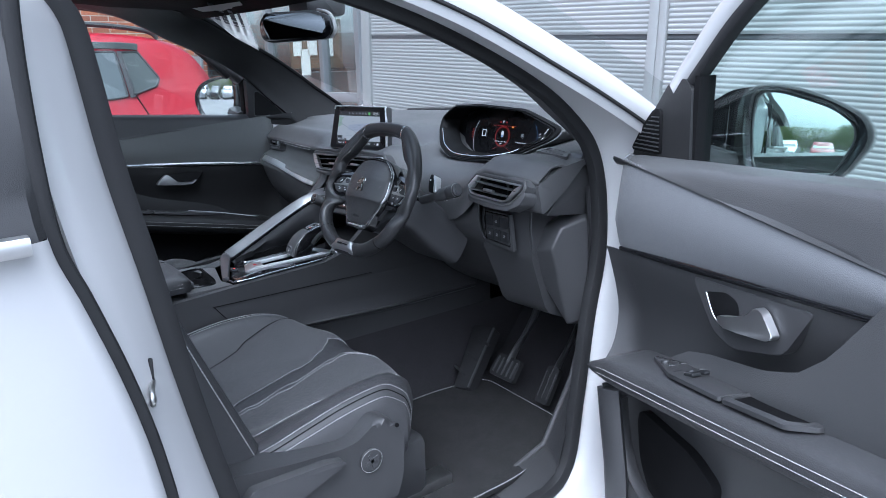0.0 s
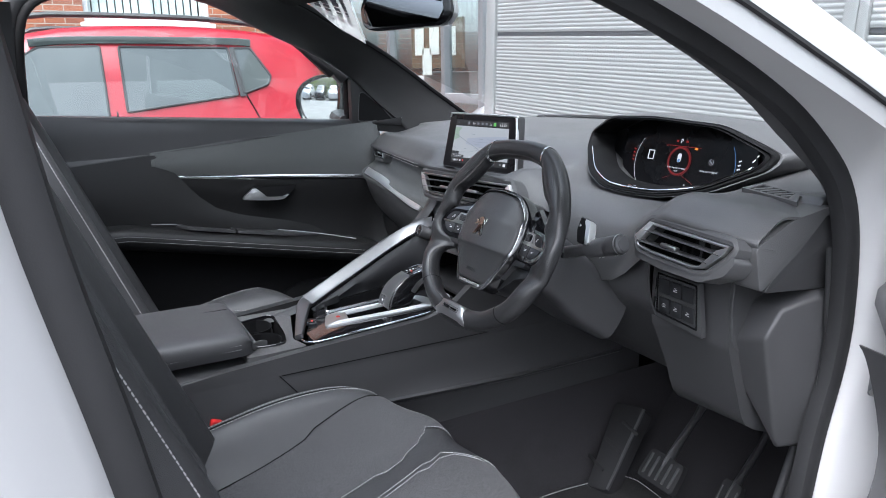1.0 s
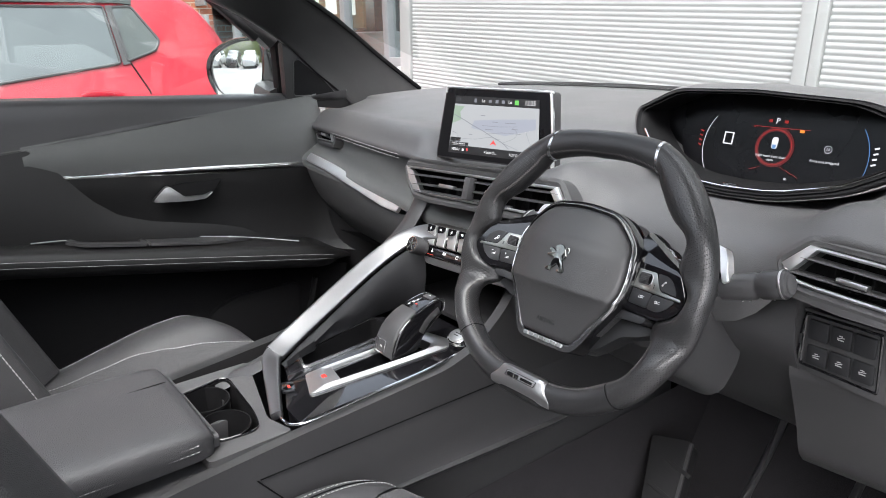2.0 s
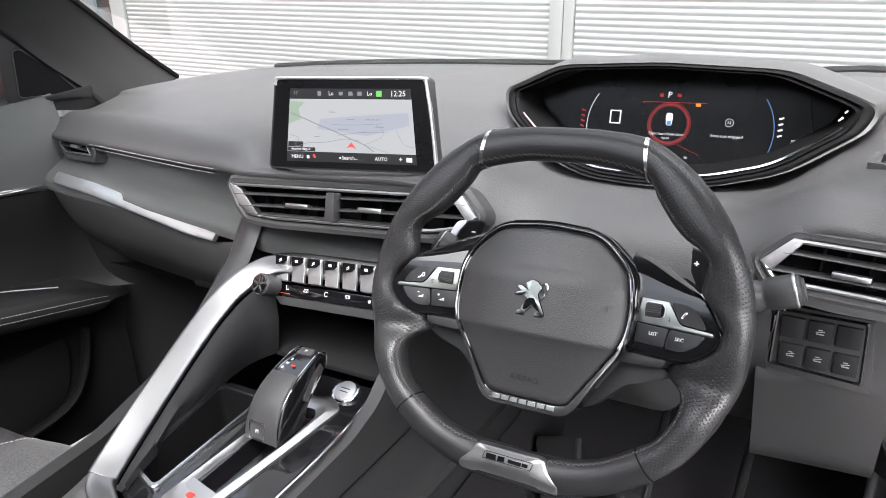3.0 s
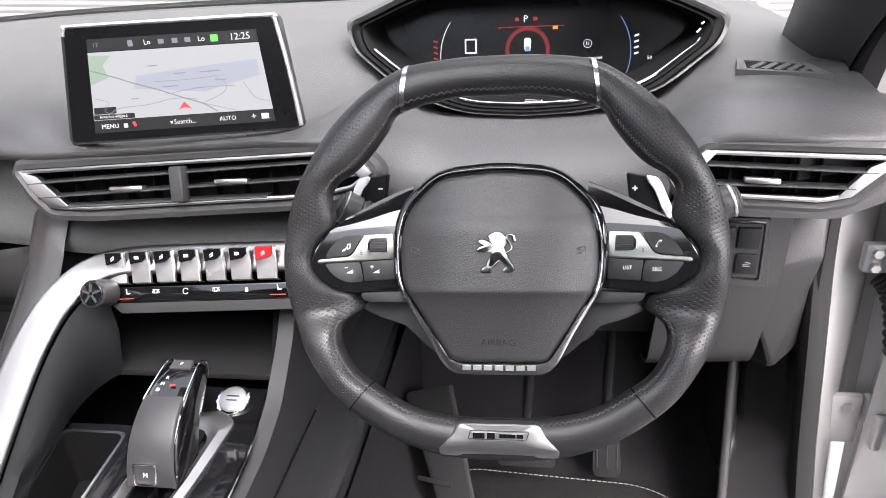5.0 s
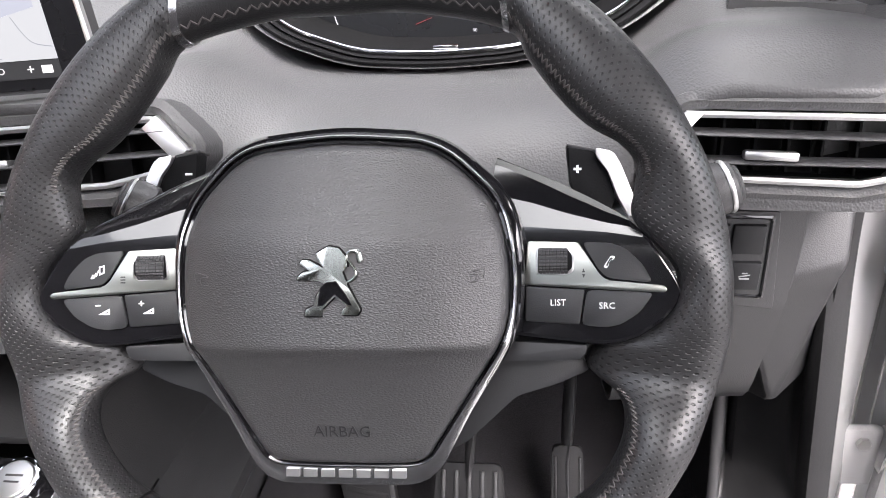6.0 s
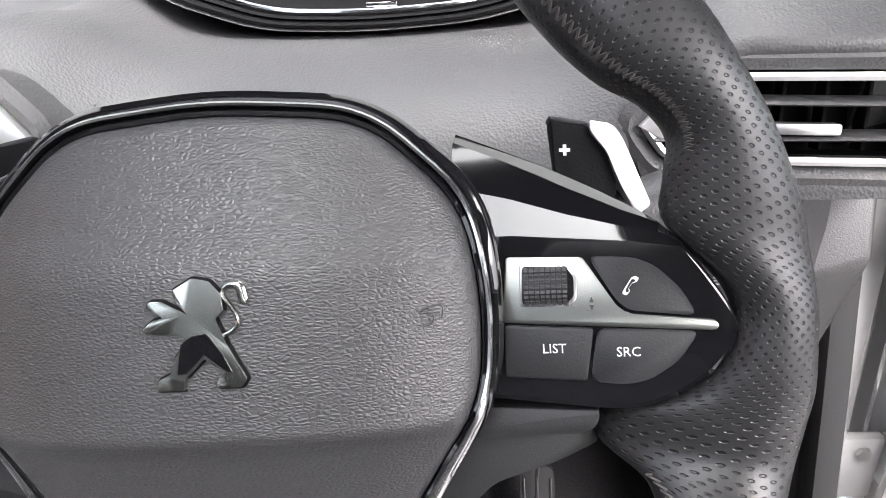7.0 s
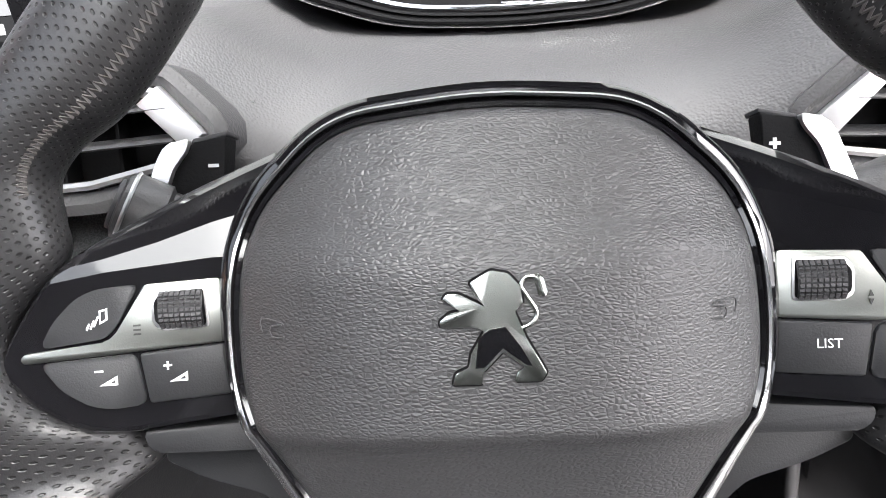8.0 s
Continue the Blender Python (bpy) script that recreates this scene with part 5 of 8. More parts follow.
sel = thing("gear_selector", (.047, 0, .86), "stubby gear selector with grey face and bright metal edges", "gear selector")
base_o = rounded([(.012, -.150), (.070, -.172), (.086, -.020), (.092, .058), (.070, .074), (.022, .062), (.018, .0)], .008, 4)
base_i = rounded([(.024, -.118), (.062, -.128), (.072, -.030), (.074, .030), (.064, .045), (.030, .040), (.028, .0)], .007, 4)
rows = []
for line, d in ((base_o, -.004), (base_o, .004), ([((a[0] + b[0]) / 2, (a[1] + b[1]) / 2) for a, b in zip(base_o, base_i)], .0085), (base_i, .004), (base_i, -.014)):
    rows.append([(q[0], q[1], deck_z(q[1]) + d) for q in line])
part("base_frame", loft(rows, True), "satin", sel, "satin metal base frame", angle=50)
part("base_well", loft([[(q[0], q[1], deck_z(q[1]) - .012) for q in [(a[0] * s + (1 - s) * .047, a[1] * s + (1 - s) * -.03) for a in base_i]] for s in (1, .3)], True, True), "gloss", sel)
part("base_plate", loft([[(q[0], q[1], deck_z(q[1]) + .006) for q in [(.022, y), (.066, y - .008)]] for y in (-.148, -.120, -.112)], False), "steel", sel, "steel rear plate")
part("red_mark", bars([(.042, -.135, .009, .008)], Matrix.Translation((0, 0, deck_z(-.135) + .007)), 0, .0006), "redink", sel)
ebm = basis((.030, -.186, deck_z(-.186) + .002), (.95, -.28, 0), (.28, .95, .02))
part("parking_brake_switch", box((0, 0, .002), (.028, .020, .006), .002, ebm), "gloss", sel, "small black parking brake switch")
part("switch_mark", bars([(.004, .001, .008, .004)], ebm, .005, .0056), "redink", sel)
lev = [(-.040, .855), (-.036, .874), (-.022, .898), (.000, .914), (.028, .924), (.054, .929), (.068, .921), (.066, .906), (.046, .893), (.022, .876), (.012, .856)]
lr = rounded(lev, .008, 3)


def lever_half(y):
    return lerp(y, [-.04, .0, .06], [.0262, .0232, .0185])


LX = .0525
rows = []
for f, s in ((-1, .86), (-.965, .95), (-.87, 1.0), (.87, 1.0), (.965, .95), (1, .86)):
    rows.append([(LX + f * lever_half(q[0]), (q[0] - .012) * s + .012, .895 + (q[1] - .895) * s) for q in lr])
lever = part("lever", loft(rows, True, True), "gloss", sel, "glossy black lever body", angle=40)
rows = []
face_line = spline([(-.0395, .858), (-.0365, .874), (-.0225, .8978), (-.002, .9138), (.014, .9200)], 16)
for f, lift in ((-.90, -.002), (-.86, .0006), (-.78, .0014), (.78, .0014), (.86, .0006), (.90, -.002)):
    rows.append([(LX + f * lever_half(q[0]), q[0] - .6 * lift, q[1] + lift) for q in face_line])
part("lever_face", loft(rows), "leverface", lever, "matt grey front face", angle=50)
for sg in (-1, 1):
    ln = spline([(.010, .9190), (.028, .9245), (.054, .9298), (.0685, .9220), (.0665, .908)], 18)
    part("lever_edge", sweep([(LX + sg * .90 * lever_half(q[0]), q[0], q[1]) for q in ln], .0016, .0016, (1, 0, 0), 8), "chrome", lever, "bright metal edge")
    part("lever_side", sweep([(LX + sg * lever_half(y), y, z) for y, z in spline([(.018, .885), (.034, .902), (.056, .912)], 8)], .002, .012, (0, -.5, .86), 8), "hard", lever)
mm = basis((LX - .003, -.0378, .8715), (1, 0, 0), (0, .28, .96))
part("mode_button", ring(rounded([(-.0120, .0115), (.0120, .0115), (.0110, -.0095), (-.0110, -.0095)], .002, 3), rounded([(-.0105, .0100), (.0105, .0100), (.0096, -.0082), (-.0096, -.0082)], .002, 3), mm, -.002, .0026, .0003), "chrome", lever, "bright ring round the mode button")
part("mode_letter", words("M", mm @ T((0, 0, .0018)), .0062, .0003), "ink", lever)
for ch, dx, y, z in (("R", -.006, .034, .9268), ("N", -.008, .027, .9250), ("D", -.010, .020, .9230)):
    part("gear_mark", words(ch, basis((LX + dx, y, z), (1, 0, 0), (0, .96, .26)), .0052, .0002), "ink", lever)
pbm = basis((LX, .0525, .9292), (1, 0, 0), (0, .98, .12))
part("park_button", prism(rounded([(-.011, -.006), (.011, -.006), (.010, .006), (-.010, .006)], .002, 3), pbm, -.002, .0010, .0006), "grey", lever, "small grey park button")
part("gear_mark", words("P", pbm @ T((0, 0, .0011)), .0056, .0001), "ink", lever)
part("lever_mark_red", bars([(0, 0, .005, .0025)], basis((LX + .003, .025, .9246), (1, 0, 0), (0, .96, .26)), .0, .0008), "redink", lever)

st = thing("start_button", (.078, .088, .861), "round metal engine start button", "button")
stm = basis((.078, .088, .858), (1, 0, 0), (0, .93, .36))
part("collar", disc(stm, .0185, -.012, .0035, 36, .0015), "chrome", st, "bright collar")
part("cap", disc(stm, .0150, .003, .0062, 32, .0012), "satin", st)
part("cap_marks", bars([(0, .0025, .014, .0016), (0, -.0025, .012, .0014)], stm, .0062, .0065), "darkink", st)

# open storage under the switch bar, its inside coloured near black for shade
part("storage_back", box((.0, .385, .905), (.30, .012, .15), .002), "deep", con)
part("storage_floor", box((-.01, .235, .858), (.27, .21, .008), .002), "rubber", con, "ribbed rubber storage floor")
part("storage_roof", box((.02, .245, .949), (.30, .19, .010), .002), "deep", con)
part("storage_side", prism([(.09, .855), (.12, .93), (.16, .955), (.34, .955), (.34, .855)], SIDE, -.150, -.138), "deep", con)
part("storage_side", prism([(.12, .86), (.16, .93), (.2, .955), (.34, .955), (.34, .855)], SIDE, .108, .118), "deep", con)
part("usb_socket", box((.030, .318, .918), (.018, .02, .012), .002), "grey", con)
part("power_socket", disc(basis((.095, .322, .916), (1, 0, 0), (0, 0, 1)), .011, -.01, .006, 24, .001), "hard", con)
part("shelf_lip", box((.01, .32, .880), (.25, .03, .005), .002), "gloss", con)

# cup holders and armrest
cup_o = rounded([(-.110, -.190), (.070, -.236), (.118, -.222), (.122, -.335), (-.110, -.340)], .010, 5)
cup_i = rounded([(-.078, -.236), (.050, -.246), (.092, -.256), (.086, -.318), (-.060, -.322)], .022, 5)
rows = []
for line, d in ((cup_o, -.03), (cup_o, -.002), ([((a[0] + b[0]) / 2, (a[1] + b[1]) / 2) for a, b in zip(cup_o, cup_i)], .0), (cup_i, -.001)):
    rows.append([(q[0], q[1], .835 + d) for q in line])
part("cup_surround", loft(rows, True), "soft", con, "dark grey cup holder surround", angle=50)
part("cup_ring", ring([(a[0] * 1.03, a[1] + (a[1] + .28) * .03) for a in cup_i], cup_i, Matrix.Translation((0, 0, .835)), -.004, .003, .001), "gloss", con, "glossy black cup holder ring")
# cup wells coloured near black for the shade in them
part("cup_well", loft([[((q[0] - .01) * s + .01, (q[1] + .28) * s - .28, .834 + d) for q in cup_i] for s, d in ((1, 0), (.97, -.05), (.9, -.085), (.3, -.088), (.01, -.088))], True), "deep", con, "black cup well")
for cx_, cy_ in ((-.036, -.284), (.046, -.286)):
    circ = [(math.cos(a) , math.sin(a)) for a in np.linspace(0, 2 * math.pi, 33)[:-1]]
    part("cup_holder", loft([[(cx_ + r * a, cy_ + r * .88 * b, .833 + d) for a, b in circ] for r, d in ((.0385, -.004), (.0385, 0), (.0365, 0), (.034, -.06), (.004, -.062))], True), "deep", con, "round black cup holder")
part("cup_bridge", box((.008, -.282, .795), (.012, .07, .05), .004), "hard", con)
for q in ((-.05, -.25), (.06, -.262), (.075, -.29)):
    spring = part("cup_spring", box((q[0], q[1], .800), (.010, .010, .034), .003), "hard", con)
    for dx in (-.003, 0, .003):
        part("spring_rib", box((q[0] + dx, q[1] - .0055, .803), (.0012, .0015, .026), .0004), "steel", spring)
arm = thing("armrest", (0, -.47, .80), "padded grey leather centre armrest with pale stitching", "armrest")
rows = []
for y, dz, dx in ((-.66, -.006, 0), (-.60, 0, 0), (-.50, .001, 0), (-.40, .001, .001), (-.345, -.001, .0), (-.328, -.006, -.005), (-.321, -.016, -.012), (-.322, -.028, -.014)):
    pts = [(-.112 - dx, .836), (-.114 - dx, .858), (-.104, .874), (-.06, .880), (0, .882), (.06, .880), (.106, .874), (.117 + dx, .858), (.115 + dx, .836)]
    rows.append([(p[0], y, p[1] + dz * (p[1] - .83) / .05) for p in spline(pts, 30)])
part("cushion", loft(rows, False, False), "seatleather", arm, angle=60)
part("front_closure", prism(rounded([(-.10, .836), (.10, .836), (.10, .853), (-.10, .853)], .004, 3), basis((0, -.3225, 0), (1, 0, 0), (0, 0, 1)), -.01, .0), "seatleather", arm)
for off in (.008, .016):
    stitches([(.1172 - .0006 * (off > .01), y, .842 + off) for y in np.linspace(-.62, -.345, 20)], "armrest_stitch", arm, .0045, .002, .0007, (1, 0, 0))
part("armrest_seam", sweep([(-.028, y, .8815) for y in np.linspace(-.63, -.335, 10)], .002, .0012, (0, 0, 1), 6), "deep", arm)
part("rear_body", box((0, -.48, .62), (.27, .34, .40), .01), "hard", con, "black rear console body")
part("armrest_catch", box((.09, -.318, .848), (.012, .012, .010), .003), "deep", con)


# ---- driver's lower dash ----
ld = thing("lower_dash", (.45, .3, .9), "black plastic lower dash and knee panel", "dash panel")
rows = []
for x in np.linspace(.235, .545, 16):
    k = math.exp(-((x - .38) / .07) ** 2)
    u = math.exp(-((x - .385) / .150) ** 6)
    pts = [(.215 + .05 * u, 1.090 - .06 * u), (.200 + .02 * u, 1.055 - .05 * u), (.202 - .01 * k, 1.01 - .025 * u), (.214 - .02 * k, .960), (.245, .920), (.29, .865), (.35, .80), (.42, .755)]
    rows.append([(x, y, z) for y, z in spline(pts, 22)])
part("knee_panel", thick(loft(rows), .004), "hard", ld, "black plastic knee panel", angle=60)
rows = []
for x in np.linspace(.12, .26, 8):
    pts = [(.30, 1.06), (.26, 1.02), (.25, .97), (.27, .91), (.32, .85), (.42, .78)]
    rows.append([(x, y, z) for y, z in spline(pts, 14)])
# coloured darker than the knee panel, for the shade beside the console
part("inner_panel", thick(loft(rows), .004), "darkhard", ld, angle=60)
# faceted end block
blk = bmesh.new()
bp = [(0.630, 0.262, 0.922), (0.661, 0.290, 0.989), (0.700, 0.338, 1.025), (0.739, 0.346, 1.010), (0.718, 0.285, 0.993), (0.713, 0.262, 0.950), (0.701, 0.330, 0.752), (0.739, 0.352, 0.778), (.60, .45, .74), (.73, .47, .735), (.60, .46, 1.03), (.735, .48, 1.03)]
bv = [blk.verts.new(p) for p in bp]
for f in ((0, 1, 4, 5), (1, 2, 3, 4), (0, 5, 6), (5, 4, 3, 7, 6), (3, 11, 9, 7), (6, 7, 9, 8), (1, 10, 11, 3, 2), (0, 6, 8, 10, 1)):
    blk.faces.new([bv[i] for i in f])
bmesh.ops.bevel(blk, geom=blk.edges[:], offset=.006, segments=3, profile=.5, affect="EDGES", clamp_overlap=True)
part("end_block", blk, "hard", ld, "faceted black end block", angle=30)
# panel that carries the switches, its edge highlight coloured in beside the block
rows = []
for x in np.linspace(.535, .664, 10):
    k = (x - .535) / .129
    pts = [(.232, 1.060), (.221 + .020 * k, 1.030), (.219 + .022 * k, .985), (.222 + .026 * k, .935), (.232 + .020 * k, .912), (.260 + .014 * k, .850), (.290 + .012 * k, .785), (.36, .755)]
    rows.append([(x, y, z) for y, z in spline(pts, 24)])
rows.append([(x + .004, y + .085, z) for x, y, z in rows[-1]])
part("switch_surround", thick(loft(rows), .004), "hard", ld, "black grained panel round the switches", angle=50)
# paler strip that paints the highlight of the chamfered edge
part("panel_highlight", sweep([(.6655, .2485, 1.028), (.6655, .2475, .985), (.6655, .254, .935), (.664, .270, .914)], .004, .006, (0, -1, .1), 8), "grey", ld, "paler strip for the highlight on the panel's edge")
swm = basis((.592, .2185, .980), (1, -.05, 0), (0, -.06, 1))
sp = part("switch_panel", prism(rounded([(-.046, .040), (.042, .040), (.050, -.044), (-.052, -.036)], .003, 3), swm, -.006, .003, .001), "hard", ld, "black panel of small driver's switches")
part("panel_frame", ring(rounded([(-.044, .037), (.039, .037), (.041, -.034), (-.046, -.030)], .003, 3), rounded([(-.041, .034), (.036, .034), (.038, -.031), (-.043, -.027)], .003, 3), swm, 0, .0045, .0008), "gloss", sp)
for r in range(2):
    for c in range(3):
        part("switch", box((-.027 + .025 * c + .001 * r, .018 - .031 * r, .0035), (.0225, .024, .006), .0015, swm), "button", sp)
        if r + c > 0 and (r, c) != (0, 2):
            part("switch_mark", bars([(-.027 + .025 * c + .001 * r, .018 - .031 * r - .0015, .007, .0012), (-.027 + .025 * c + .001 * r, .018 - .031 * r + .001, .008, .0009, 12), (-.027 + .025 * c + .001 * r, .018 - .031 * r + .0032, .004, .0010)], swm, .0064, .0068), "dimink", sp)
part("metal_tick", bars([(-.0455, .018, .002, .020, -8), (-.048, -.014, .002, .020, -8)], swm, .003, .0046), "chrome", sp)

# ---- floor, mat, pedals ----
solo("floor", loft([[(x, y, z) for x in np.linspace(-.76, .74, 12)] for y, z in ((-1.6, .42), (-.3, .405), (.2, .400), (.45, .405), (.62, .46), (.80, .62), (.86, .9), (.87, 1.1))]), "carpet", "black carpeted car floor rising to the bulkhead", "floor", kind="structure")
tun = thing("floor_tunnel", (0, 0, .42), "black carpeted tunnel side below the console", "tunnel", kind="structure")
part("tunnel", loft([[(x, y, z) for y in np.linspace(-1.2, .75, 6)] for x, z in ((.148, .62), (.152, .55), (.170, .46), (.205, .408), (.24, .400))]), "carpet", tun)
fm_ = rounded([(.235, -.30), (.70, -.30), (.70, .18), (.655, .40), (.58, .455), (.25, .475), (.225, .30)], .05, 6)
mat = thing("floor_mat", (.45, .1, .415), "black cloth floor mat with a stitched edge", "floor mat")
part("mat_cloth", prism(fm_, Matrix.Translation((0, 0, .412)), 0, .010, .003), "mat", mat)
stitches([(q[0] * .985 + .0068, q[1] * .985 + .001, .4225) for q in fm_ + fm_[:1]], "mat_edge", mat, .006, .003, .0011)


def pedal(name, c, w, h, tilt, arm_to, label, ribs):
    p = thing(name, c, label, "pedal", "pedals")
    m = Matrix.Translation(c) @ Matrix.Rotation(radians(tilt), 4, "X")
    part("pad", prism(rounded([(-w / 2, -h / 2), (w / 2, -h / 2), (w / 2 * .92, h / 2), (-w / 2 * .92, h / 2)], .010, 4), m, -.010, .006, .003), "rubber", p)
    for k in range(ribs):
        x = -w * .36 + w * .72 * k / (ribs - 1)
        part("rib", box((x, 0, .0065), (w * .06, h * .72, .004), .0015, m), "hard", p)
    a = m @ Vector((0, 0, -.008))
    part("arm", sweep([tuple(q) for q in spline([tuple(a), tuple(a + Vector((0, .03, .05))), tuple((Vector(arm_to) + a) / 2 + Vector((0, .03, 0))), arm_to], 12)], .014, .03, (0, .6, .6), 8), "hard", p)
    return p


pedal("brake_pedal", (.378, .440, .505), .098, .066, 52, (.39, .60, .80), "ribbed black rubber brake pedal", 5)
pedal("accelerator_pedal", (.512, .470, .490), .046, .105, 58, (.53, .62, .80), "narrow black rubber accelerator pedal", 3)
fr = thing("footrest", (.19, .45, .48), "slanted black plastic footrest", "footrest")
fm2 = basis((.236, .436, .493), (.062, .014, .015), (-.0725, .152, .1345))
part("plate", prism(rounded([(-.028, -.105), (.028, -.107), (.041, .105), (-.041, .110)], .010, 3), fm2, -.035, .004, .004), "rubber", fr)
for k in range(3):
    part("rib", box((.0, -.055 + .055 * k, .005), (.060, .008, .004), .001, fm2 @ Matrix.Rotation(radians(-28), 4, "Z")), "rubber", fr)
# a paler strip along the right edge
part("pale_edge", sweep([fm2 @ Vector(q) for q in ((.028, -.102, .002), (.035, .0, .003), (.041, .100, .002))], .008, .006, (0, -1, .3), 8, power=3), "grey", fr, "pale edge strip")
part("cable", sweep([tuple(q) for q in spline([(.30, .55, .78), (.34, .52, .74), (.40, .54, .73), (.45, .56, .76), (.47, .60, .82)], 20)], .012, .012, (0, 0, 1), 8), "rubber", ld)
# near black, for the shade above the pedals
part("under_bracket", box((.36, .56, .80), (.20, .10, .06), .01), "deep", ld)


# ---- seats ----
def seat(name, cx, label, mirror):
    """A car seat; mirror: +1 with its outer side to the car's right."""
    s = thing(name, (cx, -.25, .45), label, "car seat", "front seats")

    def X(u):
        return cx + mirror * u
    # cushion: sections along y, across u from the inner to the outer side
    rows = []
    for y, zc, zb, zo, zf in ((-.62, .660, .70, .668, .60), (-.50, .655, .720, .670, .56), (-.40, .658, .742, .674, .55), (-.30, .664, .758, .694, .54), (-.20, .672, .762, .712, .54), (-.12, .678, .756, .721, .55), (-.06, .680, .738, .722, .56), (-.02, .674, .706, .706, .57), (.008, .655, .668, .684, .58), (.018, .625, .628, .645, .59), (.012, .590, .590, .595, .58)):
        k = max(0, min(1, (y + .35) / .35))
        pts = [(-.258, zf), (-.266, (zb + zf) / 2), (-.252, zb - .010), (-.230, zb + .004), (-.200, zb - .004), (-.155, zc + .030), (-.10, zc), (0, zc + .004), (.10, zc), (.138, zc + .010), (.168, zo - .004), (.205, zo + .005), (.240, zo - .003), (.264, (zo + zf) / 2 + .01), (.258, zf)]
        # the front corners stand back from the rounded nose
        rows.append([(X(p[0]), y - .105 * k * min(1.1, abs(p[0]) / .25) ** 2.4, p[1]) for p in spline(pts, 56)])
    bm = loft(spline_rows(rows, 40))
    cush = part("cushion", bm, "seatleather", s, "black leather seat cushion", angle=70)
    # cloth panels, laid just above the leather, with a curved leather band between them
    R = spline_rows(rows, 40)
    fine = [spline([tuple(p) for p in r], 166) for r in R]

    def on(i, u, lift):
        """A place on the cushion: row i, at u across."""
        r = fine[i]
        j = min(range(28, 138), key=lambda q: abs((r[q][0] - cx) * mirror - u))
        return Vector((r[j][0], r[j][1], r[j][2] + lift))

    def strip_of(i0, i1, left, right, lift):
        out = []
        for i in range(i0, i1 + 1):
            y = R[i][28][1]
            a_, b_ = left(y), right(y)
            out.append([on(i, a_ + (b_ - a_) * f, lift) for f in np.linspace(0, 1, 9)])
        return thick(loft(out), .002)

    seam_in = lambda y: lerp(y, [-.45, -.25, -.06], [-.135, -.170, -.205])
    band_in = lambda y: lerp(y, [-.45, -.40, -.26, -.14, -.04], [.035, .020, -.030, -.072, -.130])
    band_out = lambda y: lerp(y, [-.45, -.287, -.177, -.06, -.01], [.068, .032, .0, -.046, -.005])
    seam_out = lambda y: lerp(y, [-.45, -.25, -.10, -.03], [.165, .160, .135, .110])
    part("cloth_panel", strip_of(3, 31, seam_in, band_in, .0022), "seatcloth", cush, "ribbed grey cloth panel", angle=70)
    part("cloth_panel", strip_of(3, 30, band_out, seam_out, .0022), "seatcloth", cush, "ribbed grey cloth panel", angle=70)
    for fn, i0, i1 in ((band_in, 3, 34), (band_out, 3, 33), (lambda y: band_out(y) - .010, 3, 32), (seam_out, 3, 34)):
        stitches([tuple(on(i, fn(R[i][28][1]), .0028)) for i in range(i0, i1 + 1)], "seat_stitch", cush, .0045, .0024, .0009)
    part("seat_seam", sweep([tuple(on(i, seam_in(R[i][28][1]) - .002, .0012)) for i in range(3, 35)], .003, .002, (0, 0, 1), 6), "deep", cush)
    for idx in (11, 13, 46, 48):
        stitches([(R[i][idx][0], R[i][idx][1], R[i][idx][2] + .001) for i in range(3, 38)], "seat_stitch", cush, .0042, .0022, .0008)
    for idx in (12, 47):
        part("seat_seam", sweep([(R[i][idx][0], R[i][idx][1], R[i][idx][2] + .0004) for i in range(3, 38)], .003, .002, (0, 0, 1), 6), "deep", cush)
    # backrest
    rows = []
    for h in np.linspace(0, 1, 16):
        z = .66 + .60 * h
        y = -.50 - .215 * h
        wid = .255 - .02 * math.sin(h * 2.5) - (.07 * max(0, (h - .75) / .25) ** 2)
        bo = .055 * (1 - .5 * h)
        pts = [(-wid, -.10), (-wid - .008, -.03), (-wid + .010, .045 + bo * .5), (-wid + .045, .05 + bo), (-wid + .085, .04 + bo * .4), (-.10, .03), (0, .028), (.10, .03), (wid - .085, .04 + bo * .4), (wid - .045, .05 + bo), (wid - .010, .045 + bo * .5), (wid + .008, -.03), (wid, -.10)]
        rows.append([(X(p[0]), y + p[1], z + .25 * p[1]) for p in spline(pts, 44)])
    bk = part("backrest", loft(rows), "seatleather", s, "black leather backrest", angle=70)
    for idx in (8, 35):
        stitches([(r[idx][0], r[idx][1] + .001, r[idx][2]) for r in rows], "seat_stitch", bk, .0050, .0024, .0013, (0, 1, 0))
    part("cloth_panel", thick(loft([[(p[0], p[1] + .003, p[2]) for p in r[14:30]] for r in rows[:13]]), .003), "seatcloth", bk, "ribbed grey cloth panel", angle=70)
    part("back_shell", loft([[(X(u), -.50 - .215 * h - .10 - .02 * math.cos(u * 6), .66 + .60 * h - .02) for u in np.linspace(-.25, .25, 10)] for h in np.linspace(0, 1, 8)]), "hard", s)
    head = box((X(0), -.735, 1.36), (.27, .10, .17), .045, None, 5)
    part("headrest", head, "seatleather", s, "leather headrest")
    for u in (-.06, .06):
        part("headrest_post", sweep([(X(u), -.725, 1.22), (X(u), -.73, 1.30)], .012, .012, (0, 1, 0), 10), "steel", s)
    # base, side trim, dial and lever on the outer side
    part("base", box((cx, -.25, .50), (.44, .46, .14), .02), "hard", s)
    tr = [(-.60, .52), (-.60, .700), (-.47, .690), (-.36, .672), (-.265, .664), (-.235, .668), (-.190, .696), (-.160, .688), (-.134, .650), (-.137, .56), (-.16, .50), (-.4, .48)]
    d0 = (cx + mirror * .268)
    sm = SIDE if mirror > 0 else SIDE @ Matrix.Rotation(math.pi, 4, "Y")
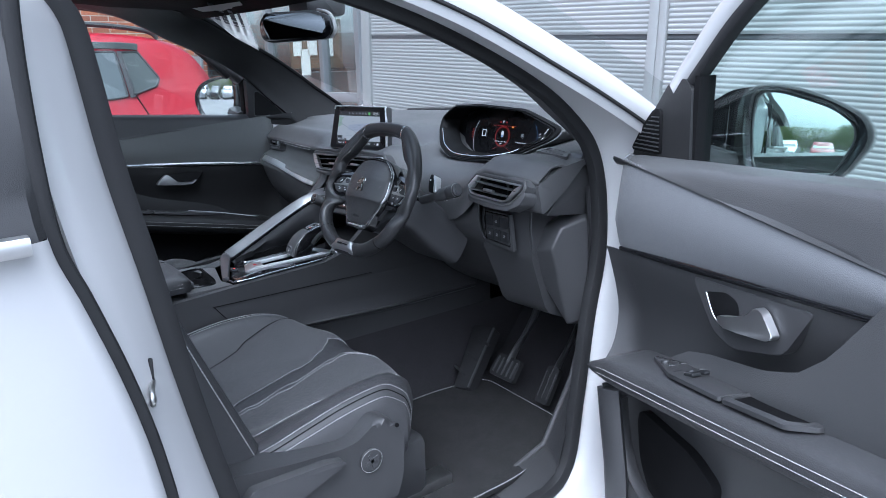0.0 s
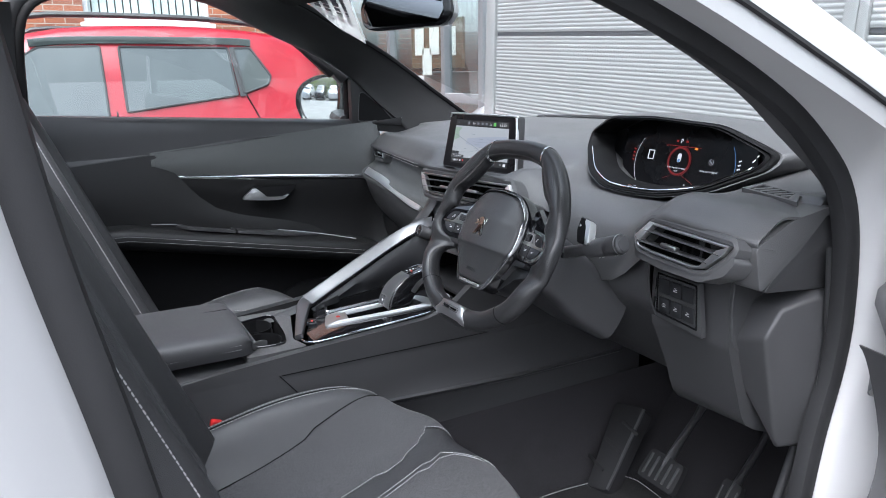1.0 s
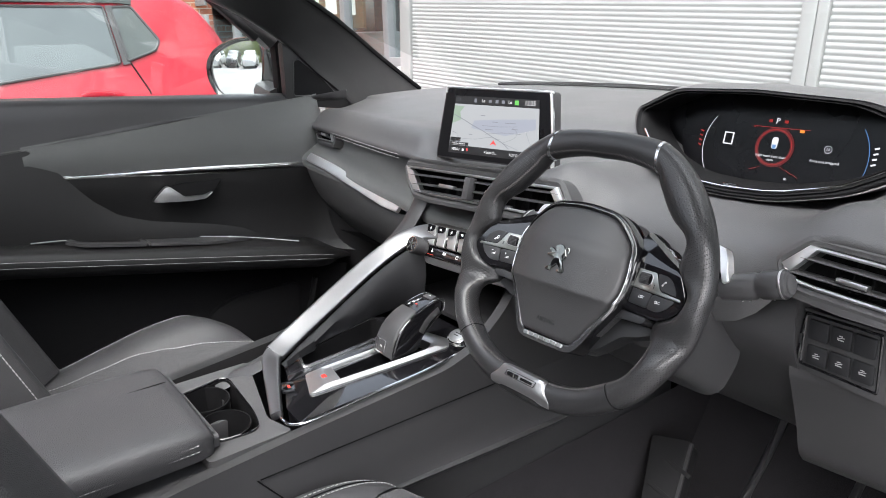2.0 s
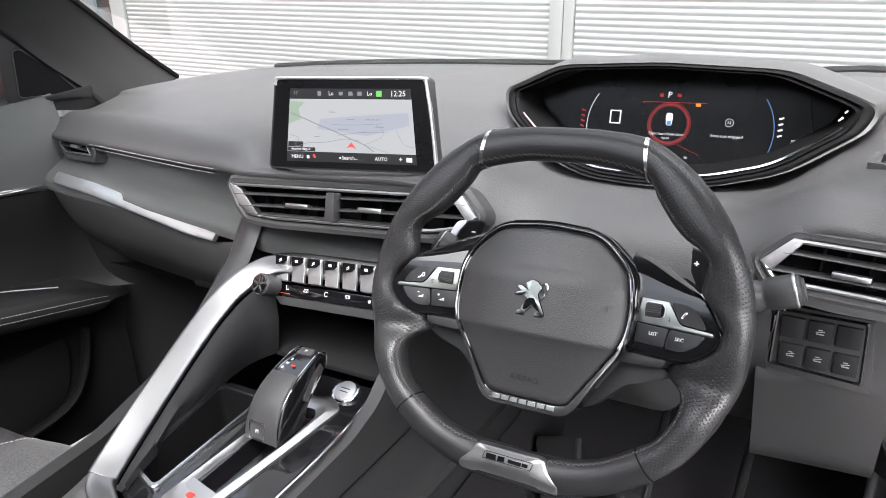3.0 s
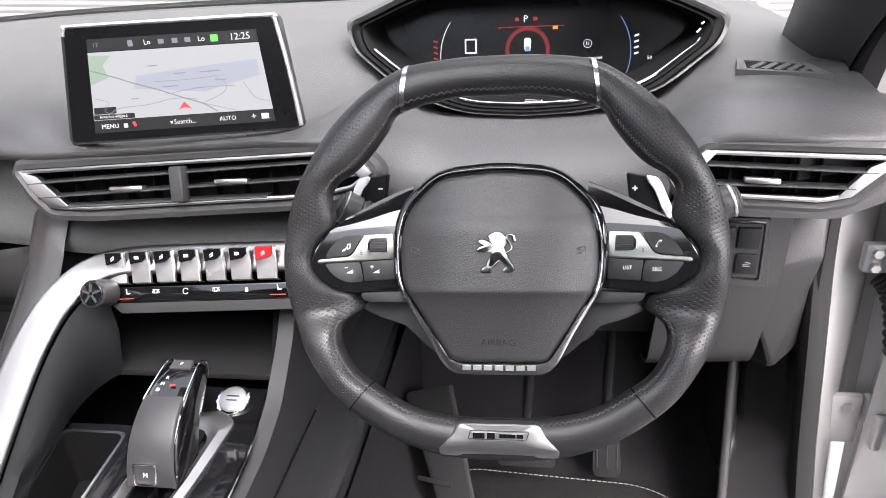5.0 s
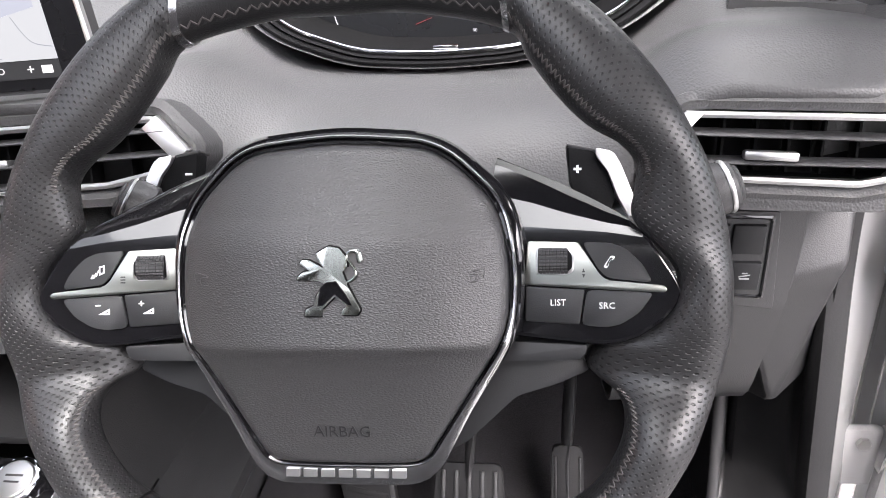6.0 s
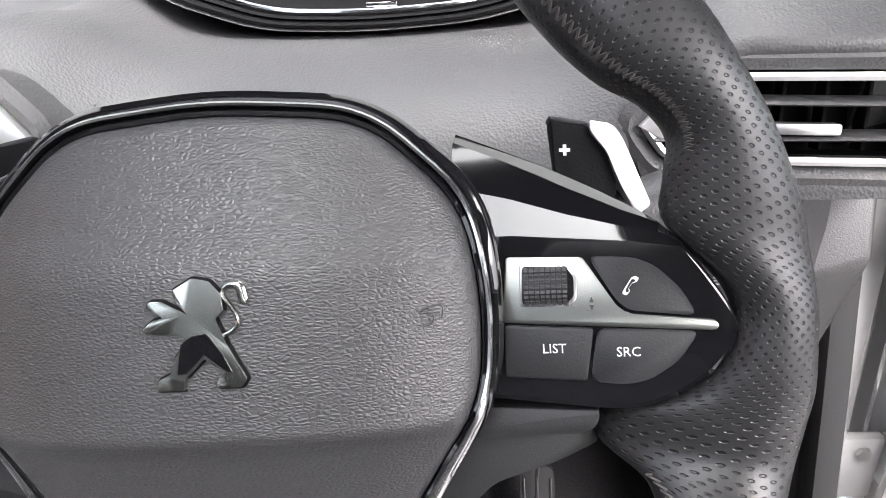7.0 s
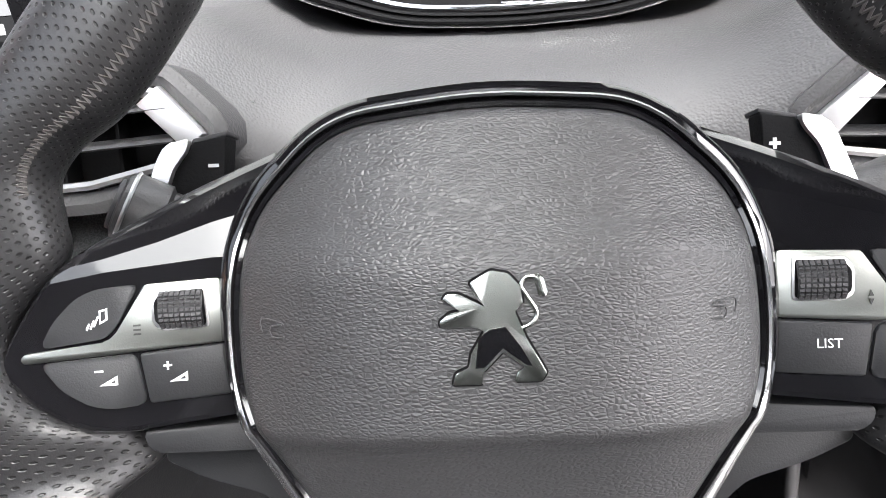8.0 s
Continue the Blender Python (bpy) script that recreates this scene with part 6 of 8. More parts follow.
    if mirror > 0:
        trim = part("side_trim", prism(rounded(tr, .022, 4), SIDE, d0 - .045, d0 + .028, .012, 3), "hard", s, "black plastic seat side trim")
        dial = basis((d0 + .029, -.213, .622), (0, 1, 0), (0, 0, 1))
        part("lumbar_dial", disc(dial, .0225, -.004, .006, 32, .003), "hard", trim, "round ribbed adjuster dial")
        part("dial_cross", bars([(0, 0, .030, .007, 20), (0, 0, .007, .030, 20)], dial, .006, .0085), "grey", trim)
        part("dial_ring", arc(0, 0, .0235, 0, 360, .0012, dial, 0, .0062, 36), "chrome", trim)
        lv = [(-.475, .632), (-.45, .664), (-.31, .660), (-.277, .652), (-.272, .644), (-.31, .632), (-.37, .610), (-.43, .600), (-.465, .610)]
        part("height_lever", prism(rounded(lv, .008, 3), SIDE, d0 + .018, d0 + .048, .006, 3), "grey", trim, "grey height lever")
        part("trim_screw", disc(basis((d0 + .028, -.150, .672), (0, 1, 0), (0, 0, 1)), .004, 0, .004, 12), "deep", trim)
    part("rail", box((cx + mirror * .19, -.25, .432), (.05, .60, .03), .006), "steel", s, "steel seat rail")
    part("rail", box((cx - mirror * .19, -.25, .432), (.05, .60, .03), .006), "steel", s)
    return s


def spline_rows(rows, n):
    """Rows interpolated smoothly to n rows."""
    a = np.array([[tuple(p) for p in r] for r in rows], float)
    k, m = a.shape[0], a.shape[1]
    res = np.array(spline(a.reshape(k, m * 3), n)).reshape(n, m, 3)
    return [[tuple(p) for p in r] for r in res]


seat("driver_seat", .405, "black leather and cloth driver's seat with pale stitching", 1)
seat("passenger_seat", -.405, "black leather and cloth passenger seat with pale stitching", -1)
bk = thing("seat_belt_buckle", (.125, -.40, .70), "black seat belt buckle with a red release button", "buckle")
bkm = basis((.140, -.412, .705), (.9, .1, 0), (0, .35, .94))
part("buckle_body", box((0, -.02, 0), (.034, .10, .022), .006, bkm), "hard", bk)
part("release_button", box((0, .031, .003), (.026, .013, .020), .003, bkm), "redplastic", bk, "bright red release button")
part("buckle_stalk", sweep([tuple(bkm @ Vector((0, -.06, 0))), (.135, -.42, .55), (.14, -.42, .45)], .02, .008, (1, 0, 0), 8), "deep", bk)


# ---- doors ----
def door(name, O, sdir, ndir, dz, label, driver):
    """A front door in its own measures: s back from the hinge, z up, n into the car."""
    sd, nd = Vector(sdir).normalized(), Vector(ndir).normalized()
    o = Vector(O)

    def F(s, z, n):
        return o + sd * s + nd * n + Vector((0, 0, z + dz))
    FM = Matrix(((sd.x, 0, nd.x, o.x), (sd.y, 0, nd.y, o.y), (0, 1, 0, dz), (0, 0, 0, 1)))   # plane s-z, height n
    d = thing(name, tuple(o), label, "car door")
    belt = lambda s: 1.152 + .055 * s
    strip = lambda s: .972 + (.10 if driver else .082) * s
    armz = lambda s: .742 + .19 * s - .0 * s
    S = np.linspace(-.01 if driver else -.075, .98, 30)
    # outer shell
    part("outer_skin", prism(rounded([(-.02, .36), (1.02, .34), (1.06, .6), (1.10, 1.15), (-.04, 1.12), (-.03, .7)], .04, 4), FM, -.095, -.070, .012, 3), "white", d, "white painted door skin")
    part("inner_shell", prism(rounded([(-.015, .38), (1.0, .36), (1.04, .6), (1.06, 1.13), (.0, 1.12), (-.01, .7)], .03, 4), FM, -.072, -.006, .004), "white" if driver else "darkhard", d, "painted inner door frame")
    # cap along the window
    rows = []
    for s in S:
        b, lo = belt(s), 1.150 - .085 * s
        pts = [(b - .004, -.035), (b + .002, -.01), (b, .022), (b - .010, .046), (lo + .004, .056), (lo, .056)]
        rows.append([F(s, z, n) for z, n in spline(pts, 14)])
    # passenger door: darker materials from here on colour in that side's shade
    part("window_cap", thick(loft(rows), .004), "soft" if driver else "hard", d, "dark grey soft cap below the window", angle=60)
    # cloth pad
    rows = []
    for s in np.linspace(-.06, .70, 26):
        lo, hi = strip(s) + .003, 1.150 - .085 * s + .005
        f = max(0, min(1, (s + .06) / .08))
        mid = 1.02
        s0 = [s + (.055 * (1 - f)) * (1 - math.exp(-((z - mid) / .045) ** 2)) for z in np.linspace(hi, lo, 10)]
        rows.append([F(ss, z, .052 + .012 * math.sin(math.pi * k / 9) * f - .03 * (1 - f)) for k, (ss, z) in enumerate(zip(s0, np.linspace(hi, lo, 10)))])
    part("cloth_pad", thick(loft(rows), .004), "doorcloth" if driver else "cloth", d, "speckled grey cloth door pad", angle=60)
    part("metal_strip", sweep([F(s, strip(s), .057) for s in np.linspace(.035, .70, 20)], .007, .010, tuple(Vector((0, 0, 1))), 10, power=3, sizes=[(.007, (.005 + .008 * (1 - abs(k - 7) / 13)) * (1 if driver else 1.35)) for k in range(20)]), "gloss" if driver else "chrome", d, "slim metal strip")
    # middle panel, sweeping round behind
    rows = []
    for s in np.linspace(-.03, .70, 22):
        hi, lo = strip(s) - .004, armz(s) - .01
        e = max(0, (.05 - s) / .08)
        pts = [(hi, .054), (hi - .03, .048), ((hi + lo) / 2, .024), (lo + .04, .018), (lo, .022)]
        if driver:
            rows.append([F(s + e * (.03 * math.sin(math.pi * k / 13) + .075 * (k / 13) ** 2), z, n + .085 * e * (k / 13) ** 2) for k, (z, n) in enumerate(spline(pts, 14))])
        else:
            rows.append([F(s + .03 * e * math.sin(math.pi * k / 13) - .02 * e * (k / 13) ** 3, z, n + .075 * e * (k / 13) ** 2.2) for k, (z, n) in enumerate(spline(pts, 14))])
    part("middle_panel", thick(loft(rows), .003), "hard" if driver else "darkhard", d, "smooth black middle panel", angle=60)
    rows = []
    for s in np.linspace(.14, 1.0, 40):
        hi = 1.150 - .085 * s - .002
        lo = armz(min(s, .78)) - .02
        top = min(hi, lerp(s, [.14, .31, .463, .535, .587, .628, .668, .70], [.794, .854, .893, .922, .966, 1.019, 1.071, 1.15]))
        n0 = lerp(s, [.14, .32, .50, .70], [.004, .030, .050, .060])
        rows.append([F(s, z, n0 + .010 * math.sin(math.pi * i / 9)) for i, z in enumerate(np.linspace(max(top, lo + .01), lo, 10))])
    part("rear_pad", thick(loft(rows), .004), "soft" if driver else "darkhard", d, "dark grey rear pad", angle=60)
    # handle recess
    hs = 0.0 if driver else -.035
    rec = [(a + hs, b) for a, b in [(.282, strip(.282) - .012), (.555, strip(.555) - .012), (.505, .935), (.40, .905), (.35, .915)]]
    if driver:
        part("handle_panel", prism(rounded(rec, .015, 4), FM, .040, .0575, .003), "hard", d, "black handle panel")
    cupo = [(a + hs, .955 + (b - .955) * (1.0 if driver else .72)) for a, b in [(.322, .978), (.420, .985), (.470, .975), (.450, .945), (.380, .930), (.350, .938)]]
    if driver:
        cupo = [(.324, .975), (.342, .979), (.374, .988), (.402, .982), (.411, .962), (.367, .932), (.346, .944)]
    cup = part("handle_cup", prism(rounded(cupo, .010, 4), FM, .056, .0585, .001), "deep", d, "dark handle cup")
    if driver:
        part("cup_trim", sweep([F(s + hs, z, .059) for s, z in spline([(.326, .974), (.347, .944), (.368, .933)], 12)], .002, .002, tuple(nd), 8), "satin", cup)
    low_ = 1.0 if driver else .62
    hp = [(a + hs, .945 + (b - .945) * low_) for a, b in [(.352, .950), (.372, .938), (.420, .942), (.452, .990), (.462, .992), (.490, .955), (.494, .942), (.470, .936), (.410, .926), (.372, .926)]]
    if driver:
        hp = [(.374, .952), (.414, .963), (.445, .977), (.462, .995), (.476, .990), (.501, .962), (.490, .953), (.430, .943), (.387, .938)]
    part("door_handle", prism(rounded(hp, .006, 4), FM, .060, .074, .005, 3), "satin", d, "satin metal inner handle")
    # armrest
    rows = []
    SA = np.linspace(.022, .98, 34) if driver else np.linspace(-.03, .98, 32)
    for s in SA:
        z = armz(min(s, .78)) + .02 * max(0, s - .78)
        f = min(1, max(0.78, (s + .095) / .13))
        n1 = .03 + .092 * f
        g = min(1, max(.25, (s + .005 if driver else s + .05) / .10))
        pts = [(z + (v + .022) * g - .022, w) for v, w in ((.018, .015), (.014, n1 * .6), (.008, n1 - .012), (-.004, n1), (-.022, n1 + .002), (-.042, n1 - .012), (-.056, n1 - .04), (-.062, .015))]
        rows.append([F(s, a, b) for a, b in spline(pts, 22)])
    ar = part("armrest", loft(rows), "seatleather" if driver else "darkhard", d, "black stitched leather armrest", angle=60)
    for idx in (10, 12):
        stitches([tuple(r[idx] + nd * .001) for r in rows[2:]], "armrest_stitch", ar, .0045, .002, .0007, tuple(nd))

    def A(s, n, h=0.0):
        z = armz(min(s, .78)) + .02 * max(0, s - .78)
        return F(s, z + .0225 - (n - .03) * .06 + h, n)
    sc = .31 if driver else .36
    am = basis(A(sc, .065), sd + Vector((0, 0, .19)), nd) @ Matrix.Rotation(math.pi, 4, "X")
    am = Matrix(am)
    up = am.to_3x3() @ Vector((0, 0, 1))
    if up.z < 0:
        am = basis(A(sc, .065), sd + Vector((0, 0, .19)), nd)
        if (am.to_3x3() @ Vector((0, 0, 1))).z < 0:
            am = basis(A(sc, .065), sd + Vector((0, 0, .19)), -nd)
    flip = 1 if (am.to_3x3() @ Vector((0, 1, 0))).dot(nd) > 0 else -1
    pl = [(-.14, -.012 * flip), (-.02, -.040 * flip), (.13, -.040 * flip), (.13, .040 * flip), (-.02, .030 * flip)]
    if flip < 0:
        pl = pl[::-1]
    sw = part("switch_plate", prism(rounded(pl, .004, 3), am, -.004, .003, .001), "hard", ar, "black window switch plate")
    part("plate_line", sweep([am @ Vector((x, y, .003)) for x, y in ((-.135, -.014 * flip), (-.08, -.028 * flip), (-.02, -.040 * flip))], .002, .002, tuple(up), 6), "chrome", sw)
    if driver:
        part("mirror_knob", disc(am @ T((-.085, -.004 * flip, .003)), .009, 0, .006, 20, .002), "hard", sw)
        for k, (x, y) in enumerate(((-.040, -.016), (-.036, .008), (.010, -.020), (.014, .006))):
            sb = part("window_switch", box((x, y * flip, .004), (.026, .018, .006), .002, am @ T((0, 0, 0)) @ Matrix.Rotation(radians(-8), 4, "Y")), "button", sw)
            part("switch_tip", box((x - .009, y * flip, .0085), (.005, .013, .002), .0008, am), "chrome", sb)
    gp_ = rounded([(.135, -.038 * flip), (.285, -.030 * flip), (.30, .010 * flip), (.27, .040 * flip), (.135, .040 * flip)][::flip], .008, 3)
    gi_ = rounded([(.145, -.024 * flip), (.270, -.018 * flip), (.280, .008 * flip), (.262, .026 * flip), (.145, .026 * flip)][::flip], .008, 3)
    part("grip_frame", ring(gp_, gi_, am, -.004, .006, .003), "hard", ar, "black pull-grip frame")
    part("grip_well", prism(gi_, am, -.004, .001), "deep", ar)
    if not driver:
        part("grip_line", sweep([A(s, n, .004) for s, n in spline([(.12, .10), (.25, .055), (.45, .045), (.62, .06), (.72, .09)], 20)], .003, .003, (0, 0, 1), 8), "satin", ar, "thin metal line on the armrest")
    # lower panel, pocket and speaker
    rows = []
    for s in np.linspace(-.02, 1.0, 22):
        hi = armz(min(s, .78)) - .045
        e = max(0, (.06 - s) / .08)
        pts = [(hi, .030), (hi - .06, .012), (.60, .014), (.50, .030 - .02 * e), (.43, .030 - .02 * e), (.39, .01)]
        rows.append([F(s + (.070 * e if driver else 0), z, n + .065 * e) for z, n in spline(pts, 18)])
    # near black on the passenger door, for the shade low in the cabin
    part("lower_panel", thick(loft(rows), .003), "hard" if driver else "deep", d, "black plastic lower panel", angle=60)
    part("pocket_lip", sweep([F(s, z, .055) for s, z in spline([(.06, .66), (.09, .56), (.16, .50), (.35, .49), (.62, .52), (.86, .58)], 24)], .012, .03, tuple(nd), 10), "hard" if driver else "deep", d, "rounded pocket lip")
    spo = [(.09, .650), (.28, .650), (.36, .62), (.30, .50), (.17, .47), (.11, .54)]
    part("speaker_grille", prism(rounded(spo, .03, 4), FM, .015, .034, .003), "deep", d, "fine black speaker grille")
    if driver:
        part("front_bolster", sweep([F(s, z, n) for s, z, n in ((.070, .69, .090), (.092, .62, .092), (.115, .54, .092), (.120, .42, .085))], .085, .030, tuple(nd), 10), "grey", d, "grey rounded front bolster")
    # sail panel, frame, glass
    q = 1 if driver else .5
    sail = part("sail_panel", prism(rounded([(a * q, b) for a, b in ((-.075, 1.150), (.155, 1.152), (.150, 1.285), (.125, 1.305), (.075, 1.295), (.02, 1.235))], .006, 3), FM, -.045, -.006, .004), "darkhard", d, "black triangular sail panel")
    part("tweeter_grille", prism(rounded([(a * q, b) for a, b in ((-.045, 1.162), (.065, 1.162), (.060, 1.245), (.040, 1.250), (.0, 1.215))], .010, 4), FM, -.008, .0, .003), "deep", sail, "fine tweeter grille")
    for k in range(9):
        z = 1.168 + .008 * k
        part("grille_line", box(((.012 + .004 * k) * q, z, .0), ((.10 - .009 * k) * q, .0025, .003), .0005, FM), "hard", sail)
    fp = [F(s, z, -.03) for s, z in spline([(.085, 1.285), (.135, 1.335), (.235, 1.425), (.39, 1.515), (.60, 1.562), (.84, 1.55), (.985, 1.47), (1.02, 1.17)], 50)]
    wf = part("window_frame", sweep(fp, .045, .05, tuple(nd), 10, power=3), "white" if driver else "hard", d, "door window frame")
    part("frame_seal", sweep([p + nd * .006 + (F(.62, 1.25, -.03) - p).normalized() * .030 for p in fp[3:]], .024, .03, tuple(nd), 10, power=3), "seal", wf, "black window seal")
    part("window_channel", sweep([F(.150 * q, 1.145, -.03), F(.150 * q, 1.22, -.03), F(.152 * q, 1.31, -.03)], .022, .04, tuple(nd), 8, power=3), "deep", d, "black upright window channel")
    gpoly = [(v[0], v[1]) for v in spline([(.155 * q, 1.13), (.155 * q, 1.315), (.245, 1.405), (.40, 1.495), (.60, 1.54), (.83, 1.53), (.965, 1.455), (1.0, 1.14)], 30)]
    g = part("window_glass", prism(gpoly, FM, -.034, -.030), "greenglass" if driver else "glass", d, "faintly green window glass")
    g.visible_shadow = False
    return F, d


DF, ddoor = door("driver_door", (.86, .36, 0), (.9135, -.4067, 0), (-.4067, -.9135, 0), 0.0, "open white car door with grey cloth inner panel", True)
door("passenger_door", (-.85, .335, 0), (0, -1, 0), (1, 0, 0), .018, "closed car door with shade-darkened inner trim and metal handle", False)


def polar(poly, n=48):
    """The outline poly, met by n even rays from the origin."""
    out = []
    for k in range(n):
        a = 2 * math.pi * k / n
        c, s_ = math.cos(a), math.sin(a)
        best = 0
        for (x0, y0), (x1, y1) in zip(poly, poly[1:] + poly[:1]):
            d = c * (y1 - y0) - s_ * (x1 - x0)
            if abs(d) < 1e-9:
                continue
            r = (x0 * (y1 - y0) - y0 * (x1 - x0)) / d
            u = (x0 * s_ - y0 * c) / d
            if r > 0 and -1e-6 <= u <= 1 + 1e-6:
                best = max(best, r)
        out.append((best * c, best * s_))
    return out


def wing_mirror(m, pane, shell, label, curve=1.0):
    """A door mirror; the x-y plane of m is its glass, bulging to the viewer along z; pane and shell are outlines."""
    wm_ = thing("wing_mirror", tuple(m.translation), label, "wing mirror", "wing mirrors")
    g, o = polar(rounded(pane, .022, 5)), polar(rounded(shell, .024, 5))
    rows = [[m @ Vector((q[0], q[1], -.010)) for q in g]]
    rows += [[m @ Vector((a[0] * (1 - f) + b[0] * f, a[1] * (1 - f) + b[1] * f, d)) for a, b in zip(g, o)] for f, d in ((.04, .002), (.35, .008), (.75, .010), (.97, .002))]
    for f, d in ((1.0, -.012), (.99, -.040), (.93, -.075), (.78, -.100), (.45, -.116), (.02, -.120)):
        rows.append([m @ Vector((q[0] * f, q[1] * f, d)) for q in o])
    part("housing", loft(rows, True), "gloss", wm_, "glossy black mirror housing", angle=60)
    rows = [[m @ Vector((q[0] * f, q[1] * f, .003 - (q[0] ** 2 + q[1] ** 2) * f * f / (2 * curve))) for q in g] for f in (.985, .85, .7, .55, .4, .25, .12, .01)]
    part("glass", thick(loft(rows, True), .002), "mirror", wm_, "curved mirror glass", angle=60)
    part("glass_edge", ring([(q[0] * 1.0, q[1] * 1.0) for q in g], [(q[0] * .965, q[1] * .965) for q in g], m, -.006, .0015, .001), "hard", wm_)
    return wm_


wmD = basis((1.150, .42, 1.203), Vector((0, 0, 1)).cross(Vector((.19, -.98, 0))), (-.012, .070, 1))
mD = wing_mirror(wmD, [(-.088, .080), (-.045, .077), (.040, .049), (.074, .024), (.078, -.002), (.050, -.066), (-.014, -.075), (-.066, -.078), (-.084, -.052), (-.092, .030)],
                 [(-.106, .083), (-.080, .090), (-.030, .088), (.035, .066), (.088, .039), (.103, .010), (.101, -.010), (.066, -.070), (-.014, -.085), (-.074, -.083), (-.098, -.052), (-.110, .020)], "driver's door mirror in a glossy black housing")
part("inner_side", prism(rounded([(-.098, .086), (-.137, .079), (-.173, .056), (-.191, .020), (-.186, -.044), (-.120, -.050), (-.088, -.074), (-.070, -.072), (-.072, .084)], .010, 4), wmD, -.105, -.012, .014, 4), "gloss", mD, "glossy black inner side of the housing")
part("seam", sweep([wmD @ Vector((-.137, y, -.011)) for y in (.050, .0, -.044)], .0012, .0012, (1, 0, 0), 6), "grey", mD)
part("foot", sweep([DF(.10, 1.165, -.05), DF(.10, 1.150, -.10), DF(.10, 1.155, -.13)], .09, .05, (0, 0, 1), 10, power=3), "hard", mD, "black mirror foot")
pn = Vector((.45, -.893, -.035)).normalized()
wmP = basis((-1.065, .232, 1.226), Vector((0, 0, 1)).cross(pn), (0, -.035, 1))
pmir = wing_mirror(wmP, [(-.107, .014), (-.085, .044), (-.042, .066), (.016, .082), (.080, .088), (.083, .055), (.081, -.002), (.060, -.068), (-.028, -.073), (-.075, -.066), (-.102, -.030)],
                   [(-.116, .028), (-.080, .067), (-.015, .090), (.095, .097), (.138, .078), (.150, .0), (.152, -.068), (.052, -.080), (-.086, -.077), (-.119, -.022)], "passenger's door mirror in a black housing")
part("foot", sweep([(-.87, .27, 1.165), (-.93, .28, 1.165), (-.98, .27, 1.18)], .09, .05, (0, 0, 1), 10, power=3), "hard", pmir, "black mirror foot")

im = basis((.0, .060, 1.432), (.94, .34, -.02), (0, .05, 1))
inm = thing("rear_view_mirror", (.0, .06, 1.432), "frameless dark rear-view mirror on a black stalk", "mirror")
io = rounded([(-.126, -.020), (-.095, -.027), (.096, -.021), (.117, .0), (.105, .036), (.050, .051), (-.118, .049), (-.138, .018)], .016, 5)
part("mirror_shell", loft([[im @ Vector((q[0] * s, q[1] * s, dd)) for q in io] for s, dd in ((1.0, .004), (1.03, -.002), (1.0, -.018), (.7, -.034), (.3, -.04))], True, True), "gloss", inm, "black mirror shell", angle=60)
part("mirror_face", prism([(q[0] * .90 - .004, .012 + (q[1] - .012) * .84) for q in io], im, .002, .0052, .001), "darkmirror", inm, "dimmed mirror face")
# satin strip stands in for the sky mirrored in the glossy shell
part("shell_reflection", sweep([im @ Vector((x, y, -.008)) for x, y in spline([(.060, .0505), (.100, .040), (.117, .004), (.103, -.016)], 14)], .010, .012, tuple(im.to_3x3() @ Vector((0, 0, 1))), 8), "satin", inm, "satin strip for the sky's reflection on the shell's edge")
part("stalk", sweep([tuple(im @ Vector((0, .0, -.03))), (-.02, .11, 1.46), (-.02, .13, 1.50)], .03, .03, (1, 0, 0), 10), "hard", inm)
part("sensor_box", box((-.02, .13, 1.495), (.11, .12, .05), .015), "hard", inm, "black sensor box")

# ---- pillars, seals, roof, glass ----
body = thing("car_shell", (0, 0, .4), "white car body round the cabin with black seals", "car body", kind="structure")
SEAL = [(.75, -.640, 1.44), (.75, -.622, 1.385), (.75, -.600, 1.22), (.75, -.570, 1.058), (.75, -.540, .88), (.75, -.503, .703), (.75, -.455, .52), (.76, -.36, .425), (.77, -.15, .400), (.77, .12, .400), (.765, .255, .435), (.755, .305, .60), (.75, .340, .787), (.75, .366, .900), (.75, .372, .980), (.75, .360, 1.09), (.75, .328, 1.170), (.75, .265, 1.235), (.75, .172, 1.298), (.745, .02, 1.368), (.735, -.149, 1.428), (.72, -.35, 1.475), (.72, -.55, 1.480)]
sealp = [tuple(p) for p in spline(SEAL, 120, True)]
part("door_seal", sweep(sealp, .034, .030, (1, 0, 0), 10, True, power=3), "seal", body, "black rubber door seal")
# white door opening: between the seal and the outer panel edge
OUT = [(.80, -.70, 1.47), (.83, -.700, 1.41), (.83, -.690, 1.25), (.83, -.672, 1.123), (.83, -.636, .968), (.83, -.606, .800), (.83, -.57, .58), (.84, -.40, .37), (.86, -.15, .335), (.86, .15, .335), (.86, .40, .37), (.86, .455, .60), (.86, .462, .787), (.86, .465, .90), (.86, .462, 1.0), (.86, .440, 1.10), (.855, .385, 1.185), (.85, .305, 1.245), (.85, .195, 1.308), (.84, .02, 1.392), (.82, -.149, 1.455), (.79, -.35, 1.500), (.79, -.57, 1.505)]
outp = [tuple(p) for p in spline(OUT, 120, True)]
rows = []
for f, bulge in ((.10, -.02), (.14, -.004), (.30, .0), (.62, .004), (.90, .0), (1.0, -.006), (1.03, -.03)):
    rows.append([tuple(Vector(a).lerp(Vector(b), f) + Vector((bulge, 0, 0))) for a, b in zip(sealp, outp)])
part("door_opening", loft(rows, True), "white", body, "white painted door opening", angle=60)
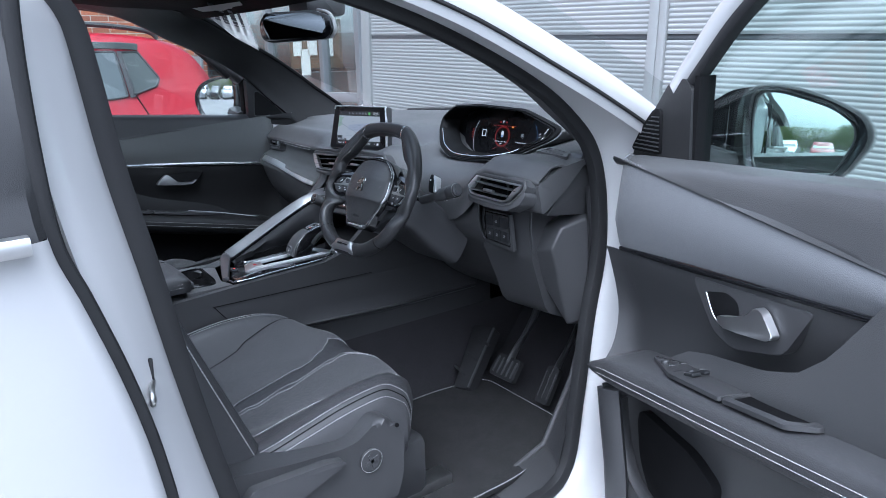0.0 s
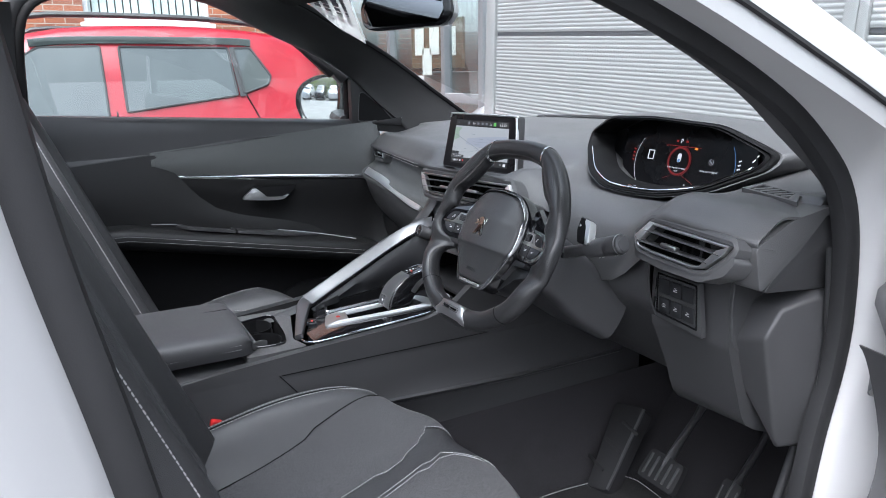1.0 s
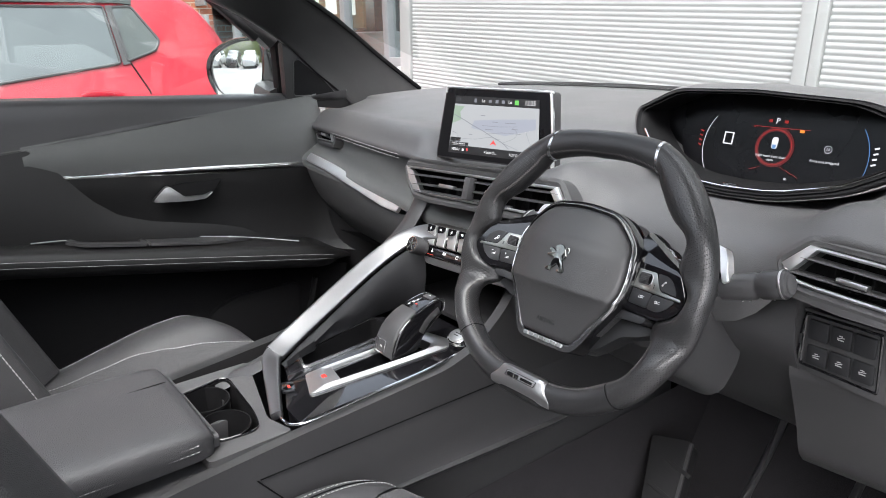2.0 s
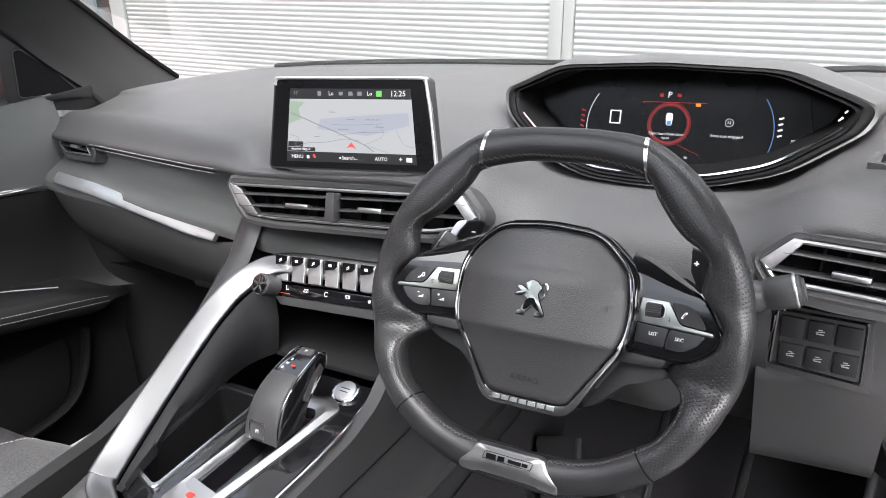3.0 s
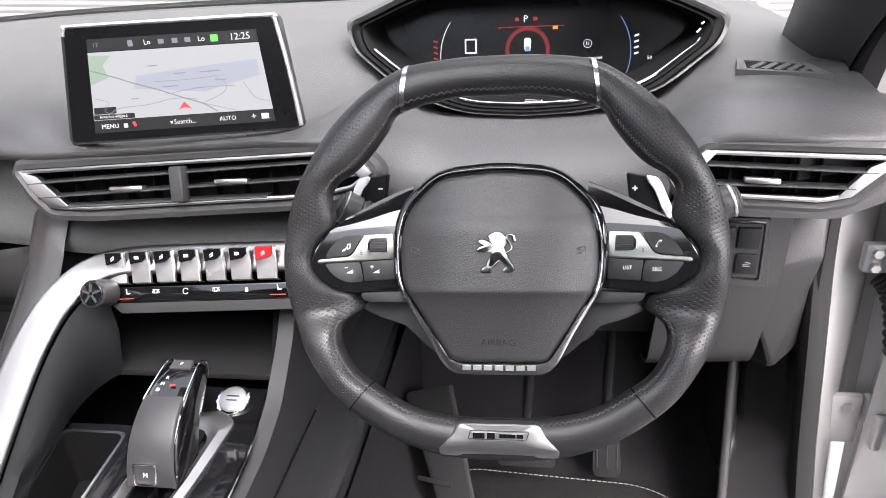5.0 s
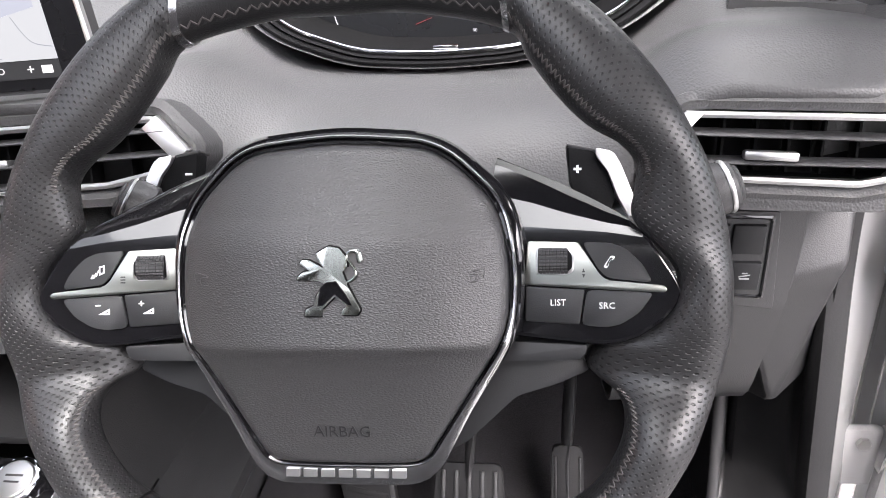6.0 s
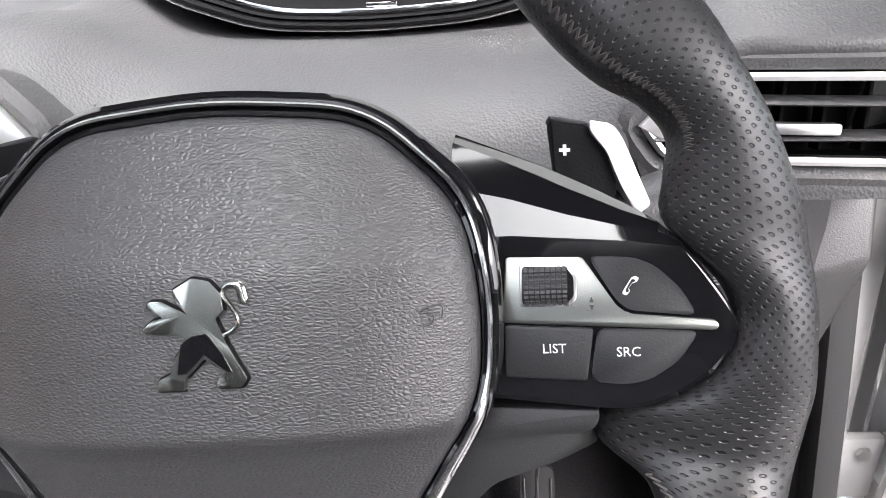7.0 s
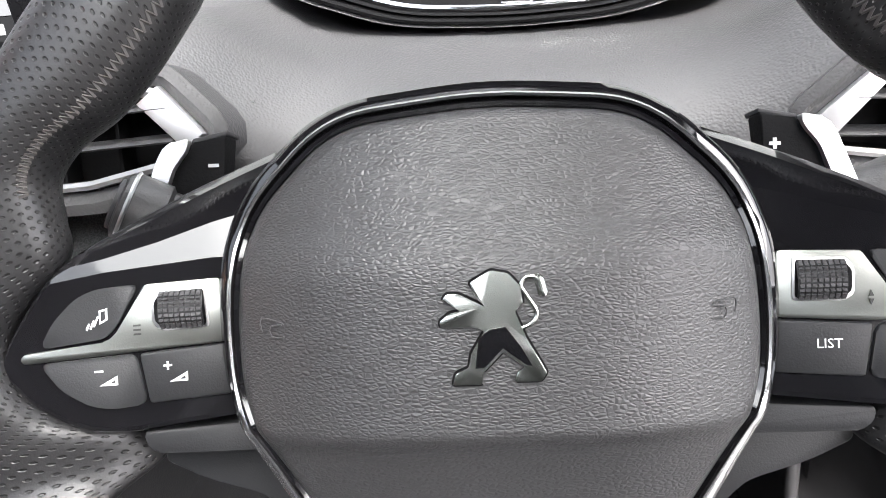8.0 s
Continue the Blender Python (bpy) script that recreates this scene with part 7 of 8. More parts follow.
# outer side of the windscreen pillar and roof edge
PIL = [(.86, .60, 1.12), (.86, .44, 1.205), (.855, .30, 1.275), (.845, .15, 1.345), (.82, -.05, 1.435), (.79, -.25, 1.495), (.77, -.5, 1.53), (.76, -.9, 1.54)]
rows = []
for x, y, z in spline(PIL, 30):
    rows.append([(x - .005, y - .035, z - .03), (x + .008, y - .012, z - .006), (x, y + .012, z + .016), (x - .03, y + .030, z + .026), (x - .07, y + .045, z + .030), (x - .10, y + .05, z + .020)])
part("pillar_skin", loft(rows), "white", body, "white painted windscreen pillar", angle=60)
part("pillar_gap", sweep([(x + .004, y - .020, z - .016) for x, y, z in spline(PIL, 30)], .008, .008, (1, 0, 0), 6), "seal", body)
part("screen_trim", sweep([(x - .088, y + .050, z + .026) for x, y, z in spline(PIL, 30)], .012, .008, (0, 0, 1), 8), "deep", body, "black windscreen edge trim")
# front wing beside the bonnet
rows = []
for y, zt in ((.47, 1.115), (.60, 1.10), (.9, 1.05), (1.3, .98), (1.6, .88)):
    rows.append([(.70, y, zt + .045), (.78, y, zt + .035), (.85, y, zt + .005), (.885, y, zt - .06), (.90, y, zt - .25), (.90, y, .50)])
part("front_wing", loft(rows), "white", body, "white front wing", angle=60)
part("wing_corner", prism(rounded([(.42, 1.13), (.52, 1.16), (.50, 1.21), (.46, 1.215)], .006, 3), SIDE, .80, .87, .004), "hard", body, "black corner filler by the pillar")
# inner dark trims
APD = [(.725, .44, 1.06), (.725, .40, 1.13), (.722, .345, 1.195), (.715, .26, 1.260), (.712, .165, 1.325), (.705, .01, 1.398), (.69, -.16, 1.455), (.67, -.40, 1.495)]
rows = []
for x, y, z in spline(APD, 26):
    rows.append([(x + .03, y - .012, z - .010), (x + .008, y - .028, z - .022), (x - .016, y - .012, z - .010), (x - .030, y + .020, z + .014), (x - .034, y + .055, z + .034), (x - .015, y + .09, z + .04)])
part("pillar_trim", loft(rows), "hard", body, "black inner pillar trim", angle=60)
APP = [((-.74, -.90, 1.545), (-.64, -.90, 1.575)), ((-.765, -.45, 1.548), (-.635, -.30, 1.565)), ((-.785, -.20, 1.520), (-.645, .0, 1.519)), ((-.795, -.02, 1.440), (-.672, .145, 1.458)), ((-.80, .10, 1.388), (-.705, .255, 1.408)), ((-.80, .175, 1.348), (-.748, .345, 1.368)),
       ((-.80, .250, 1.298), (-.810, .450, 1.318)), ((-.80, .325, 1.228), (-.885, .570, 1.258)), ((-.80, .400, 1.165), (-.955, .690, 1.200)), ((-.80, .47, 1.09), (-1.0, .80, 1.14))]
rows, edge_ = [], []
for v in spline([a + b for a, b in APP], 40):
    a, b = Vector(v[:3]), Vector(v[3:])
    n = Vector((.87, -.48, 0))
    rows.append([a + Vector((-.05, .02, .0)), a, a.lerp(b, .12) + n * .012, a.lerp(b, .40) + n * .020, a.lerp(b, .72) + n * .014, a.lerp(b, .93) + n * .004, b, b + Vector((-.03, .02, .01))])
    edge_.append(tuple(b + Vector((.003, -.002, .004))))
# darker than the driver's pillar trim: shade on this side is coloured in
part("pillar_trim", loft([[tuple(p) for p in spline(r, 22)] for r in rows]), "darkhard", body, "black inner pillar trim", angle=60)
part("screen_seal", sweep(edge_, .012, .014, (0, 0, 1), 8), "deep", body, "black windscreen edge seal")
qp = part("quarter_panel", prism(rounded([(.243, 1.150), (.46, 1.120), (.402, 1.170), (.330, 1.232), (.272, 1.288), (.243, 1.303)], .005, 3), SIDE, -.830, -.804, .003), "darkhard", body, "black triangular corner panel")
tri = [(.262, 1.172), (.388, 1.166), (.345, 1.212), (.284, 1.262), (.270, 1.260)]
part("quarter_grille", prism(rounded(tri, .008, 3), SIDE, -.806, -.8035, .0), "deep", qp, "black triangular speaker grille")
part("grille_rim", sweep([(-.803, y, z) for y, z in rounded(tri, .008, 3)], .003, .003, (1, 0, 0), 6, True), "hard", qp)
KZ = [.395, .44, .60, .80, .95, 1.08]


def kick(z, f):
    """The trim beside the footwell: f from the door seal (0) to its inner edge (1), with a scooped recess above the sill."""
    x = lerp(z, KZ, [.77, .76, .75, .745, .745, .742]) * (1 - f) + lerp(z, KZ, [.66, .66, .675, .68, .68, .69]) * f
    y = lerp(z, KZ, [.10, .24, .30, .34, .345, .33]) * (1 - f) + lerp(z, KZ, [.08, .30, .38, .44, .44, .45]) * f
    foot = .655 - .085 * f
    t = max(0, min(1, (z - foot) / .035))
    dip = t * t * (3 - 2 * t) * max(0, min(1, (f - .10) / .12)) * max(0, min(1, (.97 - f) / .08))
    return (x + .018 * dip, y + .060 * dip, z)


part("kick_trim", loft([[kick(z, f) for z in np.linspace(.395, 1.08, 60)] for f in np.linspace(0, 1, 28)]), "hard", body, "dark plastic kick trim with a scooped recess", angle=60)
part("sill_trim", loft([[(.77, .10, .395), (.77, -.2, .39)], [(.72, .10, .402), (.72, -.2, .400)], [(.66, .08, .400), (.67, -.2, .398)]]), "hard", body, "dark plastic sill trim", angle=60)
part("trim_edge", sweep([(.679, .44, .86), (.679, .438, .80), (.674, .378, .60), (.661, .300, .445), (.660, .20, .415), (.66, .08, .402)], .014, .014, (1, 0, 0), 10), "grey", body, "rounded paler inner edge of the trim")
part("kick_panel", loft([[(.70, .42, .95), (.70, .44, .80), (.70, .40, .60), (.70, .33, .45)], [(.69, .60, .95), (.69, .64, .80), (.69, .62, .60), (.69, .58, .45)]]), "hard", body)
part("dash_end", prism(rounded([(.190, 1.098), (.206, 1.034), (.28, 1.083), (.345, 1.140), (.26, 1.128)], .010, 4), SIDE, .64, .738, .010, 4), "soft", body, "soft grey end of the dash")
part("dash_end_panel", prism(rounded([(.228, 1.028), (.50, 1.0), (.50, 1.145), (.34, 1.148), (.27, 1.07)], .008, 3), SIDE, .66, .727, .004, 3), "hard", body, "black panel at the end of the dash")
part("pillar_trim", loft([[(.735, -.66, 1.45), (.735, -.62, 1.25), (.735, -.585, 1.05), (.735, -.54, .85), (.735, -.48, .60), (.74, -.40, .44)],
                          [(.70, -.70, 1.45), (.69, -.68, 1.25), (.685, -.66, 1.05), (.69, -.62, .85), (.70, -.58, .60), (.71, -.55, .44)],
                          [(.69, -.80, 1.45), (.68, -.80, 1.25), (.68, -.80, 1.05), (.685, -.80, .85), (.69, -.8, .60), (.70, -.8, .44)]]), "hard", body, "black inner centre pillar trim", angle=60)
def roof_z(x, y, lift):
    return lerp(y, [-2.45, -1.8, -.9, -.3, -.03, .06], [1.44, 1.53, 1.55, 1.535, 1.512, 1.488]) + lift + .04 * math.cos(x * 1.9)


def roof_ring(lift, w, y0, y1, hx, hy0, hy1, grid=14):
    """A roof sheet with an oblong opening, as four strips."""
    out = None
    for x0, x1, a, b in ((-w, w, hy1, y1), (-w, w, y0, hy0), (-w, -hx, hy0, hy1), (hx, w, hy0, hy1)):
        bm = loft([[(x, y, roof_z(x, y, lift)) for x in np.linspace(x0, x1, grid)] for y in np.linspace(a, b, 12)])
        out = bm if out is None else join(out, bm)
    return out


# unseen roof; the glass is kept short to darken the rear cabin
solo("ceiling", roof_ring(0, .71, -2.4, .045, .46, -.95, -.14), "liner", "black cloth headliner round a glass roof panel", "ceiling", kind="structure")
part("roof_skin", roof_ring(.03, .77, -2.45, .06, .48, -1.0, -.10), "white", body, "white car roof", angle=60)
pano = part("glass_roof", loft([[(x, y, roof_z(x, y, .033)) for x in np.linspace(-.49, .49, 10)] for y in np.linspace(-1.02, -.08, 12)]), "rooftint", body, "clear panoramic roof glass")
pano.visible_shadow = False
part("roof_edge", sweep([(x, y, roof_z(x, y, .012)) for x, y in rounded([(-.47, -.97), (.47, -.97), (.47, -.12), (-.47, -.12)], .06, 5)], .03, .03, (0, 0, 1), 8, True), "liner", body, "black roof opening edge")
ws = solo("windscreen", loft([[(x, y - .06 * (abs(x) / .74) ** 2.2, z) for x in np.linspace(-.76, .79, 16)] for y, z in ((1.03, 1.10), (.7, 1.243), (.35, 1.392), (.05, 1.52))]), "glass", "clear sloping car windscreen", "windscreen")
ws.visible_shadow = False
part("screen_border", sweep([(x, .045 - .06 * (abs(x) / .74) ** 2.2, 1.513) for x in np.linspace(-.72, .74, 20)], .06, .004, (0, .4, .9), 6), "deep", ws, "black printed top border")
# back of the cabin
part("rear_bulkhead", box((0, -1.75, .88), (1.5, .14, 1.05), .03), "seatleather", body, "black rear seat back")
for x in (-.42, 0, .42):
    part("rear_headrest", box((x, -1.78, 1.38), (.26, .09, .16), .04, None, 3), "seatleather", body)
for sg in (-1, 1):
    part("rear_pillar_trim", loft([[(sg * .74, -2.05, 1.05), (sg * .70, -2.0, 1.30), (sg * .64, -1.95, 1.52)], [(sg * .74, -2.6, 1.05), (sg * .68, -2.5, 1.30), (sg * .62, -2.35, 1.50)]]), "hard", body)
part("centre_pillar", loft([[(-.74, -.64, 1.50), (-.78, -.66, 1.2), (-.80, -.66, .5)], [(-.72, -.76, 1.50), (-.76, -.80, 1.2), (-.79, -.82, .5)]]), "hard", body, "black inner centre pillar")
rg = part("rear_screen", loft([[(x, y, z) for x in (-.62, 0, .62)] for y, z in ((-2.45, 1.47), (-2.75, 1.10))]), "dark_tint", body, "dark rear screen")
rg.visible_shadow = False
part("tailgate", box((0, -2.75, .75), (1.5, .06, .70), .01), "white", body)
part("left_lower_side", box((-.90, -1.5, .70), (.05, 1.6, .90), .01), "white", body)
part("bulkhead", box((.0, 1.05, .70), (1.5, .03, .80), .01), "deep", body)
part("left_footwell_side", box((-.832, .700, .72), (.02, .72, .80), .005), "hard", body, "black footwell side trim")
part("right_footwell_side", box((.765, .72, .72), (.02, .64, .80), .005), "hard", body, "black footwell side trim")
for sg, nm in ((-1, "rear_quarter_glass"),):
    q = part(nm, box((sg * .78, -1.42, 1.35), (.006, 1.2, .36), .002), "dark_tint", body)
    q.visible_shadow = False

# rear door, closed
rd = thing("rear_door", (.86, -1.2, .35), "closed white rear door with dark window and metal belt trim", "car door")
edge = spline([(-.705, 1.46), (-.712, 1.38), (-.712, 1.25), (-.705, 1.150), (-.682, 1.075), (-.652, .968), (-.628, .85), (-.612, .70), (-.60, .40)], 40)
rows = []
for y, z in edge:
    rows.append([(.828, y + .012, z), (.862, y + .004, z), (.872, y - .012, z), (.880 - .03 * max(0, z - 1.1), y - .2, z), (.885 - .04 * max(0, z - 1.1), y - .9, z)])
rows = [r for r, (y, z) in zip(rows, edge) if z < 1.165]
part("outer_skin", loft(rows), "white", rd, "white painted door skin", angle=50)
part("edge_seal", sweep([(.845, y + .012, z) for y, z in edge], .020, .016, (1, 0, 0), 8), "seal", rd, "black door edge seal")
part("belt_trim", sweep([(.884, -.722, 1.163), (.886, -.9, 1.160), (.885, -1.5, 1.155)], .022, .026, (1, 0, 0), 10, power=4), "satin", rd, "satin metal belt trim")
part("window_frame", loft([[(.850, y + .006, z), (.866 - .12 * (z - 1.16), y - .004, z), (.868 - .12 * (z - 1.16), y - .055, z), (.85 - .12 * (z - 1.16), y - .06, z)] for y, z in edge if z > 1.145]), "hard", rd, "black window frame")
g = part("window_glass", prism([(-.74, 1.16), (-1.5, 1.15), (-1.5, 1.46), (-.755, 1.46)], basis((.853, 0, 0), (0, 1, 0), (-.1, 0, 1)), -.002, .002), "dark_tint", rd, "dark privacy glass")
g.visible_shadow = False

# striker, hinges, check strap, cable boot
stk = thing("door_striker", (.79, -.59, .92), "zinc steel door striker loop on a slim black plate", "door striker")
skm = basis((.800, -.600, .925), (.60, .80, 0), (0, .15, 1))
part("striker_plate", prism(rounded([(-.003, -.040), (.003, -.040), (.003, .045), (-.003, .045)], .002, 3), skm, .0, .003, .001), "seal", stk)
part("striker_loop", sweep([tuple(skm @ Vector(q)) for q in spline([(.0, .012, .0), (.008, .011, .024), (.014, .006, .038), (.014, -.004, .038), (.008, -.010, .024), (.0, -.011, 0)], 20)], .008, .008, tuple(skm.to_3x3() @ Vector((1, 0, 0))), 10), "steel", stk, "bright steel loop")
for z in (.62,):
    hg = part("hinge", join(box((.835, .405, z), (.05, .014, .085), .005), box((.868, .385, z + .01), (.014, .06, .06), .005)), "white", ddoor, "white painted steel hinge")
    part("hinge_pin", sweep([(.868, .372, z - .045), (.868, .372, z + .055)], .014, .014, (1, 0, 0), 12), "steel", hg, "steel hinge pin")
    part("hinge_bolt", disc(basis((.838, .397, z + .025), (1, 0, 0), (0, 0, 1)), .008, 0, .005, 6), "steel", hg)
ck = part("check_strap", join(box((.822, .375, .897), (.04, .016, .040), .004), sweep([(.825, .365, .897), (.90, .335, .893), (.99, .300, .890)], .022, .008, (0, 0, 1), 8, power=4)), "greymetal", ddoor, "dark steel check strap")
for z in (.887, .907):
    part("strap_bolt", disc(basis((.815, .366, z), (1, 0, 0), (0, 0, 1)), .006, 0, .006, 6), "steel", ck)
bpth = [Vector(p) for p in spline([(.838, .392, .862), (.850, .384, .848), (.862, .376, .812), (.868, .371, .772), (.880, .366, .735), (.894, .362, .722)], 64)]
part("cable_boot", sweep([tuple(p) for p in bpth], .03, .03, (.3, 1, .2), 12, sizes=[(.028 + .007 * (k % 4 in (1, 2)),) * 2 for k in range(64)]), "rubber", ddoor, "ribbed black rubber cable boot", angle=20)

# paper strip stuck inside the windscreen
def ws_pt(x, y, off=-.004):
    yy = y + .06 * (abs(x) / .74) ** 2.2
    z = lerp(yy, [.05, .35, .7, 1.03], [1.52, 1.392, 1.243, 1.10])
    return Vector((x, y, z + off))


def thin_paper():
    """White paper that lets part of the daylight through."""
    m = material("thin_paper", (0.78, 0.78, 0.77), 0.8, vary=0.04)
    n, l = m.node_tree.nodes, m.node_tree.links
    tr, mx = n.new("ShaderNodeBsdfTranslucent"), n.new("ShaderNodeMixShader")
    tr.inputs["Color"].default_value = (.75, .75, .74, 1)
    mx.inputs[0].default_value = .55
    l.new(n["Principled BSDF"].outputs[0], mx.inputs[1])
    l.new(tr.outputs[0], mx.inputs[2])
    l.new(mx.outputs[0], n["Material Output"].inputs["Surface"])
    return m


M["thinpaper"] = thin_paper()
M["greyink"] = material("grey_print", (0.16, 0.16, 0.17), 0.7)
pap = thing("windscreen_notice", tuple(ws_pt(-.5, .1)), "white printed paper notice behind the windscreen", "notice")
le = spline([(-.42, -.06), (-.56, .035), (-.70, .20), (-.76, .290)], 12)
ri = spline([(-.17, -.02), (-.40, .095), (-.58, .190), (-.735, .278)], 12)
part("sheet", thick(loft([[ws_pt(*(Vector(a).lerp(Vector(b), f))) for f in (0, .33, .67, 1)] for a, b in zip(le, ri)]), .0006), "thinpaper", pap)
ax = ws_pt(-.735, .278) - ws_pt(-.17, -.02)
pmx = basis(ws_pt(-.50, .085, -.0062), ax, Vector((.5, .9, -.35)))
for rw, (y, hh, k0) in enumerate(((-.045, .016, 7), (-.018, .016, 8), (.012, .014, 6), (.036, .008, 9))):
    part("print_bars", bars([(-.12 + .26 * k / k0, y, .26 / k0 * (.55 if (k + rw) % 3 else .8), hh) for k in range(k0)], pmx, -.003, .001), "greyink", pap)


# ---- neighbouring cars ----
def car(name, at, turn, paint, label, scale=1.0, full=False, cat="car"):
    """A parked hatchback or SUV; its nose to +y, the origin on the ground below its middle."""
    m = Matrix.Translation(at) @ Matrix.Rotation(radians(turn), 4, "Z") @ Matrix.Diagonal((scale, scale, scale, 1))
    c = thing(name, tuple(at), label, cat, "parked cars")
    # stations: y, shoulder height, roof height (or None), half widths at sill, shoulder and roof
    st_ = [(-2.14, .78, .98, .70, .70, .62), (-2.06, 1.02, 1.22, .80, .80, .64), (-1.80, 1.10, 1.42, .86, .85, .66), (-1.50, 1.10, 1.52, .88, .86, .66), (-.90, 1.08, 1.57, .88, .87, .68),
           (-.20, 1.04, 1.585, .88, .87, .69), (.30, 1.00, 1.54, .88, .87, .68), (.62, .98, 1.36, .88, .86, .70), (1.00, .97, 1.08, .88, .84, .76), (1.40, .93, 1.00, .87, .82, .66), (1.85, .82, .90, .82, .76, .5), (2.10, .62, .70, .68, .62, .4)]
    st_ = [(y if y > -.6 else -.6 + (y + .6) * .48, *rest) for y, *rest in st_]
    rows = []
    for y, zs, zr, ws_, wm2, wr in st_:
        half_ = [(0, .22), (ws_ * .8, .22), (ws_, .34), (ws_ + .01, .62), (wm2 + .005, zs - .06), (wm2 - .02, zs), ((wm2 + wr) / 2 - .005, (zs + zr) / 2), (wr + .02, zr - .04), (wr - .04, zr - .006), (wr * .5, zr + .012), (0, zr + .015)]
        pts = half_ + [(-a, b) for a, b in half_[-2:0:-1]]
        rows.append([m @ Vector((x, y, z)) for x, z in pts])
    part("body", loft(spline_rows([[tuple(p) for p in r] for r in rows], 34), True, True), paint, c, angle=50)

    def side_pt(sg, y, z, off=.006):
        zs, zr = lerp(y, [q[0] for q in st_], [q[1] for q in st_]), lerp(y, [q[0] for q in st_], [q[2] for q in st_])
        wm2, wr = lerp(y, [q[0] for q in st_], [q[4] for q in st_]), lerp(y, [q[0] for q in st_], [q[5] for q in st_])
        x = np.interp(z, [zs - .06, zs, (zs + zr) / 2, zr - .04], [wm2 + .005, wm2 - .02, (wm2 + wr) / 2 - .005, wr + .02])
        return m @ Vector((sg * (x + off), y, z))
    wins = {"front_window": [(.70, 1.06), (-.02, 1.11), (-.02, 1.47), (.26, 1.465), (.55, 1.30)], "rear_window": [(-.11, 1.135), (-.690, 1.205), (-.668, 1.462), (-.11, 1.468)],
            "quarter_window": [(-.722, 1.212), (-.865, 1.258), (-.893, 1.305), (-.795, 1.462), (-.700, 1.460)]}
    for sg in (-1, 1):
        for nm, pl in wins.items():
            bm = bmesh.new()
            ring_ = rounded(pl, .014, 4)
            bm.faces.new([bm.verts.new(side_pt(sg, y, z)) for y, z in ring_])
            pane = part(nm, thick(bm, .004), "dark_window", c, "dark reflecting side window")
            part("window_frame", sweep([side_pt(sg, y, z, .008) for y, z in ring_], .013, .012, tuple(m.to_3x3() @ Vector((sg, 0, 0))), 6, True), "hard", pane)
        post = [(-.676, 1.466), (-.708, 1.466), (-.734, 1.200), (-.700, 1.196)]
        bm = bmesh.new()
        bm.faces.new([bm.verts.new(side_pt(sg, y, z, .007)) for y, z in post])
        part("window_post", thick(bm, .004), "hard", c, "black post between the windows")
        part("wind_deflector", sweep([side_pt(sg, y, z, .014) for y, z in spline([(-.80, 1.488), (-.70, 1.496), (-.40, 1.500), (.10, 1.500), (.30, 1.485)], 14)], .012, .040, (0, 0, 1), 8, power=4), "dark_window", c, "smoked wind deflector over the windows")
        for y, ln in ((-.06, ((1.14, 0), (1.0, 0), (.8, 0), (.5, .02), (.36, .04))), (-.735, ((1.21, 0), (1.07, -.06), (.95, -.06), (.80, .0), (.62, .08), (.36, .12)))):
            part("door_gap", sweep([side_pt(sg, y + dy, z, .002) for z, dy in ln], .008, .006, tuple(m.to_3x3() @ Vector((sg, 0, 0))), 6), "deep", c)
        for y in (-.58, .20):
            part("handle", sweep([side_pt(sg, y + dy, z, .02) for dy, z in ((-.09, 1.062), (-.03, 1.075), (.06, 1.075), (.09, 1.066))], .022, .026, (0, 0, 1), 8, power=3), paint, c)
        part("sill_cladding", sweep([side_pt(sg, y, .33, -.002) for y in np.linspace(-.9, 1.1, 10)], .03, .16, (0, 0, 1), 8, power=4), "hard", c)
        part("roof_rail", sweep([m @ Vector((sg * .62, y, z)) for y, z in spline([(-.95, 1.54), (-.88, 1.59), (-.5, 1.625), (.2, 1.63), (.35, 1.59), (.42, 1.545)], 16)], .035, .03, (0, 0, 1), 8), "hard", c, "black roof rail")
        part("tail_lamp", prism(rounded([(-.10, -.14), (.10, -.10), (.08, .13), (-.06, .12)], .03, 4), basis(m @ Vector((sg * .80, -1.24, 1.02)), m.to_3x3() @ Vector((sg * .35, 1, 0)) * sg, (0, 0, 1)), -.04, .02, .01), "lamp_red", c, "red tail lamp")
        part("head_lamp", prism(rounded([(-.14, -.06), (.14, -.05), (.12, .06), (-.10, .07)], .03, 4), basis(m @ Vector((sg * .68, 1.86, .76)), m.to_3x3() @ Vector((1, -.5 * sg, 0)) * -1, (0, 0, 1)), -.05, .01, .01), "glasslamp", c, "clear head lamp")
        for y in (-.96, 1.28):
            wmx = basis(m @ Vector((sg * .80, y, .33 * 1)), m.to_3x3() @ Vector((0, sg, 0)), (0, 0, 1))
            wh = part("wheel", disc(wmx, .335 * scale, -.10, .10, 36, .03, 3), "tyre", c, "black tyre on a grey rim")
            part("rim", disc(wmx, .22 * scale, .085, .103, 30, .006), "steel", wh, "grey alloy rim")
            part("arch", sweep([wmx @ Vector((.39 * scale * math.cos(a), .39 * scale * math.sin(a), .08)) for a in np.linspace(0, math.pi, 16)], .05, .05, tuple(wmx.to_3x3() @ Vector((0, 0, 1))), 8), "hard", c)
    # windscreen and tailgate glass
    for nm, ya, za, yb, zb, w1, w2 in (("windscreen", .36, 1.50, .98, 1.09, .60, .70), ("rear_screen", -1.075, 1.46, -1.22, 1.14, .54, .62)):
        bm = bmesh.new()
        offy = .012 if ya > 0 else -.03
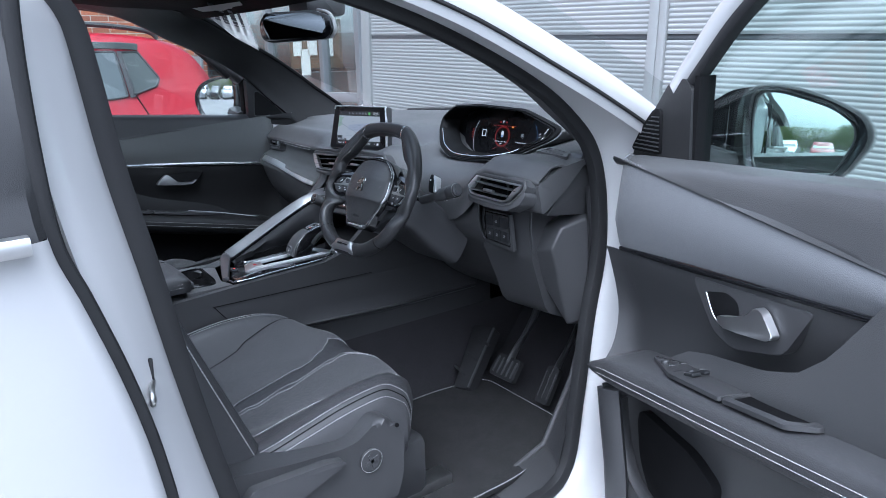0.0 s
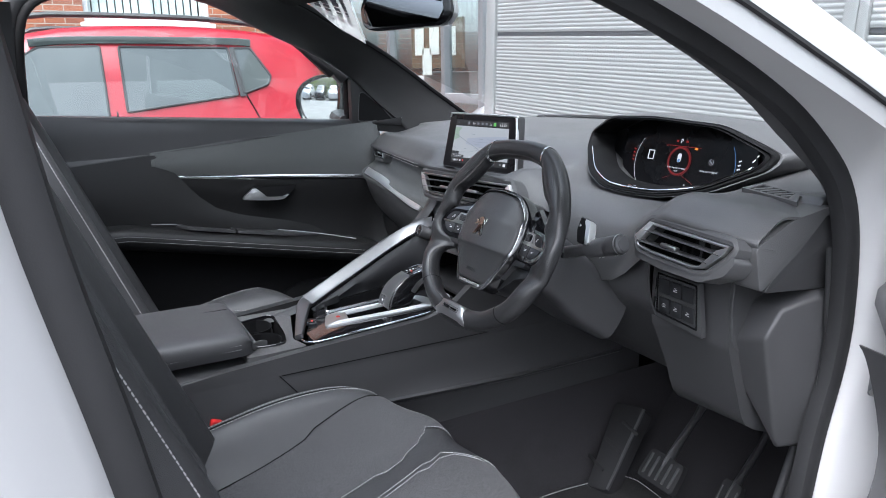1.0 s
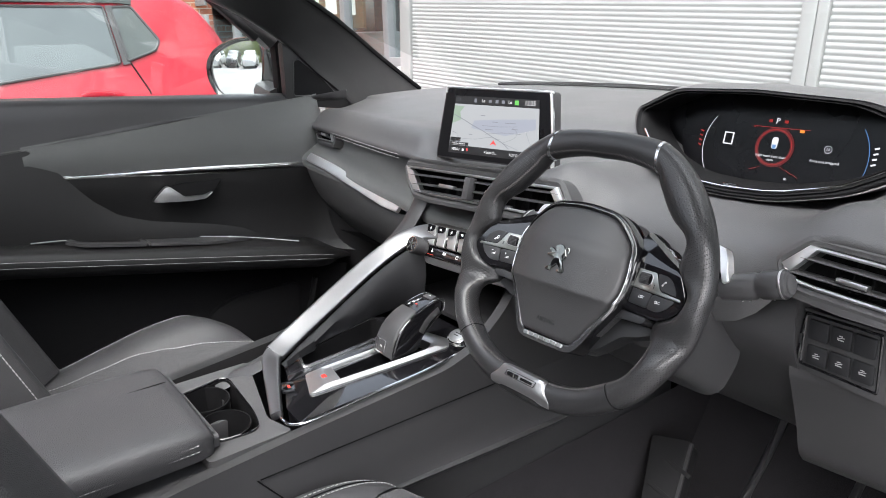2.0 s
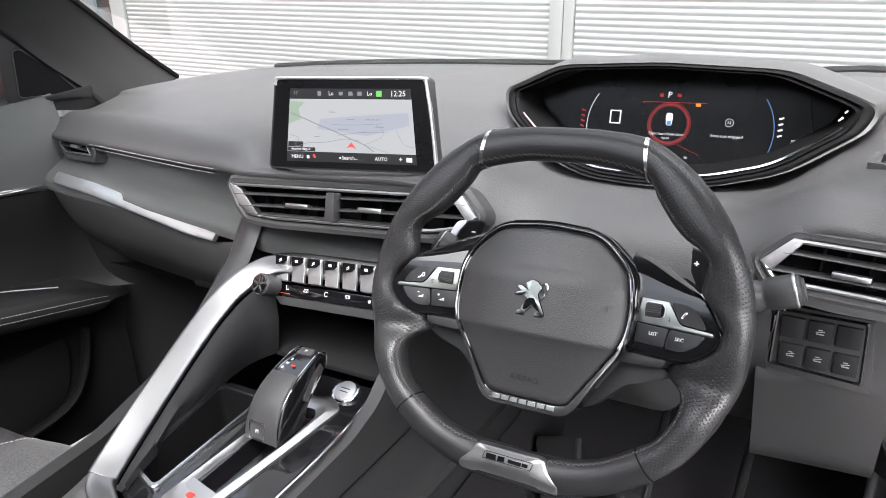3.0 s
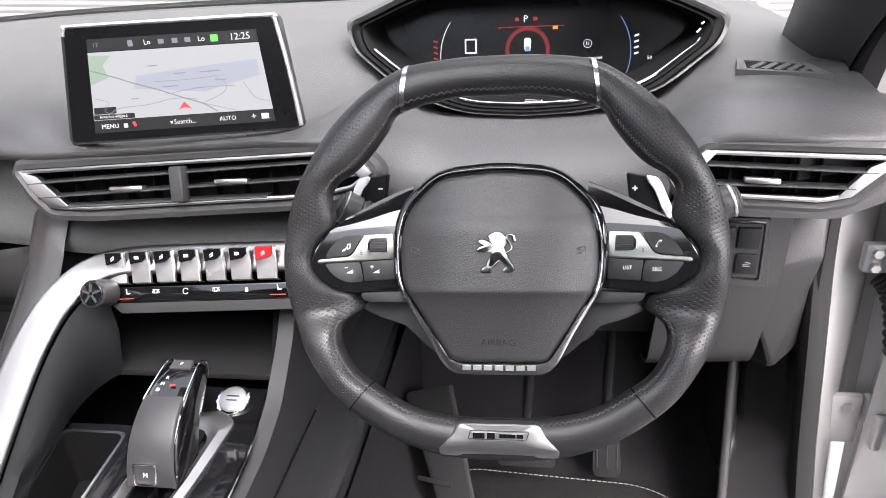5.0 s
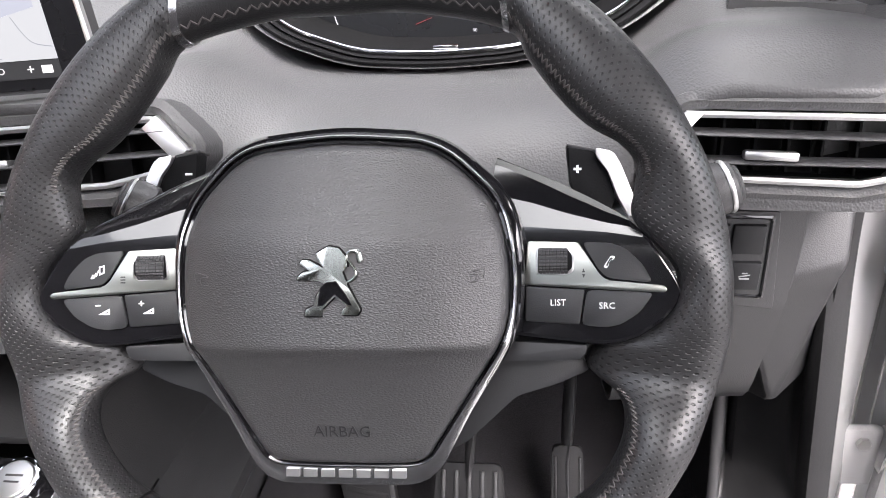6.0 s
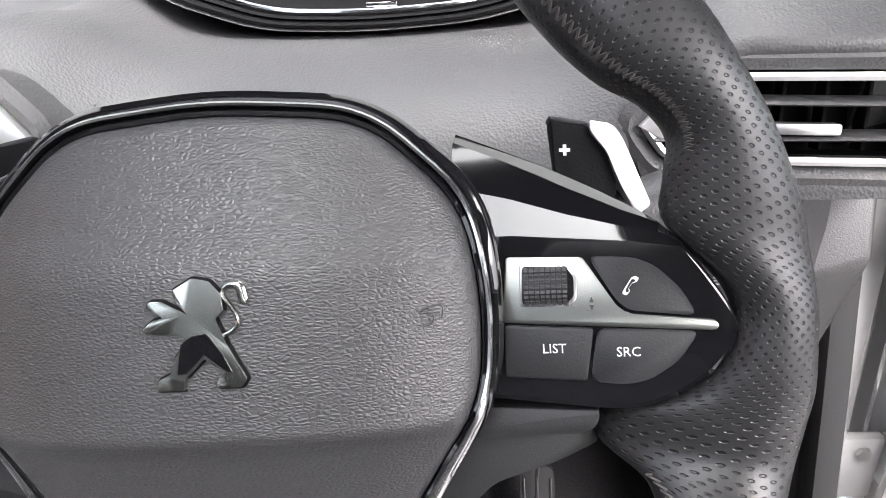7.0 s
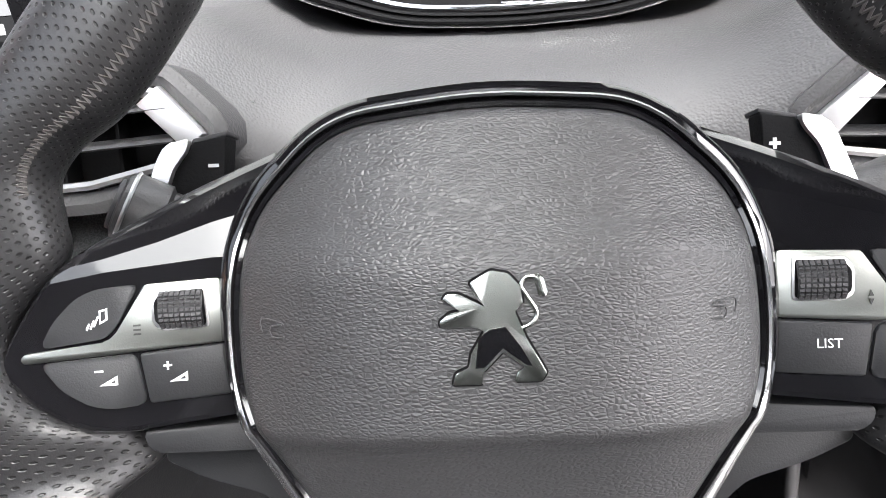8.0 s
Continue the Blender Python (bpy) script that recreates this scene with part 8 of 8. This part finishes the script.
        bm.faces.new([bm.verts.new(m @ Vector(q)) for q in ((-w1, ya + offy, za + .012), (w1, ya + offy, za + .012), (w2, yb + offy, zb + .02), (-w2, yb + offy, zb + .02))])
        part(nm, thick(bm, .004), "dark_window", c, "dark reflecting glass")
    return c


M["dark_window"] = material("dark_car_window", (0.05, 0.06, 0.06), 0.05, vary=0.1, coat=0.8, spec=0.8)
M["glasslamp"] = material("clear_lamp", (0.5, 0.52, 0.54), 0.1, 0.3, coat=0.6)
M["silver"] = material("silver_car_paint", (0.45, 0.46, 0.47), 0.3, 0.5, vary=0.03, coat=0.6)
M["black"] = material("black_car_paint", (0.01, 0.01, 0.012), 0.2, vary=0.03, coat=0.8)

car("red_suv", (-3.58, -.36, 0), 180, "red", "glossy red compact SUV with black roof rails parked alongside", 1.0)
row = [("silver", -9.6), ("black", -6.9), ("white", -4.3), ("silver", -1.7), ("red", 1.0), ("black", 3.7), ("white", 6.4), ("black", 9.0)]
for paint, x in row:
    car("parked_car", (x * 1.0 + .7, -17.0 + .3 * math.sin(x), 0), 0, paint, f"{paint} hatchback in the far row before the hedge", 1.0)
for paint, y in (("silver", -9.0), ("white", -6.2), ("black", -3.4)):
    car("parked_car", (-17.5, y, 0), -90, paint, f"{paint} hatchback parked by the brick building", 1.0)


# ---- brick building and showroom ----
def brick_material():
    m = bpy.data.materials.new("brickwork")
    m.use_nodes = True
    n, l = m.node_tree.nodes, m.node_tree.links
    tc, br = n.new("ShaderNodeTexCoord"), n.new("ShaderNodeTexBrick")
    sp, cb_ = n.new("ShaderNodeSeparateXYZ"), n.new("ShaderNodeCombineXYZ")
    l.new(tc.outputs["Object"], sp.inputs[0])
    l.new(sp.outputs["Y"], cb_.inputs["X"])
    l.new(sp.outputs["Z"], cb_.inputs["Y"])
    l.new(cb_.outputs[0], br.inputs["Vector"])
    br.inputs["Scale"].default_value = 1.0
    br.inputs["Brick Width"].default_value, br.inputs["Row Height"].default_value, br.inputs["Mortar Size"].default_value = .225, .075, .006
    br.inputs["Color1"].default_value, br.inputs["Color2"].default_value, br.inputs["Mortar"].default_value = (.33, .11, .055, 1), (.22, .075, .045, 1), (.34, .30, .26, 1)
    b = n["Principled BSDF"]
    b.inputs["Roughness"].default_value = .9
    l.new(br.outputs["Color"], b.inputs["Base Color"])
    bump = n.new("ShaderNodeBump")
    bump.inputs["Strength"].default_value, bump.inputs["Distance"].default_value = .5, .006
    l.new(br.outputs["Fac"], bump.inputs["Height"])
    bump.invert = True
    l.new(bump.outputs["Normal"], b.inputs["Normal"])
    return m


M["brickwork"] = brick_material()
bb = thing("brick_building", (-9.2, -2, 0), "red brick building with white framed windows and blinds", "building", kind="structure")
BX = -9.0
wy = [(-6.4, -4.9), (-3.2, -1.7), (-.12, 1.42)]
zlo, zhi = 1.97, 3.3
part("wall_course", box((BX - .15, -2.6, zlo / 2), (.3, 12.0, zlo), 0), "brickwork", bb)
part("wall_course", box((BX - .15, -2.6, (zhi + 6.2) / 2), (.3, 12.0, 6.2 - zhi), 0), "brickwork", bb)
ys = [-8.6] + [v for w in wy for v in w] + [3.4]
for a, b in zip(ys[::2], ys[1::2]):
    part("wall_pier", box((BX - .15, (a + b) / 2, (zlo + zhi) / 2), (.3, b - a, zhi - zlo), 0), "brickwork", bb)
for a, b in wy:
    w = part("window", box((BX - .10, (a + b) / 2, zlo + .03), (.12, b - a, .06), .01), "wpaint", bb, "white framed window")
    for y in (a + .03, (a + b) / 2, b - .03):
        part("upright", box((BX - .09, y, (zlo + zhi) / 2), (.07, .06, zhi - zlo), .008), "wpaint", w)
    part("head", box((BX - .09, (a + b) / 2, zhi - .03), (.07, b - a, .06), .008), "wpaint", w)
    part("pane", box((BX - .12, (a + b) / 2, (zlo + zhi) / 2), (.008, b - a - .06, zhi - zlo - .06), 0), "glass", w).visible_shadow = False
    for k in range(16):
        part("blind_slat", box((BX - .22, a + .06 + (b - a - .12) * k / 15, (zlo + zhi) / 2), (.004, .075, zhi - zlo - .06), 0, None), "wpaint", w)
    part("sill", box((BX + .02, (a + b) / 2, zlo - .03), (.16, b - a + .1, .06), .01), "wpaint", w, "white window sill")
    # black sheet in place of the shaded room behind the blinds
    part("room_shade", box((BX - .6, (a + b) / 2, (zlo + zhi) / 2), (.02, b - a + .2, zhi - zlo), 0), "deep", w)
part("roof", box((BX - 2.0, -2.6, 6.3), (4.6, 12.4, .2), .02), "greymetal", bb)
part("end_wall", box((BX - 2.0, 3.25, 3.1), (4.0, .3, 6.2), 0), "mortar", bb)

sr = thing("showroom", (-6.0, 3.4, 0), "glazed showroom front with grey frames and pinned posters", "building", kind="structure")
SY = 3.3
for x in (-3.35, -4.95, -5.75, -7.2, -8.7):
    part("mullion", box((x, SY, 1.8), (.09, .10, 3.6), .008), "greymetal", sr)
for z in (.12, 1.02, 3.55):
    part("transom", box((-6.05, SY, z), (5.5, .09, .10), .008), "greymetal", sr)
for a, b in ((-4.92, -3.39), (-5.72, -4.98), (-7.16, -5.79), (-8.66, -7.24)):
    p = part("pane", box(((a + b) / 2, SY + .02, 1.8), (b - a, .01, 3.4), 0), "glass", sr, "large clear pane")
    p.visible_shadow = False
part("back_wall", box((-6.05, SY + 2.6, 1.8), (6.4, .1, 3.6), 0), "joint", sr, "dim rear wall")
part("inner_floor", box((-6.05, SY + 1.35, .04), (6.0, 2.5, .08), 0), "mortar", sr)
part("inner_ceiling", box((-6.05, SY + 1.35, 3.62), (6.0, 2.8, .08), 0), "wpaint", sr)
part("pin_board", box((-6.45, SY + .25, 1.62), (1.3, .04, .55), .005), "bark", sr, "brown pin board")
for k, (x, z) in enumerate(((-6.85, 1.66), (-6.45, 1.66), (-6.05, 1.64), (-6.65, 1.42))):
    part("poster", box((x, SY + .22, z), (.24, .006, .32), 0), "paper", sr, "white poster")
part("counter", box((-6.6, SY + .8, .7), (1.6, .5, 1.2), .02), "greymetal", sr)
for k in range(9):
    part("louvre", box((-8.9 - .0, SY - .4 + .0, .5 + .32 * k), (.5, .04, .20), .005), "greymetal", sr)
car("showroom_car", (-4.1, 5.0, .08), 150, "silver", "silver hatchback standing inside the showroom", 1.0)


# ---- hedge and trees far behind ----
def clumps(n, box_, size, seed):
    """Many small leaf clumps in a box, one mesh."""
    rnd_ = random.Random(seed)
    vs, fs = [], []
    for _ in range(n):
        c = Vector([rnd_.uniform(a, b) for a, b in box_])
        for _ in range(5):
            q = c + Vector([rnd_.gauss(0, size * .8) for _ in range(3)])
            r = Euler((rnd_.uniform(0, 6), rnd_.uniform(0, 6), rnd_.uniform(0, 6))).to_matrix()
            k = len(vs)
            s = size * rnd_.uniform(.5, 1.2)
            vs += [tuple(q + r @ Vector(p) * s) for p in ((-.5, 0, 0), (0, -.3, .05), (.6, 0, 0), (0, .3, .05))]
            fs.append((k, k + 1, k + 2, k + 3))
    bm = bmesh.new()
    bv_ = [bm.verts.new(v) for v in vs]
    for f in fs:
        bm.faces.new([bv_[i] for i in f])
    return bm


solo("hedge", clumps(11000, ((-30, 14), (-22.5, -20.5), (.05, 3.0)), .13, 5), "leaf", "tall uneven green hedge behind the parked cars", "hedge", kind="stuff", smooth=False)
for k, (x, y, h) in enumerate(((-22, -25, 4.2), (-12, -26, 4.8), (-3, -25, 3.4), (5, -26, 3.8), (13, -24, 4.4))):
    tr_ = thing("tree", (x, y, 0), "leafy green tree beyond the hedge", "tree", "trees beyond the hedge")
    part("trunk", sweep([(x, y, 0), (x + .1, y, h * .3), (x - .1, y + .1, h * .6), (x, y, h * .85)], .3, .3, (1, 0, 0), 8, sizes=[(.42, .42), (.34, .34), (.2, .2), (.08, .08)]), "bark", tr_)
    for a in range(4):
        t = a * 1.6 + k
        part("limb", sweep([(x, y, h * (.35 + .1 * a)), (x + math.cos(t) * .9, y + math.sin(t) * .9, h * (.5 + .1 * a)), (x + math.cos(t) * 1.6, y + math.sin(t) * 1.6, h * (.6 + .09 * a))], .1, .1, (0, 0, 1), 6, sizes=[(.14, .14), (.09, .09), (.04, .04)]), "bark", tr_)
    bm = clumps(620, ((x - 1.3, x + 1.3), (y - 1.3, y + 1.3), (h * .55, h * 1.0)), .17, 20 + k)
    bm = join(bm, clumps(480, ((x - 2.2, x + 2.0), (y - 2.0, y + 2.1), (h * .42, h * .75)), .17, 40 + k))
    part("crown", bm, "leaf", tr_, smooth=False)
